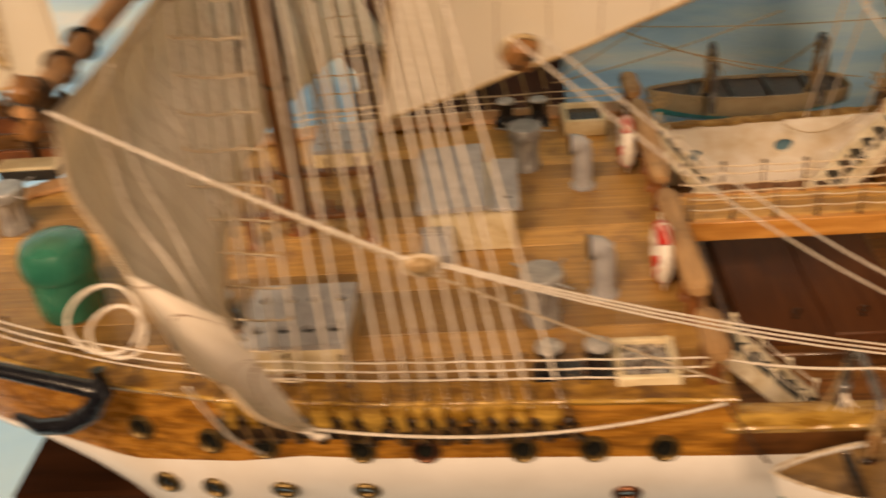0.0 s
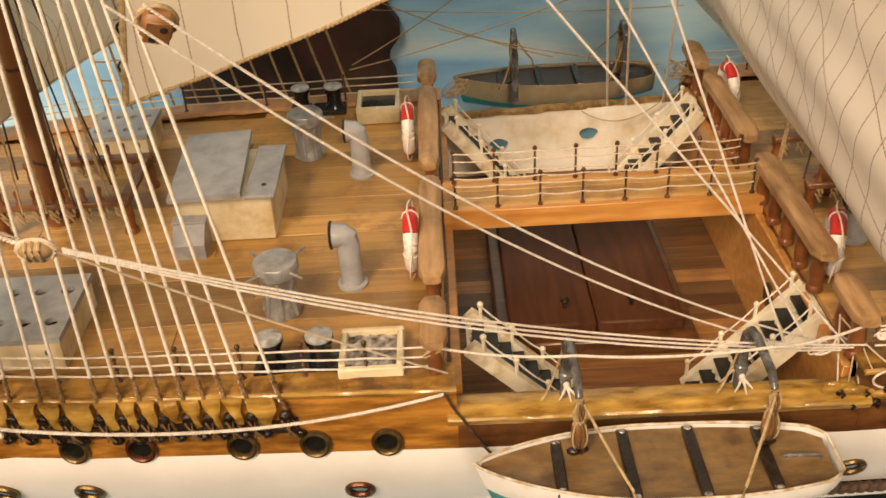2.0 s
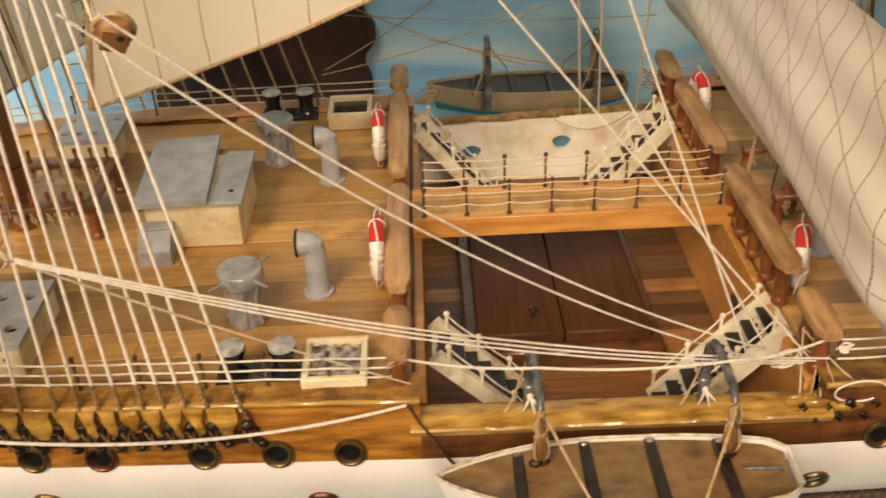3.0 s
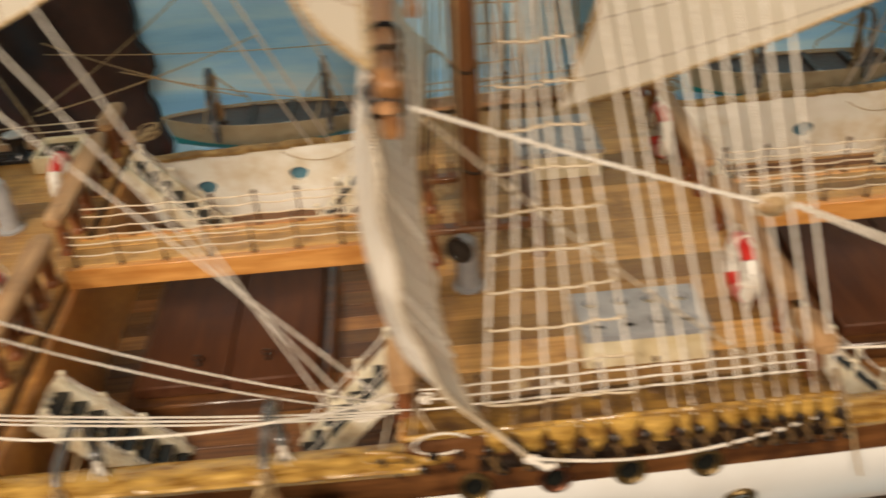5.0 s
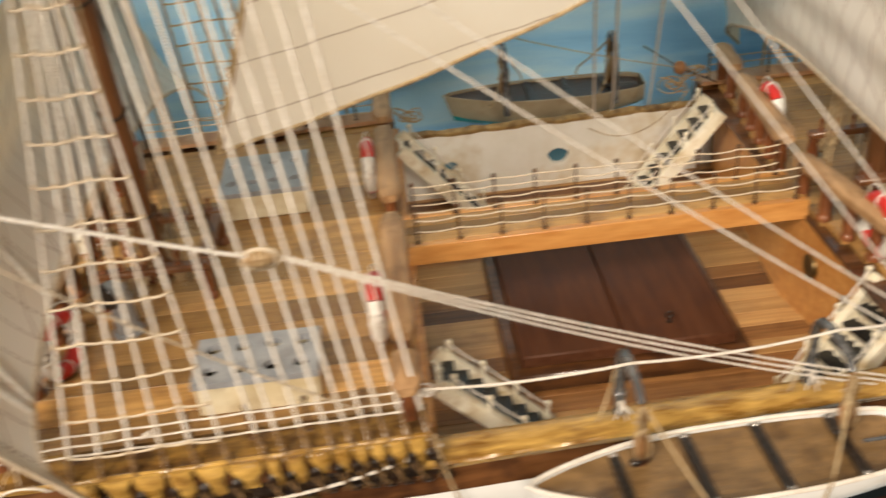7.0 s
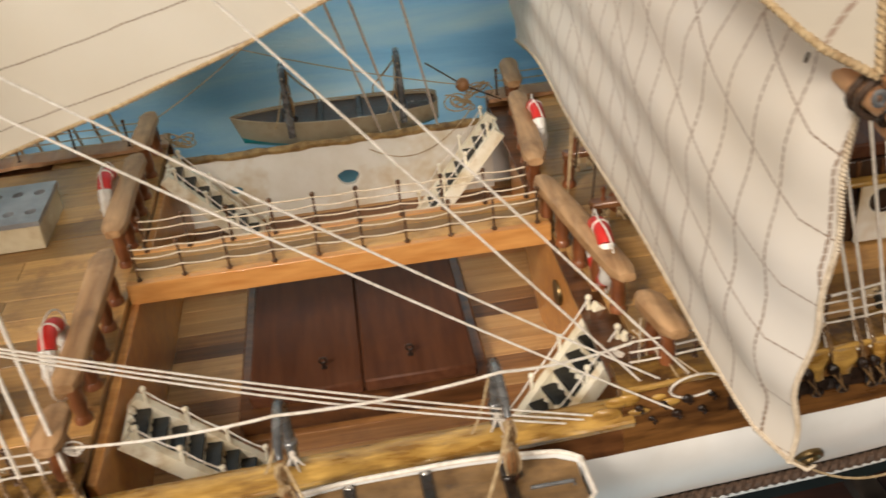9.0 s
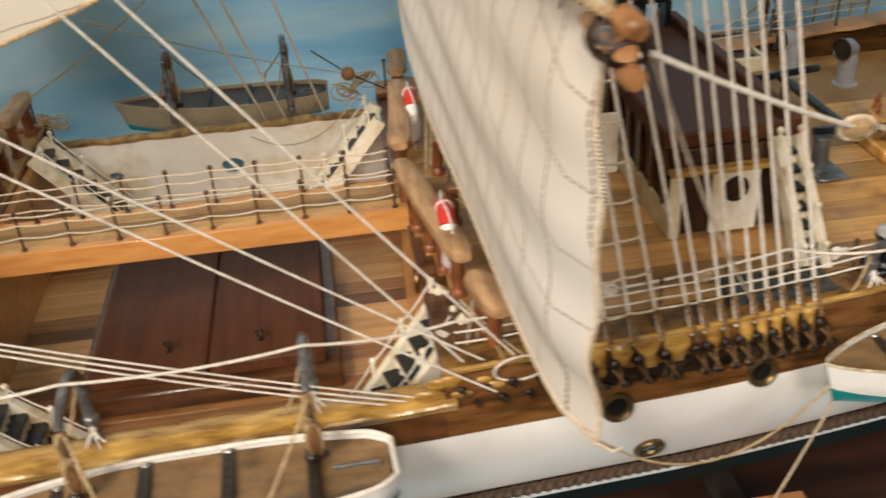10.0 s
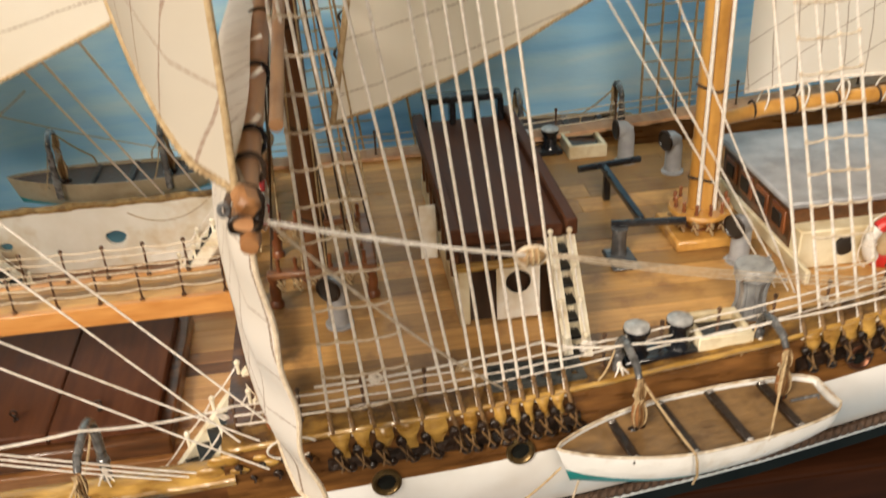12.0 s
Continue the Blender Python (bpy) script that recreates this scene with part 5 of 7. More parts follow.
def boat(x, y, z, label, turn=0.0, rim=None, length=0.130, paint=None):
    t = thing("lifeboat", label, "boat", at=(x, y, z), turn=turn, group="lifeboats")
    n, k = 52, 9
    split = 0.62 if x > 1.2 else 0.76 if x > 0.8 else 0.66

    for side in (-1, 1):
        for name, lo, hi, mat, lab in (("side", 0.0, split, paint or BOATPAINT, "tan-white planking, stained and darkened for shade" if paint else "white painted planking"), ("bottom", split, 1.0, TEAL, "teal painted bottom")):
            s, verts = Shape(), []
            for i in range(n + 1):
                u = i / n
                b = max(boat_half(u), 0.0004)
                deep = 0.0215 * (0.55 + 0.45 * math.sin(math.pi * min(1, 0.1 + u * 0.85)))
                lift = 0.0030 * (1 - u) ** 3 + 0.0010 * u ** 3
                for j in range(k + 1):
                    g = lo + (hi - lo) * j / k
                    w = b * max(0.0, 1 - g ** 2.6) ** 0.6
                    verts.append((length * u + 0.006 * g * (1 - u) ** 4, side * w, -deep * g + lift * (1 - g)))
            faces = [[i * (k + 1) + j, (i + 1) * (k + 1) + j, (i + 1) * (k + 1) + j + 1, i * (k + 1) + j + 1] for i in range(n) for j in range(k)]
            s.add(verts, faces)
            part(name, s, mat, t, lab)
    stern = []
    for j in range(-8, 9):
        g = 1 - abs(j) / 8
        stern.append((length, math.copysign(boat_half(1.0) * max(0.0, 1 - g ** 2.6) ** 0.6, j), -0.0215 * (0.55 + 0.45 * math.sin(math.pi * 0.95)) * g + 0.001 * (1 - g)))
    part("transom", Shape().add(stern, [list(range(17))]), paint or BOATPAINT, t, "white transom", False)
    floor_pts, m = [], 20
    for i in range(m + 1):
        u = 0.02 + 0.97 * i / m
        for a in (-1, -0.5, 0, 0.5, 1):
            floor_pts.append((length * u, a * (boat_half(u) - 0.0006), -0.0009 - 0.0014 * (1 - a * a) + 0.0030 * (1 - u) ** 3))
    # Far boats get darker wood, which puts their shaded inside into the colour.
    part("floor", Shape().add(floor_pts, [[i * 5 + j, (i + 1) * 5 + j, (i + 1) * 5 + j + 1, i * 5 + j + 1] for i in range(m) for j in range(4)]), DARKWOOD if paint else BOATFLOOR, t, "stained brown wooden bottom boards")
    for u in (0.235, 0.43, 0.62, 0.815):
        b = boat_half(u) - 0.0004
        part("thwart", Shape().box(length * u - 0.0021, length * u + 0.0021, -b, b, -0.0020, 0.0006, 0.0005), TAR, t, "black-brown thwart")
        for sd in (-1, 1):
            part("joint", Shape().ball((length * u, sd * (b - 0.0014), 0.0006), 0.0013, 8, (1.2, 0.9, 0.5)), FOIL, t, "silvery glue at the thwart's end")
    edge_pts = [(length * u + 0.0, -boat_half(u) - 0.0002, 0.0006 + 0.0030 * (1 - u) ** 3 + 0.0010 * u ** 3) for u in np.linspace(1, 0, 52)]
    edge_pts += [(q[0], -q[1], q[2]) for q in edge_pts[-2::-1]]
    part("gunwale", Shape().tube(edge_pts, 0.0009 if rim else 0.00055, 7, True), rim or paint or RIMPAINT, t, "white cord along the gunwale" if rim else "worn white gunwale")
    part("tiller", Shape().tube([(length * 0.86, 0.001, -0.0004), (length * 0.965, 0.0005, -0.0002), (length * 0.97, 0.0005, -0.0035)], 0.0007, 6), STEEL, t, "grey metal tiller")
    return t


def davit(x, side, reach, base_z, label, tip_z=0.0215, lead=1):
    t = thing("davit", label, "davit", group="davits")
    yb = near(x) + 0.004 if side < 0 else far(x) - 0.004
    d = -1 if side < 0 else 1
    arc = [(x, yb, base_z), (x, yb, tip_z - 0.012), (x, yb + d * 0.0012, tip_z - 0.006), (x, yb + d * 0.005, tip_z - 0.0015), (x, yb + d * 0.011, tip_z), (x, yb + d * (0.86 * reach - 0.004), tip_z - 0.0015), (x, yb + d * 0.86 * reach, tip_z - 0.0052)]
    part("arm", Shape().tube(arc, [0.0022, 0.0021, 0.0020, 0.0019, 0.0018, 0.0016, 0.0014], 12), STEEL, t, "grey metal bent arm")
    part("collar", Shape().lathe([(0.0027, 0), (0.0027, 0.0022), (0.0021, 0.0028)], 12, (x, yb, base_z + 0.010)), STEEL, t)
    yt = yb + d * 0.86 * reach
    foot_z = -0.0045
    for z0, k in ((tip_z - 0.0105, 0.0030), (0.0040, 0.0042)):
        shell = Shape().lathe([(k * 0.22, -k * 1.55), (k * 0.50, -k * 1.35), (k * 0.66, -k * 0.6), (k * 0.70, 0.0), (k * 0.66, k * 0.6), (k * 0.50, k * 1.3), (k * 0.25, k * 1.55)], 12, (x + 0.0004, yt, z0), "z", 0.78)
        blk = part("block", shell, BLOCKWOOD, t, "brown wooden pulley block")
        for c, mat in ((-0.62, OLDROPE), (-0.12, LANYARD), (0.30, LANYARD), (0.62, OLDROPE)):
            strop = [(x + 0.0004 + k * c * (1 - 0.55 * g * g), yt - k * 0.80 * math.sqrt(max(0.05, 1 - c * c)) * math.sqrt(max(0.02, 1 - 0.9 * g * g)), z0 + k * 1.6 * g) for g in np.linspace(-1, 1, 11)]
            part("strop", Shape().tube(strop, 0.0004, 5), mat, blk)
    for dx in (-0.0022, -0.0008, 0.0006, 0.0020):
        part("fall", Shape().tube(sag((x + 0.5 * dx, yt - 0.0012, tip_z - 0.0052), (x + dx, yt - 0.0016, 0.0090), 0, 5, 0.0006), 0.00045, 5), OLDROPE if dx < 0.001 else LANYARD, t, "thin tan tackle cord")
    ring = [(x + 0.0004 + 0.0016 * math.cos(a), yt - 0.0006, -0.0038 + 0.0026 * math.sin(a)) for a in np.linspace(0, 2 * math.pi, 15)[:-1]]
    part("ring", Shape().tube(ring, 0.0006, 6, True), COPPER, t, "rust-brown wire ring under the block")
    part("lug", Shape().ball((x - 0.0014, yt - 0.0004, foot_z), 0.0020, 9, (1.3, 0.9, 0.8)).ball((x + 0.0022, yt + 0.0006, foot_z), 0.0017, 9, (1.2, 0.9, 0.9)), TAR, t, "dark tarred lashing at the thwart")
    if side < 0:
        knot_at = Vector((x + 0.0002, yb - 0.0020, base_z + 0.0075))
        bow = Shape().ball(tuple(knot_at), 0.0015, 8, (0.9, 0.8, 1.2))
        for a, b in ((-0.0030, 0.0050), (0.0016, 0.0062), (0.0036, 0.0034)):
            bow.tube([tuple(knot_at), (knot_at.x + 0.5 * a, knot_at.y - 0.0022, knot_at.z - 0.4 * b), (knot_at.x + a, knot_at.y - 0.0030, knot_at.z - b)], [0.0006, 0.0005, 0.0003], 5)
        part("cord_knot", bow, ROPE, t, "frayed white cord knotted round the arm")
    yo = yb + d * (reach + 0.0205)
    over = sag((x + 0.001, yt, tip_z - 0.006), (x + 0.015 * lead, yo, 0.0014), 0.001, 8) + [(x + 0.0158 * lead, yo + d * 0.0008, -0.002), (x + 0.0168 * lead, yo, -0.010), (x + 0.0172 * lead, yo - d * 0.004, -0.018)]
    part("lashing", Shape().tube(over, 0.00055, 6), OLDROPE, t, "loose tan cord over the boat")
    for k in range(2):
        w = 0.0016 + 0.0007 * k
        pts = [(x + w * math.sin(2.1 * i + k), yt + 0.6 * w * math.cos(2.6 * i + 2 * k), tip_z - 0.008 - (tip_z + 0.004) * i / 11) for i in range(12)]
        part("tackle_cord", Shape().tube(pts, 0.00045, 5), MIDROPE if k else OLDROPE, t, "loose cord wound about the tackle")
    part("tail_cord", Shape().tube(sag((x, yb, tip_z - 0.004), (x - 0.010, yb + d * 0.006, base_z + 0.004), 0.004, 8), 0.0005, 5), OLDROPE, t, "loose tan cord")
    return t


BOATS = [(0.6030, -0.1718, -0.0050, -0.5, None, -1), (0.9440, -0.1640, -0.0050, 2.0, ROPE, -1), (1.2370, -0.1490, -0.0030, 7.4, None, -1),
         (0.6070, 0.1730, -0.0050, 0, None, 1), (0.9460, 0.1830, -0.0050, -2, None, 1), (1.2500, 0.1940, -0.0050, -4, None, 1)]
for i, (x, y, z, turn, rim, side) in enumerate(BOATS):
    L = (0.1275, 0.141, 0.122, 0.131, 0.131, 0.128)[i]
    boat(x, y, z, ("white and teal lifeboat hung on davits, dark thwarts", "white lifeboat with a corded gunwale, dark thwarts", "white and teal lifeboat on davits by the after shrouds", "white lifeboat at the far rail", "white lifeboat with dark thwarts at the far rail", "white lifeboat at the far after rail")[i], turn, rim, L, SHADED_TAN if side > 0 else None)
    for u in (0.27, 0.80):
        xd = x + L * u
        yd = near(xd) if side < 0 else far(xd)
        yc = y + L * u * math.sin(radians(turn))
        davit(xd + 0.003, side, abs(yc - yd) + 0.002 if side < 0 else 0.022, -0.0085 if i in (0, 1, 3, 4) else 0.002, "grey metal davit with wooden tackle blocks" if side < 0 else "grey metal davit with blocks at the far rail", 0.0255 if i == 0 else 0.0275 if i == 1 else 0.026 if i == 2 else 0.034, 1 if u < 0.5 else -1)


# ---- masts and spars ----


def mast(x, y, r, label, mat, lean=0.0, top=0.62):
    t = thing("mast", label, "mast", group="masts")
    part("pole", Shape().tube([(x, y, -0.055), (x, y, 0.0), (x + lean * 0.3, y, 0.3), (x + lean * top, y, top)], [r, r, r * 0.92, r * 0.7], 22), mat, t)
    part("collar", Shape().lathe([(r * 1.45, 0), (r * 1.5, 0.003), (r * 1.25, 0.006), (r * 1.02, 0.0075)], 24, (x, y, 0.0)), POST, t, "red-brown mast collar")
    for k, z in enumerate((0.035, 0.085, 0.135, 0.19)):
        ring = [(x + lean * z + r * 1.02 * math.cos(a), y + r * 1.02 * math.sin(a), z + 0.0012 * math.sin(a * 2 + k)) for a in np.linspace(0, 2 * math.pi, 21)[:-1]]
        part("band", Shape().tube(ring, 0.0008, 5, True), DARKROPE, t, "dark cord band")
    if mat is MAST:
        for k in range(14):
            a = 2 * math.pi * k / 14
            low = (x + (0.030 + 0.006 * math.sin(5 * k)) * math.cos(a), y + 0.026 * math.sin(a), 0.018)
            part("halyard", Shape().tube(sag(low, (x + 0.006 * math.cos(a + 0.5), y + 0.006 * math.sin(a + 0.5), 0.20 + 0.11 * (k % 3)), 0.002, 6), 0.00052, 5), OLDROPE if k % 3 else DARKROPE, t, "thin cord led down from aloft")
    return t


mast(0.3990, 0.014, 0.0062, "brown varnished fore mast with dark cord bands", MAST)
mast(0.7905, 0.002, 0.0058, "brown varnished second mast with cord bands", MAST)
mast(1.1480, 0.006, 0.0060, "brown varnished third mast with cord bands", MAST)
ym = mast(1.3545, 0.006, 0.0072, "yellow varnished after mast with a pin ring", YELLOWMAST)
part("foot_block", Shape().box(1.3360, 1.3680, -0.0120, 0.0240, 0.0, 0.0065, 0.0012), YELLOWMAST, ym, "yellow wooden foot block")
part("pin_ring", Shape().lathe([(0.0100, 0.0150), (0.0165, 0.0150), (0.0172, 0.0165), (0.0165, 0.0180), (0.0100, 0.0180)], 28, (1.3545, 0.006, 0)), YELLOWMAST, ym, "yellow ring table")
for i in range(12):
    a = 2 * math.pi * i / 12
    c, s_ = math.cos(a), math.sin(a)
    pin = part("belaying_pin", Shape().lathe([(0.0006, 0.0090), (0.0007, 0.0180), (0.0013, 0.0190), (0.0007, 0.0205), (0.0011, 0.0235), (0.0004, 0.0245)], 8, (1.3545 + 0.0138 * c, 0.006 + 0.0138 * s_, 0)), POST, ym, "dark belaying pin")
    coil = [(1.3545 + 0.0150 * c + 0.0016 * math.cos(b), 0.006 + 0.0150 * s_ + 0.0016 * math.sin(b), 0.0165 - 0.0012 * b * 0.5 + 0.002 * math.sin(2 * b)) for b in np.linspace(0, 4 * math.pi, 21)]
    part("cord_coil", Shape().tube(coil, 0.0006, 5), OLDROPE, pin)
for k in (-1, 1):
    part("halyard", Shape().tube([(1.3545 + 0.0045 * k, 0.006 - 0.0075, 0.012), (1.3545 + 0.004 * k, 0.006 - 0.0070, 0.5)], 0.0011, 6), ROPE, ym, "cream cord along the mast")


def yard(x, y0, y1, z, label, tilt=0.0):
    t = thing("yard", label, "yard", group="yards")
    L = y1 - y0
    pts = [(x + tilt * u, y0 + L * u, z + 0.012 * u) for u in (0, 0.012, 0.05, 0.5, 0.95, 1)]
    part("spar", Shape().tube(pts, [0.0026, 0.0031, 0.0034, 0.0046, 0.0036, 0.003], 18), SPAR, t, "pale brown rounded spar")
    part("boom", Shape().tube([(x + 0.0090 + tilt * u, y0 + 0.040 + L * u, z + 0.0100 + 0.012 * u) for u in (0, 0.5)], [0.0021, 0.0026], 14), SPAR, t, "thinner boom lashed beside the spar")
    for u in (0.020, 0.028, 0.075, 0.12, 0.25, 0.4):
        c = (x + tilt * u, y0 + L * u, z + 0.012 * u)
        part("lashing", Shape().tube([(c[0] + 0.0046 * math.cos(a), c[1] + 0.0008 * math.sin(2 * a), c[2] + 0.0046 * math.sin(a)) for a in np.linspace(0, 2 * math.pi, 21)[:-1]], 0.0009, 6, True), DARKROPE if u < 0.1 else NAVY, t, "dark cord lashing")
    cheek = Shape().box(-0.0032, 0.0032, -0.0040, 0.0040, -0.0027, 0.0027, 0.0013).move(pose(x + 0.0014, y0 + 0.002, z + 0.0056, 20, 35, 25))
    part("block", cheek, BLOCKWOOD, t, "brown wooden block")
    part("block", Shape().lathe([(0.0006, -0.0050), (0.0022, -0.0048), (0.0026, -0.0042), (0.0028, 0.0), (0.0024, 0.0050), (0.001, 0.0054)], 16, (x + 0.0012, y0 + 0.001, z - 0.0046), "y"), BLOCKWOOD, t, "round-ended wooden block")
    for k in range(3):
        part("seizing", Shape().tube([(x + 0.0006 + 0.0040 * math.cos(a), y0 + 0.0008 * k, z + 0.0004 * k + 0.0026 * math.sin(a + k)) for a in np.linspace(0, 2 * math.pi, 17)[:-1]], 0.0007, 5, True), TAR, t, "dark seizing between the blocks")
    part("shackle", Shape().tube([(x - 0.0042 + 0.0012 * math.cos(a), y0 + 0.001, z + 0.0040 + 0.0016 * math.sin(a)) for a in np.linspace(0, 2 * math.pi, 13)[:-1]], 0.0007, 6, True), STEEL, t, "grey metal shackle")
    return t


YARDS = [(0.3830, -0.1930, 0.200, 0.1660), (0.7600, -0.1760, 0.190, 0.1480), (1.1390, -0.2120, 0.220, 0.1440)]
for (x, y0, y1, z), lab in zip(YARDS, ("pale brown fore yard with dark lashings and blocks", "pale brown main yard with dark lashings and blocks", "pale brown after yard with dark lashings and blocks")):
    yard(x, y0, y1, z, lab)

# ---- square sails ----


def cloth_uv(ob):
    uv = ob.data.uv_layers.new(name="UVMap")
    co = [(v.co.y, v.co.z) for v in ob.data.vertices]
    for lp in ob.data.loops:
        uv.data[lp.index].uv = co[lp.vertex_index]


def square_sail(head, clew, y1, near_edge, belly, foot, label, wave=0.0):
    """head: near upper corner; clew: near lower corner; the foot arches up and forward."""
    t = thing("square_sail", label, "sail", group="square sails")
    H, C = Vector(head), Vector(clew)
    bx, by, skew, bx_low, by_low = near_edge
    deep, across, down, fade = belly
    arch, round_ = foot
    knot = 0.0024 if C.x < 1 else 0.0012

    def fn(u, v):
        s = max(0.0, math.sin(math.pi * u))
        b, b_low = math.sin(math.pi * v ** skew), math.sin(2 * math.pi * v)
        side_y = H.y + (C.y - H.y) * v + by * b + by_low * b_low
        x = H.x + (C.x - H.x) * v - bx * b - bx_low * b_low - deep * s ** across * v ** down * (1 - fade * u)
        x += wave * math.sin(15 * v) * math.exp(-9 * u) + 0.0011 * math.sin(14 * u + 5 * v) + 0.0010 * math.sin(23 * v + 6 * u)
        zf = C.z + arch * s ** round_
        return (x, side_y * (1 - u) + y1 * u, H.z + (zf - H.z) * v)

    ob = part("cloth", Shape().grid(fn, 56, 36), QUILT, t, "off-white quilted canvas with dark stitching")
    cloth_uv(ob)
    rim = [fn(0, j / 60) for j in range(61)] + [fn(i / 60, 1) for i in range(1, 61)]
    part("bolt_rope", Shape().twist(rim, 0.0009, 0.0024, 2, 5, 6), MIDROPE, t, "frayed beige bolt rope")
    part("clew_knot", Shape().ball(fn(0, 1), knot, 10, (1.2, 0.8, 0.8)).tube([fn(0, 1), (C.x + 0.003, C.y - 0.003, C.z - 0.002), (C.x + 0.006, C.y - 0.002, C.z - 0.0015)], knot * 0.5, 6), ROPE if knot > 0.002 else MIDROPE, t, "knotted clew")
    if clew[0] < 0.5:
        def corner(u, v):
            q = Vector((0.3960, -0.1890, 0.1100)).lerp(Vector((0.4180, -0.2160, 0.0950)), v).lerp(Vector((0.4270, -0.2030, 0.1020)).lerp(C, v), u)
            q.y -= 0.0030 * math.sin(math.pi * u) * math.sin(math.pi * v)
            return tuple(q)

        cloth_uv(part("turned_corner", Shape().grid(corner, 10, 10), QUILT, t, "lower corner of the cloth turned outwards"))
    for u0, u1 in ((0.09, 0.08), (0.20, 0.09), (0.30, 0.24)):
        line = [fn(u0 + (u1 - u0) * v + 0.012 * math.sin(5 * v), v) for v in np.linspace(0, 0.96, 18)]
        part("buntline", Shape().tube([(p[0] + 0.0042, p[1], p[2]) for p in line], 0.0009, 6), ROPE, t, "cream cord down the cloth")
    return t


square_sail((0.3860, -0.1835, 0.1613), (0.4348, -0.1660, 0.0224), 0.190, (0.0076, -0.0156, 0.847, 0.0100, 0.0148), (0.0636, 0.514, 0.914, 0.580), (0.0374, 0.300), "off-white quilted square sail on the fore yard")
square_sail((0.7537, -0.1559, 0.1347), (0.7991, -0.1522, -0.0001), 0.205, (0.0217, -0.0022, 1.709, 0.0033, -0.0025), (0.0396, 0.280, 1.222, 0.396), (0.0426, 0.346), "off-white quilted square sail on the main yard")
square_sail((1.1372, -0.1947, 0.1529), (1.1491, -0.1751, 0.0046), 0.200, (0.0025, -0.0052, 1.033, -0.0002, -0.0020), (0.0299, 0.376, 0.301, -0.084), (0.0526, 0.545), "off-white quilted square sail on the after yard", 0.0006)


def top_sail(clew, b, arch, label):
    """The next sail up, its lower corner at the yard's end."""
    t = thing("top_sail", label, "sail", group="square sails")
    C = Vector(clew)

    def fn(u, v):
        s = max(0.0, math.sin(math.pi * u))
        half = 0.195 - 0.050 * v
        x = C.x - b * s ** 0.5 * (1 - v) ** 0.6 - 0.034 * math.sin(math.pi * min(1, v + 0.1)) * (0.08 + 0.92 * s) + 0.0012 * math.sin(12 * u + 9 * v)
        return (x, C.y + 0.195 - half + 2 * half * u, C.z + arch * s ** 0.8 * (1 - v) + 0.24 * v)

    cloth_uv(part("cloth", Shape().grid(fn, 40, 26), SHADED_QUILT, t, "off-white quilted canvas with dark stitching"))
    part("bolt_rope", Shape().twist([fn(0, j / 40) for j in range(40, -1, -1)] + [fn(i / 60, 0) for i in range(1, 61)], 0.0011, 0.0034, 2, 5, 6), OLDROPE, t, "frayed tan bolt rope")
    return t


top_sail((0.3800, -0.186, 0.1760), 0.046, 0.070, "off-white upper square sail above the fore yard")
top_sail((0.7580, -0.170, 0.1560), 0.050, 0.085, "off-white upper square sail above the main yard")
top_sail((1.1385, -0.205, 0.1500), 0.044, 0.060, "off-white upper square sail above the after yard")

# ---- stay sails ----


def stay_sail(tack, clew, head, y, label, belly=0.012, tone=0):
    """A triangle: tack low at the mast, clew at the far end of the foot, head high up."""
    t = thing("stay_sail", label, "sail", group="stay sails")
    T, C, H = (Vector((a[0], y, a[1])) for a in (tack, clew, head))

    def fn(u, v):
        q = T.lerp(C, u).lerp(H, v)
        q.y += belly * math.sin(math.pi * u) * math.sin(math.pi * min(1, v + 0.15)) * -1 + 0.0008 * math.sin(30 * u + 9 * v)
        q.z -= 0.006 * math.sin(math.pi * u) * (1 - v)
        return tuple(q)

    ob = part("cloth", Shape().grid(fn, 36, 24), PANELS, t, "cream canvas with stitched panels")
    uv = ob.data.uv_layers.new(name="UVMap")
    ang = math.atan2(clew[1] - tack[1], clew[0] - tack[0])
    for lp in ob.data.loops:
        c = ob.data.vertices[lp.vertex_index].co
        a, b = c.x - tack[0], c.z - tack[1]
        if tone:
            uv.data[lp.index].uv = (-a * math.sin(ang * 0.7) + b * math.cos(ang * 0.7), a * math.cos(ang) + b * math.sin(ang))
        else:
            uv.data[lp.index].uv = (a, b)
    rim = [fn(i / 40, 0) for i in range(41)]
    part("bolt_rope", Shape().twist(rim, 0.0010, 0.0045, 2, 5, 6), OLDROPE, t, "tan bolt rope along the foot")
    luff = [fn(0, j / 40) for j in range(41)]
    part("luff_spar", Shape().tube(luff, 0.0016, 8), OLDROPE, t, "tan corded luff")
    for k in range(1, 6):
        q = fn(0, k * 0.05)
        part("hank", Shape().tube([(q[0] + 0.003 * math.cos(a), q[1] + 0.001, q[2] + 0.003 * math.sin(a)) for a in np.linspace(0, 2 * math.pi, 13)[:-1]], 0.0007, 5, True), TAR, t, "dark hank")
    return t


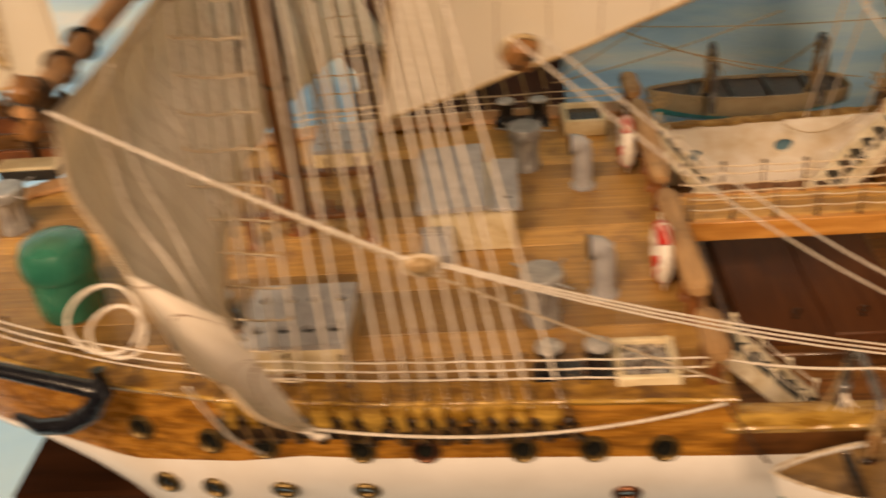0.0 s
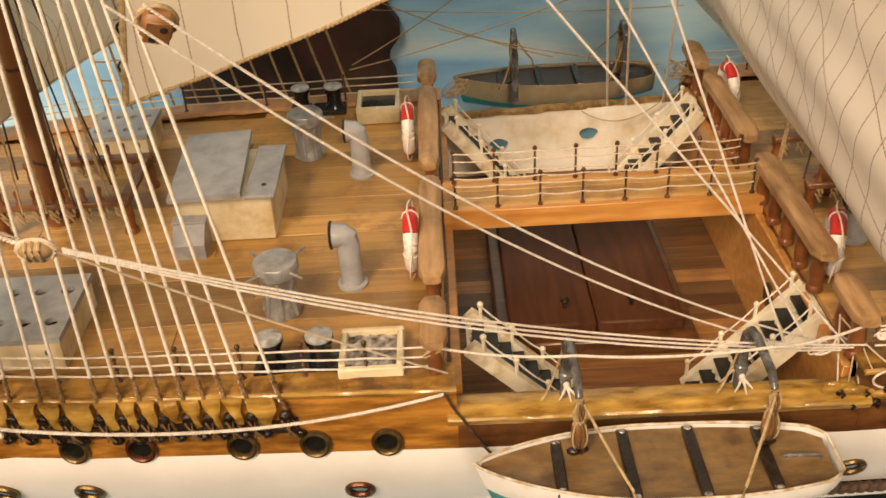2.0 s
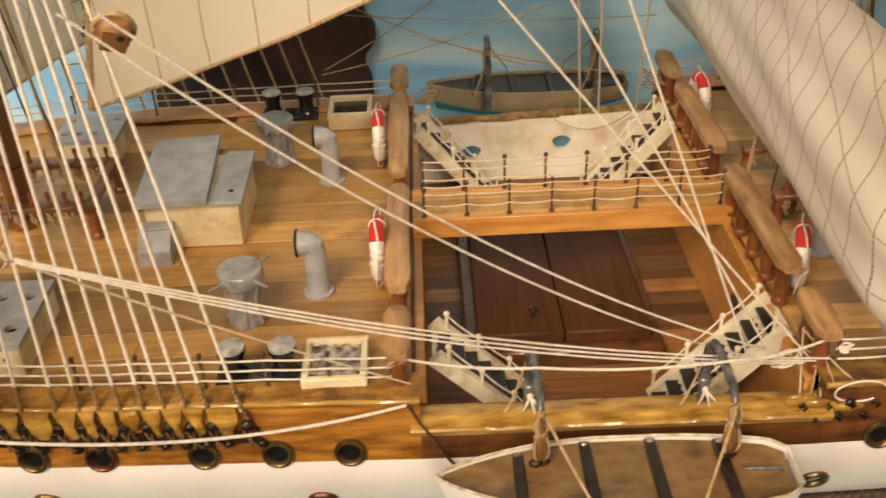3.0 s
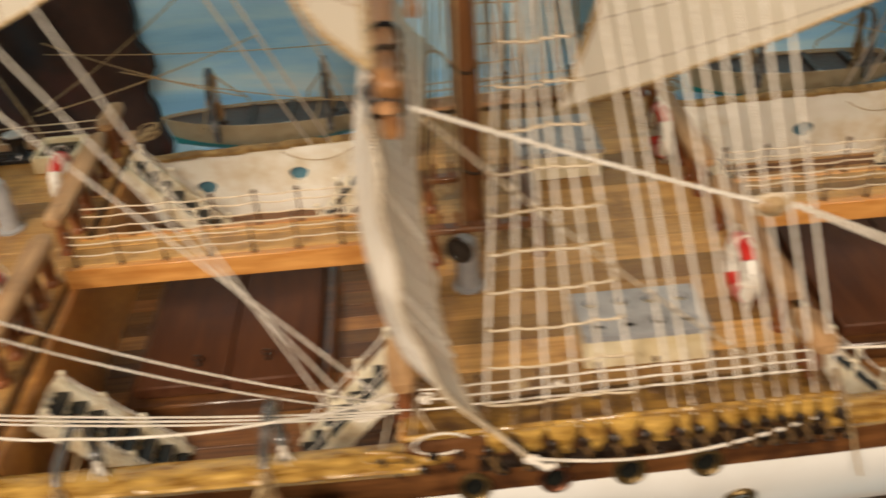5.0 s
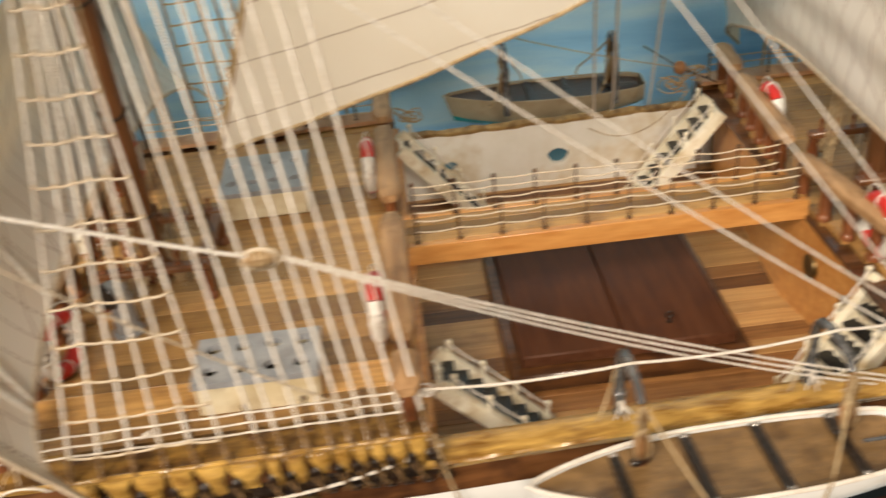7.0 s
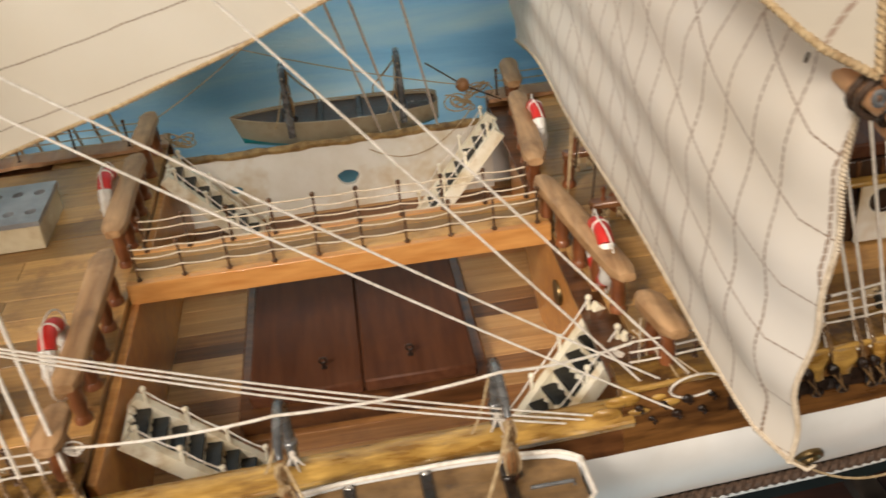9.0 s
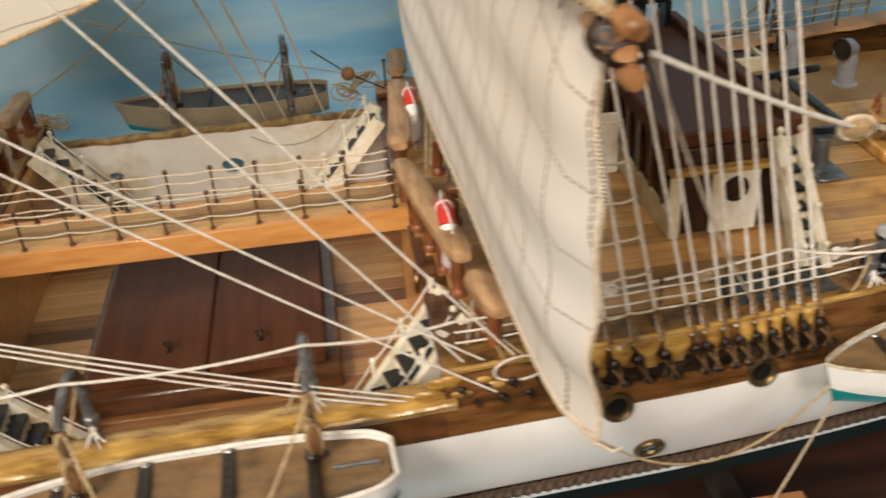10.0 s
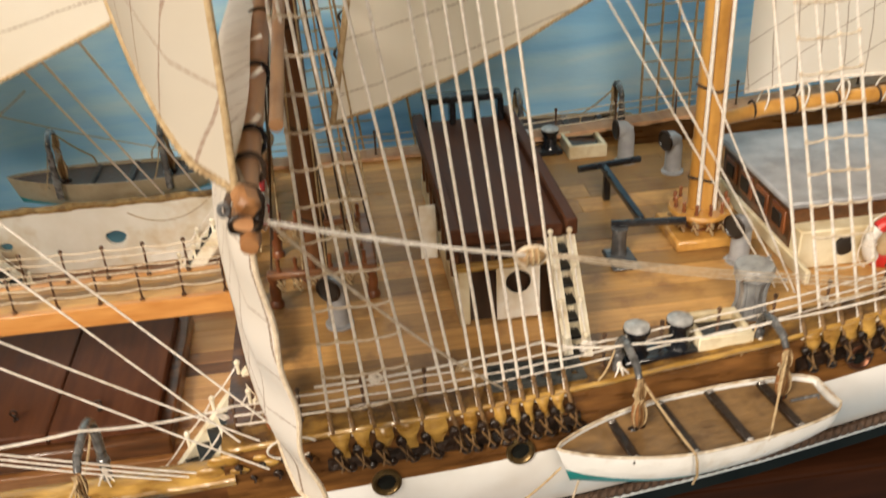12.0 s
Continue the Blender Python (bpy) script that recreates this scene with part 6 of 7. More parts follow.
stay_sail((0.4515, 0.0670), (0.7100, 0.1720), (0.520, 0.430), 0.0, "cream stay sail with stitched panels before the second mast")
stay_sail((0.8325, 0.0610), (1.0900, 0.1500), (0.960, 0.420), 0.0, "cream stay sail with long seams before the third mast", 0.010, 1)
stay_sail((0.1500, 0.0960), (0.3060, 0.1030), (0.300, 0.340), 0.0, "cream stay sail with stitched panels before the fore mast")
stay_sail((1.1640, 0.0860), (1.3200, 0.1540), (1.235, 0.420), 0.0, "cream stay sail with seams before the after mast", 0.010, 1)
gs = thing("gaff_sail", "off-white quilted gaff sail over the cabin", "sail")
gob = part("cloth", Shape().grid(lambda u, v: (1.388 + 0.24 * u, 0.040 - 0.012 * math.sin(math.pi * u) * math.sin(math.pi * v), 0.0660 + 0.30 * v + 0.004 * math.sin(6 * u)), 24, 20), QUILT, gs, "off-white quilted canvas")
guv = gob.data.uv_layers.new(name="UVMap")
for lp in gob.data.loops:
    c = gob.data.vertices[lp.vertex_index].co
    guv.data[lp.index].uv = (c.x, c.z)
part("bolt_rope", Shape().twist([(1.388 + 0.24 * u, 0.0395, 0.0660 + 0.004 * math.sin(6 * u)) for u in np.linspace(0, 1, 30)], 0.0009, 0.0032, 2), ROPE, gs, "cream bolt rope along the foot")
for k in range(10):
    gx = 1.398 + 0.023 * k
    part("lacing", Shape().tube([(gx + 0.002 * math.sin(a), 0.037 + 0.0055 * math.cos(a), 0.0605 + (gx - 1.4) * 0.02 + 0.0075 * math.sin(a)) for a in np.linspace(0, 2 * math.pi, 15)[:-1]], 0.0006, 5, True), ROPE, gs, "cord lacing round the boom")
bm_ = thing("boom", "yellow varnished boom with dark cord bands", "boom")
part("spar", Shape().tube([(1.366, 0.034, 0.0530), (1.40, 0.036, 0.0575), (1.62, 0.04, 0.0620)], [0.0036, 0.0046, 0.0046], 14), YELLOWMAST, bm_, "yellow varnished spar")
for i in range(9):
    x = 1.392 + i * 0.024
    part("band", Shape().tube([(x, 0.036 + 0.0048 * math.cos(a), 0.0575 + (x - 1.4) * 0.0205 + 0.0048 * math.sin(a)) for a in np.linspace(0, 2 * math.pi, 15)[:-1]], 0.0007, 5, True), DARKROPE, bm_, "dark cord band")

# ---- shrouds, ratlines and backstays ----


def rig(name_label, bottoms, slopes, nets, side=-1, group="shrouds"):
    """bottoms: x of each cord at the side; slopes: lean along x per metre of height; nets: index ranges that carry ratlines."""
    t = thing("shroud_rigging", name_label, "rigging", group=group)
    lines = []
    for i, x in enumerate(bottoms):
        k = ramp(slopes, x)
        b = edge(x, 0.0024, 0.0, side)
        c = ramp(MIDDLE, x)
        top = (x + k * 0.44, c + (b[1] - c) * 0.14, 0.44)
        lines.append((b, top))
        low = edge(x + 0.0030, 0.0064, -0.0125, side)
        if side < 0:
            cord = part("shroud", Shape().twist([b, top], 0.00072, 0.0032, 3), ROPE, t, "cream laid cord")
            w = math.sin(12.9 * i + 40 * bottoms[0])
            part("lanyard", Shape().twist([edge(x + 0.0048 + 0.0006 * w, 0.0064, -0.0130), edge(x + 0.0006, 0.0032, 0.0024), (b[0] + k * 0.011, b[1] + 0.0030, b[2] + 0.012)], 0.0010, 0.0040), LANYARD, cord, "dark brown end of the cord")
            eye = Shape().ball((0, 0, 0), 0.0025 * (1 + 0.16 * w), 10, (0.92, 0.7, 1.05)).tube([(0.0016 * math.cos(a), -0.0013, 0.0016 * math.sin(a)) for a in np.linspace(0, 2 * math.pi, 11)[:-1]], 0.0006, 5, True)
            eye.move(pose(*edge(x + 0.0010 + 0.0007 * w, 0.0054, -0.0046 - 0.0007 * w), -8, 14 * w, 0))
            part("deadeye", eye, TAR, t, "dark tarred deadeye")
            leg = Shape().tube([edge(x + 0.0012, 0.0056, -0.0058), edge(x + 0.0034 + 0.0008 * w, 0.0072, -0.0100), edge(x + 0.0060, 0.0066, -0.0146)], [0.0012, 0.0017, 0.0013], 7, False, 0.7)
            leg.tube([edge(x + 0.0022, 0.0068, -0.0062), edge(x + 0.0026, 0.0076, -0.0104), edge(x + 0.0034, 0.0064, -0.0140)], 0.0006, 5)
            leg.ball(edge(x + 0.0058 + 0.0006 * w, 0.0064, -0.0140 + 0.0008 * w), 0.0021, 8, (1.2, 0.8, 0.9))
            part("knot", leg, TAR, t, "dark tarred knot")
            lace = Shape()
            for a, b in ((0.0002, 0.0056), (0.0030, 0.0024)):
                lace.tube([edge(x + a, 0.0074, -0.0054), edge(x + 0.5 * (a + b) + 0.0004, 0.0094, -0.0094), edge(x + b, 0.0084, -0.0132)], 0.00045, 5)
            part("lacing", lace, LANYARD, t, "brown cord laced between the deadeyes")
        else:
            part("shroud", Shape().tube([b, top], 0.0008, 6), OLDROPE, t)
    if side < 0:
        part("backing", strip(bottoms[0] - 0.003, bottoms[-1] + 0.006, [(0.0030, -0.0082), (0.0050, -0.0090), (0.0062, -0.0136), (0.0052, -0.0146), (0.0020, -0.0120)], -1, True, False, 0.00045), TAR, t, "dark glossy strip behind the deadeyes")
        for x, x2 in zip(bottoms, bottoms[1:]):
            gap = x2 - x
            if gap < 0.006:
                continue
            xm = 0.5 * (x + x2) - 0.001
            def pad(u, v, xm=xm, gap=gap):
                w = (u - 0.5) * (gap - 0.0012) * (1 - 0.55 * v + 0.14 * math.sin(7 * v + 900 * xm))
                return edge(xm + w + 0.0012 * v, 0.0034 + 0.0026 * math.sin(math.pi * min(1, 0.15 + u * 0.7)) * math.sin(math.pi * (0.2 + 0.75 * v)) + 0.0018 * v, 0.0030 - (0.0115 + 0.0025 * math.sin(1700 * xm)) * v)
            part("pad", Shape().grid(pad, 6, 8, (0, 0.003, 0)), GOLD, t, "glossy golden varnish pad")
    for a, b in nets:
        z = 0.012
        while z < 0.36:
            row = []
            for i in range(a, b + 1):
                p, q = lines[i]
                u = (z + 0.0006 * math.sin(11 * i + 60 * z) - p[2]) / (q[2] - p[2])
                row.append(tuple(p[k] + (q[k] - p[k]) * u for k in range(3)))
            path = []
            for p, q in zip(row, row[1:]):
                path += sag(p, q, 0.0006, 4)[:-1]
            path.append(row[-1])
            path = [(p[0], p[1] - 0.0008 * (1 if side < 0 else -1), p[2]) for p in path]
            s = Shape().tube(path, 0.00052, 5)
            if side < 0:
                for p in row:
                    s.ball((p[0], p[1] - 0.0003, p[2]), 0.0010, 6)
            part("ratline", s, MIDROPE if side < 0 else OLDROPE, t, "thin cord rung with knots")
            z += 0.0135
    return t


rig("cream shrouds and ratlines of the fore mast with tarred deadeyes", [0.386, 0.3955, 0.405, 0.4145, 0.424, 0.4365, 0.4455, 0.459, 0.4680, 0.4755, 0.4835, 0.4925, 0.5005, 0.5085, 0.5170, 0.5300], [(0.38, 0.04), (0.43, -0.05), (0.4946, -0.15), (0.5287, -0.243)], [(0, 4)])
rig("cream shrouds and ratlines of the second mast with tarred deadeyes", [0.782, 0.793, 0.805, 0.8165, 0.8275, 0.839, 0.852, 0.859, 0.868, 0.877, 0.884, 0.8905, 0.897, 0.9045, 0.912], [(0.782, 0.10), (0.793, 0.064), (0.806, 0.0), (0.817, -0.057), (0.839, -0.147), (0.859, -0.165), (0.884, -0.175), (0.912, -0.155)], [(0, 5)])
rig("cream shrouds and ratlines of the third mast with tarred deadeyes", [1.150, 1.1585, 1.167, 1.1765, 1.187, 1.199, 1.204, 1.211, 1.2165, 1.2235, 1.2295, 1.2355, 1.242, 1.2485], [(1.15, -0.03), (1.167, -0.09), (1.187, -0.15), (1.20, -0.16), (1.206, -0.13), (1.211, -0.09), (1.25, -0.075)], [(0, 4)])
rig("cream shrouds of the after mast with tarred deadeyes", [1.3560, 1.3650, 1.3740, 1.3830, 1.3920, 1.4060, 1.4150, 1.4260, 1.4360], [(1.35, -0.10), (1.40, -0.10), (1.44, -0.12)], [(1, 4)])
rig("tan shrouds of the fore mast on the far side", [0.392, 0.405, 0.418, 0.431, 0.446, 0.460, 0.474, 0.488, 0.502, 0.516, 0.529, 0.542], [(0.38, 0.04), (0.43, -0.05), (0.53, -0.2)], [(0, 3)], 1)
rig("tan shrouds of the second mast on the far side", [0.792, 0.803, 0.814, 0.825, 0.836, 0.848, 0.860, 0.872, 0.884], [(0.79, 0.02), (0.84, -0.068), (0.91, -0.13)], [(0, 4)], 1)
rig("tan shrouds of the third mast on the far side", [1.150, 1.161, 1.172, 1.183, 1.194, 1.206, 1.218, 1.230], [(1.14, -0.06), (1.25, -0.16)], [(0, 4)], 1)
rig("tan shrouds of the after mast on the far side", [1.370, 1.381, 1.392, 1.403, 1.414], [(1.35, -0.08), (1.44, -0.12)], [(0, 4)], 1)

TANGLES = [(0.7400, 0.0080, 0.0080), (0.7620, 0.0120, 0.0040), (0.7960, 0.0140, 0.0042), (0.8100, 0.0125, 0.0030), (0.9120, 0.0150, 0.0050), (0.5900, 0.0140, 0.0050), (1.1080, 0.0120, 0.0035), (1.1700, 0.0190, 0.0045), (1.2060, 0.0180, 0.0045), (1.2600, 0.0180, 0.0055), (1.3700, 0.0200, 0.0050)]

# ---- running ropes ----


def rope(pts, label, r=0.0010, mat=None, twist=True):
    s = Shape().twist(pts, r, 0.0034, 3) if twist else Shape().tube(pts, r * 0.9, 6)
    return single("rope", s, mat or ROPE, label, "rope", group="running ropes")


def block(at, label, r=0.0041):
    t = thing("pulley_block", label, "pulley", group="pulley blocks")
    part("shell", Shape().ball(at, r, 14, (1.25, 0.75, 0.75)), PALEBLOCK, t, "pale wooden shell")
    for k in range(3):
        part("seizing", Shape().tube([(at[0] + (k - 1) * r * 0.45, at[1] + r * 0.78 * math.cos(a), at[2] + r * 0.78 * math.sin(a)) for a in np.linspace(0, 2 * math.pi, 15)[:-1]], 0.00045, 5, True), OLDROPE, t, "tan cord seizing")
    part("strop", Shape().tube([(at[0] + r * 1.25 * math.cos(a), at[1] - 0.0002, at[2] + r * 0.8 * math.sin(a)) for a in np.linspace(0, 2 * math.pi, 21)[:-1]], 0.0009, 6, True), MIDROPE, t, "beige cord strop")
    return t


BRACES = [((0.3830, -0.1930, 0.1660), (0.4850, -0.1900, 0.1090), (0.7520, -0.1300, 0.0080), (0.595, -0.131, 0.006)), ((0.7600, -0.1760, 0.1480), (0.8690, -0.1550, 0.0975), (1.0930, -0.1270, -0.0080), (0.888, -0.127, 0.010)), ((1.1390, -0.2120, 0.1440), (1.2240, -0.1620, 0.0965), (1.4500, -0.0960, 0.0200), (1.222, -0.120, 0.010))]
for a, b, c, E in BRACES:
    block(b, "pale wooden pulley block on the brace ropes")
    a = (a[0] + 0.006, a[1] + 0.002, a[2] - 0.001)
    rope(sag(a, b, 0.001), "cream brace rope from the yard end", 0.00072)
    rope(sag(a, E, 0.004), "thin tan brace rope", 0.00045, MIDROPE)
    slack = 0.009 if c[0] < 1 else 0.004
    for k in range(3):
        d = (c[0] - 0.005 * k + 0.004, c[1] - 0.0006 * k, c[2] - 0.0004 * k)
        rope(sag((b[0] + 0.007, b[1], b[2] - 0.0006 * k), d, slack + 0.0007 * k), "cream rope led along the side", 0.00042 if c[0] < 1.2 else 0.00032, ROPE if c[0] < 1.2 else MIDROPE)

for x0, tail in (((0.4348, -0.1660, 0.0224), (0.5930, -0.1385, 0.0020)), ((0.7991, -0.1522, -0.0001), (0.9160, -0.1375, -0.0020)), ((1.1491, -0.1751, 0.0046), (1.2380, -0.1520, -0.0070))):
    rope(sag(x0, tail, 0.021 if tail[0] > 1 else 0.010, 16), "thin pale cord hanging slack from the sail's clew", 0.0007 if tail[0] < 1 else 0.0005, ROPE if tail[0] < 1 else OLDROPE, tail[0] < 1)


def square_block(at, label):
    t = thing("square_block", label, "pulley", at=at, turn=18, group="pulley blocks")
    m = pose(0, 0, 0, 28, 18, 0)
    part("shell", Shape().box(-0.0046, 0.0046, -0.0032, 0.0032, -0.0050, 0.0050, 0.0016).move(m), BLOCKWOOD, t, "pale wooden shell")
    part("cheek", Shape().box(-0.0038, 0.0038, -0.0042, -0.0033, -0.0042, 0.0042, 0.0004).move(m), BLOCKWOOD, t, "raised wooden cheek")
    for x, z in ((0.0014, 0.0020), (-0.0012, -0.0022)):
        part("hole", Shape().lathe([(0.0011, -0.0045), (0.0012, -0.0042), (0.0012, -0.0040)], 12, (x, 0, z), "y").move(m), DARK, t, "dark hole")
    part("strop", Shape().tube([(0.0056 * math.cos(a), 0.0012, 0.0060 * math.sin(a)) for a in np.linspace(0, 2 * math.pi, 19)[:-1]], 0.0009, 6, True).move(m), OLDROPE, t, "tan cord strop")
    return t


square_block((0.5175, -0.1435, 0.1545), "square wooden block with a hole, hung on tan cord")
SHEETS = [((0.5150, -0.1750, 0.1710), (0.7120, -0.1190, 0.0140)), ((0.5230, -0.1700, 0.1690), (0.7240, -0.1180, 0.0150)),
          ((0.9000, -0.1450, 0.1860), (1.0926, -0.1270, 0.0270)), ((0.8950, -0.1380, 0.1720), (1.0790, -0.1330, 0.0290))]
for a, b in SHEETS:
    a, b = Vector(a), Vector(b)
    b = b + (b - a) * ((b.z + 0.006) / (a.z - b.z))
    rope(sag(tuple(a), tuple(b), 0.015 if a.x < 0.8 else 0.003, 20), "cream sheet led down to the deck edge", 0.00045)
STAYS = [((0.6311, -0.1250, 0.1505), (0.7100, -0.1250, 0.0543)), ((0.6529, -0.1250, 0.1493), (0.7093, -0.1250, 0.0519)), ((0.6704, -0.1250, 0.1484), (0.7066, -0.1250, 0.0569)),
         ((1.0098, -0.1250, 0.1386), (1.0954, -0.1250, 0.0276)), ((1.0248, -0.1250, 0.1417), (1.1111, -0.1250, 0.0309)),
         ((1.2781, -0.0600, 0.1508), (1.3590, -0.0600, 0.0180)), ((1.2860, -0.0620, 0.1500), (1.3640, -0.0640, 0.0180)), ((1.3060, -0.0620, 0.1500), (1.3680, -0.0660, 0.0180))]
for a, b in STAYS:
    a, b = Vector(a), Vector(b)
    b = b + (b - a) * ((b.z - 0.004) / (a.z - b.z))
    rope([tuple(b), tuple(b + (a - b) * 3.0)], "cream stay led up from the deck edge", 0.00046)
for dx in (0.0, -0.336):
    for k, x in enumerate((1.0385, 1.0502, 1.0737)):
        b = Vector((x + dx, 0.1515 if dx == 0 else 0.1370, -0.0110))
        rope([tuple(b), tuple(b + Vector((-0.018, -0.0835, 0.098)) * 3.5)], "cream backstay from the far bulwark rail", 0.0008, None, False)


def along(points, label, r=0.00058):
    path = []
    for p, q in zip(points, points[1:]):
        path += sag(p, q, 0.0022, 8)[:-1]
    return rope(path + [points[-1]], label, r)


along([(0.9100, -0.127, 0.0165), (0.9850, -0.1440, 0.0308), (1.0605, -0.1400, 0.0308), (1.1130, -0.1190, 0.0175)], "white cord led over the davit heads")
along([(0.5900, -0.127, 0.0160), (0.6420, -0.1500, 0.0272), (0.7110, -0.1510, 0.0272), (0.7560, -0.1290, 0.0175)], "white cord led over the davit heads")
along([(1.1450, -0.1150, 0.0190), (1.2400, -0.1080, 0.0225), (1.2750, -0.1220, 0.0262), (1.3400, -0.1180, 0.0265), (1.4300, -0.0960, 0.0230)], "white cord led along the after rail")


def tangle(at, label, k=0.0060, turns=5, seed=1, mat=None):
    g = random.Random(seed)
    a = [g.uniform(0, 6.28) for _ in range(6)]
    pts = []
    for i in range(turns * 14 + 1):
        w = 2 * math.pi * i / 14
        r = k * (0.65 + 0.3 * math.sin(0.37 * w + a[0]))
        pts.append((at[0] + r * math.cos(w + a[1]) + 0.25 * k * math.sin(0.21 * w + a[2]), at[1] + 0.35 * k * math.sin(0.83 * w + a[3]), at[2] + 0.62 * r * math.sin(w * 1.07 + a[4]) + 0.2 * k * math.sin(0.3 * w + a[5])))
    return single("cord_tangle", Shape().tube(pts, 0.00042, 5), mat or ROPE, label, "rope", group="cord tangles")


for i, (x, z, k) in enumerate(TANGLES):
    tangle((x, near(x) + 0.0075, z), "tangled ends of pale cord tied at the rail" if i % 2 else "knotted bunch of pale cord at the rail", 0.7 * k, 4 + i % 3, i + 3, OLDROPE if i % 3 == 2 else ROPE)
for i, (x, y, z) in enumerate(((0.607, 0.134, 0.006), (0.746, 0.136, 0.010), (0.921, 0.140, 0.006), (1.098, 0.144, 0.012), (1.088, 0.146, 0.004))):
    tangle((x, y, z), "frayed tan cord bunched at the far rail", 0.0085, 6, 40 + i, OLDROPE)
for dx in (0.0, -0.345):
    rope(sag((1.030 + dx, 0.128, -0.010), (1.094 + dx, 0.134, 0.006), 0.016, 14), "slack grey-tan cord hung inside the far bulwark", 0.0004, OLDROPE, False)
bead = thing("bead", "orange-brown wooden bead on a far cord", "bead", at=(1.0900, 0.1425, 0.0165))
part("ball", Shape().ball((0, 0, 0), 0.0042, 14), BLOCKWOOD, bead)
part("cord", Shape().tube([(-0.020, 0.012, 0.012), (0, 0, 0), (0.022, -0.006, -0.010)], 0.0005, 6), DARKROPE, bead, "dark cord through the bead")
screen = thing("timber_screen", "low brown timber screen at the far side of the fore deck", "screen")
for k in range(4):
    part("board", Shape().box(0.166 + 0.0015 * (k % 2), 0.262, 0.1060, 0.1100, 0.0012 + 0.0112 * k, 0.0118 + 0.0112 * k, 0.0008), BROWN_SIDE if k % 2 else POST, screen, "stained brown board")
for x in (0.184, 0.216, 0.246):
    part("post", Shape().lathe([(0.0026, 0.0), (0.0022, 0.004), (0.0030, 0.020), (0.0020, 0.038), (0.0032, 0.046), (0.0012, 0.050)], 12, (x, 0.1035, 0.0010)), DARKWOOD, screen, "dark turned post")
chest = thing("deck_chest", "low cream chest with a dark front on the fore deck", "chest")
part("body", Shape().box(0.198, 0.234, 0.0860, 0.0985, 0.0, 0.0075, 0.0008), DARK, chest, "dark painted body")
part("lid", Shape().box(0.1965, 0.2355, 0.0850, 0.0995, 0.0075, 0.0100, 0.0008), CREAM, chest, "cream painted lid")
lump_rng = random.Random(5)
for x0 in (0.742, 1.100):
    for k in range(7):
        x = x0 + 0.004 * k
        q = edge(x, 0.0015 + 0.003 * lump_rng.random(), -0.009 + 0.007 * lump_rng.random())
        r = 0.0013 + 0.0011 * lump_rng.random()
        part("varnish_lump", Shape().ball(q, r, 9, (2.4, 0.7, 0.9 + 0.6 * lump_rng.random())), GOLD, hull, "golden lump of hardened varnish")
for pts, mat in (([(0.4020, -0.1850, 0.0610), (0.4040, -0.1660, 0.0200), (0.4050, -0.1400, -0.0150)], ROPE), ([(0.5930, -0.1370, 0.0030), (0.6000, -0.1420, -0.0080), (0.6110, -0.1440, -0.0260)], DARKROPE),
                 ([(0.9140, -0.1370, 0.0030), (0.9170, -0.1430, -0.0120), (0.9230, -0.1440, -0.0330)], OLDROPE)):
    path = sag(pts[0], pts[1], 0.0015, 6)[:-1] + sag(pts[1], pts[2], 0.0010, 6)
    rope(path, "loose cord hanging down the ship's side", 0.0006, mat)
rope(sag((1.2500, -0.1400, -0.0220), (1.2412, -0.1250, -0.0890), 0.0008, 8), "pale cord stretched from the boat's bow to a wooden block", 0.0006, MIDROPE, False)

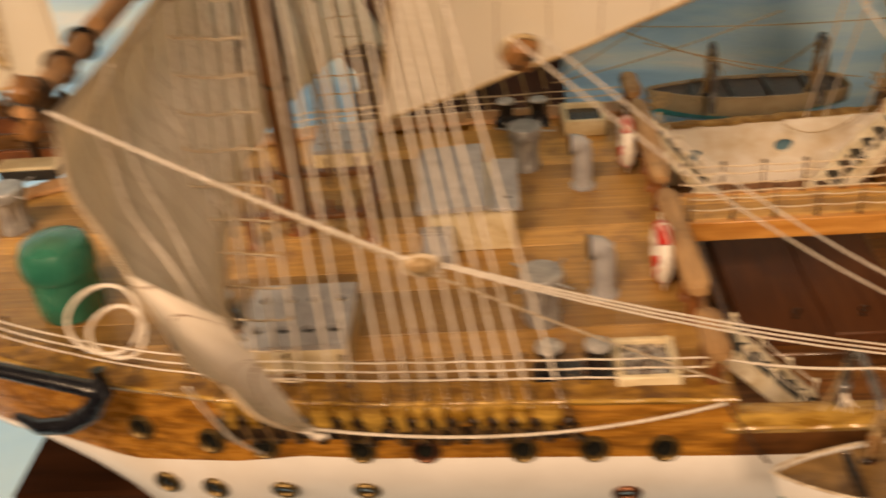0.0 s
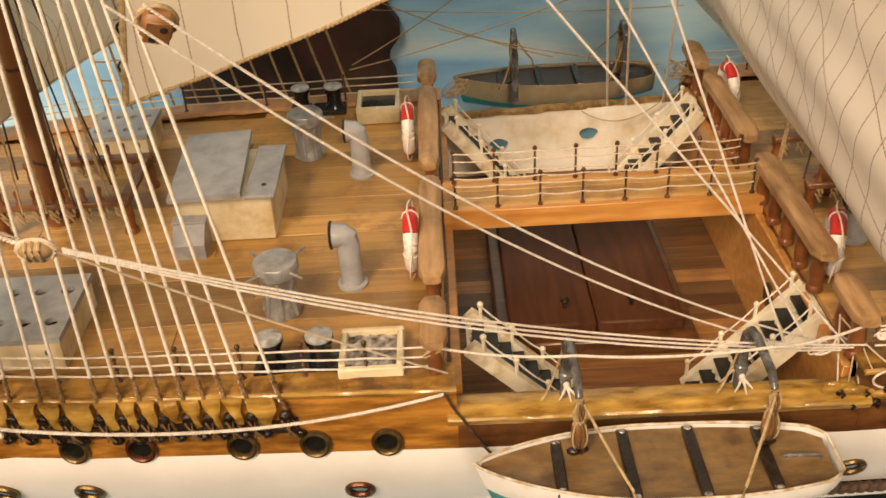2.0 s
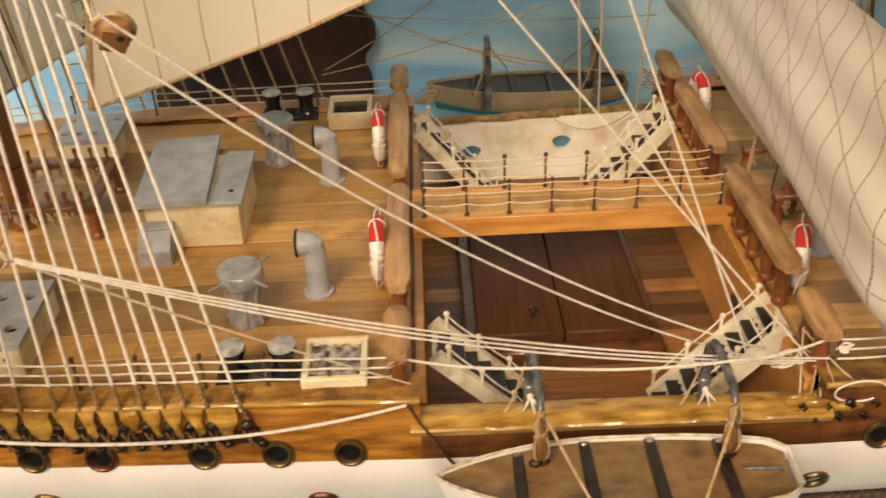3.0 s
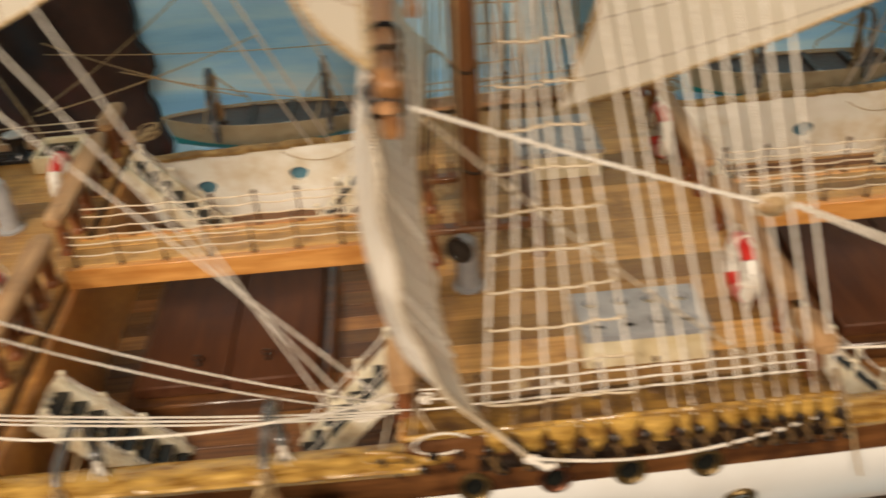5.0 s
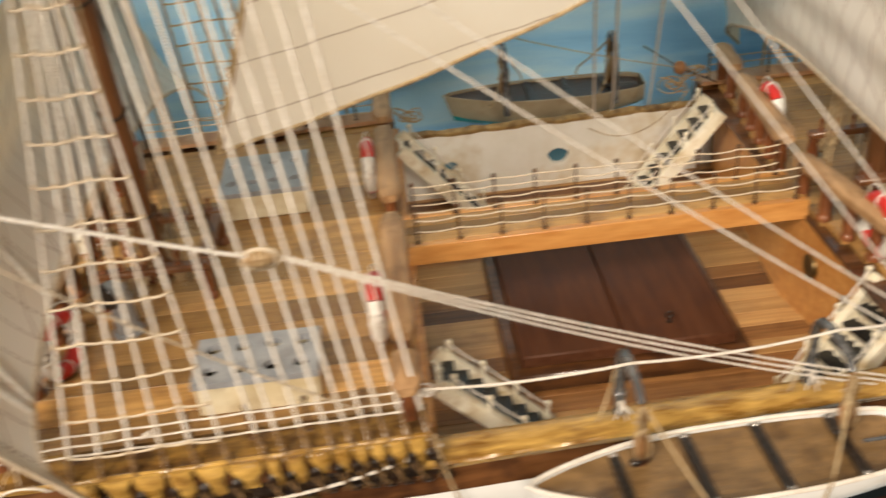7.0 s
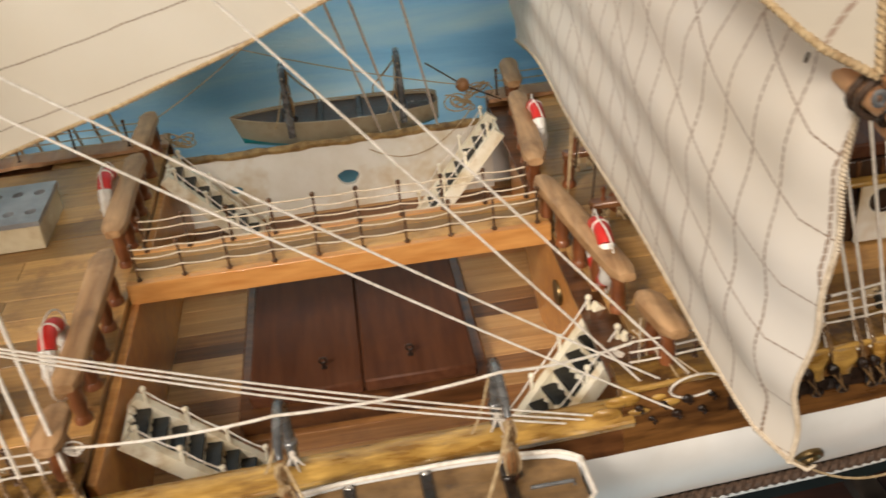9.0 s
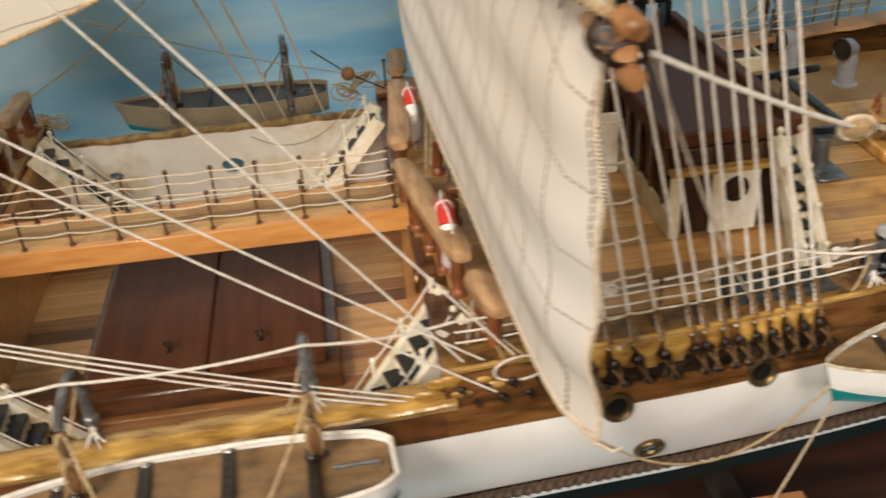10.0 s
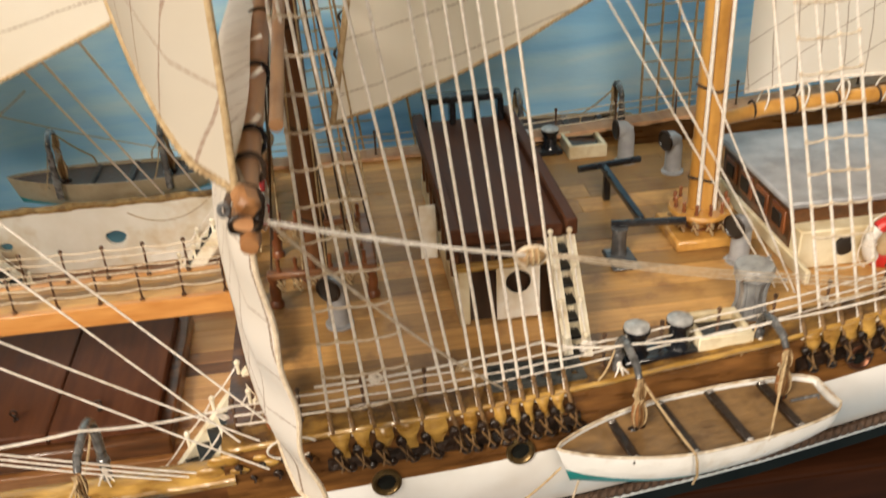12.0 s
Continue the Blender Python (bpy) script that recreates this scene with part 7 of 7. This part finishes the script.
# fans of thin cords made fast at the rail, and dark pins in golden varnish below them
fan_rng = random.Random(23)
for x0 in (0.744, 1.112):
    for k in range(7):
        xa = x0 + 0.0040 * k
        foot = edge(xa, 0.0015, -0.0040 if xa < x0 + 0.01 else 0.0030)
        up = (x0 + 0.010 + 0.006 * math.sin(7 * k), near(xa) + 0.018 + 0.014 * fan_rng.random(), 0.003 + 0.014 * fan_rng.random())
        rope(sag(up, foot, 0.0012, 8), "thin pale cord made fast at the rail", 0.00030 + 0.00012 * fan_rng.random(), OLDROPE if k % 3 == 1 else MIDROPE, False)
    loop_x = x0 + 0.022
    loop = [edge(loop_x + 0.0100 * math.cos(g), 0.0040 + 0.001 * math.sin(g), 0.0000 + 0.0060 * math.sin(g)) for g in np.linspace(0.4, 5.4, 18)]
    rope(loop, "loose loop of white cord at the rail", 0.00048)
    for k in range(7):
        q = edge(x0 + 0.0048 * k + 0.001 * math.sin(3 * k), 0.0046, -0.0050 - 0.0062 * (k % 2))
        pin = Shape().ball((0, 0, 0), 0.0015 + 0.0004 * math.sin(5 * k), 9, (1.2, 0.7, 1.0)).tube([(0, -0.0008, 0.0012), (0.0010, -0.0022, 0.0002), (0.0006, -0.0012, -0.0016)], 0.0006, 5)
        single("rail_pin", pin.move(Matrix.Translation(q)), TAR, "dark tarred pin set in golden varnish at the rail", "pin", group="rail pins")
for p, q, r in (((0.5430, 0.140, 0.021), (0.6810, 0.140, 0.059), 0.00045), ((0.5600, 0.140, 0.065), (0.6680, 0.140, 0.022), 0.00045), ((0.5990, 0.140, 0.044), (0.7340, 0.140, 0.013), 0.00040), ((0.5450, 0.140, 0.024), (0.6420, 0.142, 0.085), 0.00045), ((0.5600, 0.140, 0.058), (0.7460, 0.140, 0.050), 0.00035),
                ((0.9060, 0.140, 0.020), (0.9850, 0.142, 0.070), 0.00040), ((0.9500, 0.142, 0.062), (1.0960, 0.140, 0.016), 0.00035)):
    rope(sag(p, q, 0.003, 10), "thin tan cord stretched along the far rail", r, OLDROPE, False)

# ---- planks, last ----
WELL_PLANKS = (PALE_PLANK, PALE_PLANK, BROWN_PLANK, WALNUT)
lay("deck_fore", "worn oak planks of the fore deck", 0.19, 0.5965, 0.0, (OAK,), 0.0125, 0.17)
lay("deck_mid", "worn oak planks of the midship deck", 0.7545, 0.9105, 0.0, (OAK,), 0.0125, 0.16)
lay("deck_aft", "worn oak planks of the after deck", 1.106, 1.62, 0.0, (OAK,), 0.0125, 0.22)
lay("well_deck_1", "striped oak and walnut planks of the well", 0.6005, 0.7505, FLOOR, (WALNUT, BROWN_PLANK, WALNUT), 0.0095, 0.26, 0.0112)
lay("well_deck_2", "striped oak and walnut planks of the after well", 0.9145, 1.122, FLOOR, WELL_PLANKS, 0.0095, 0.30, 0.0112)
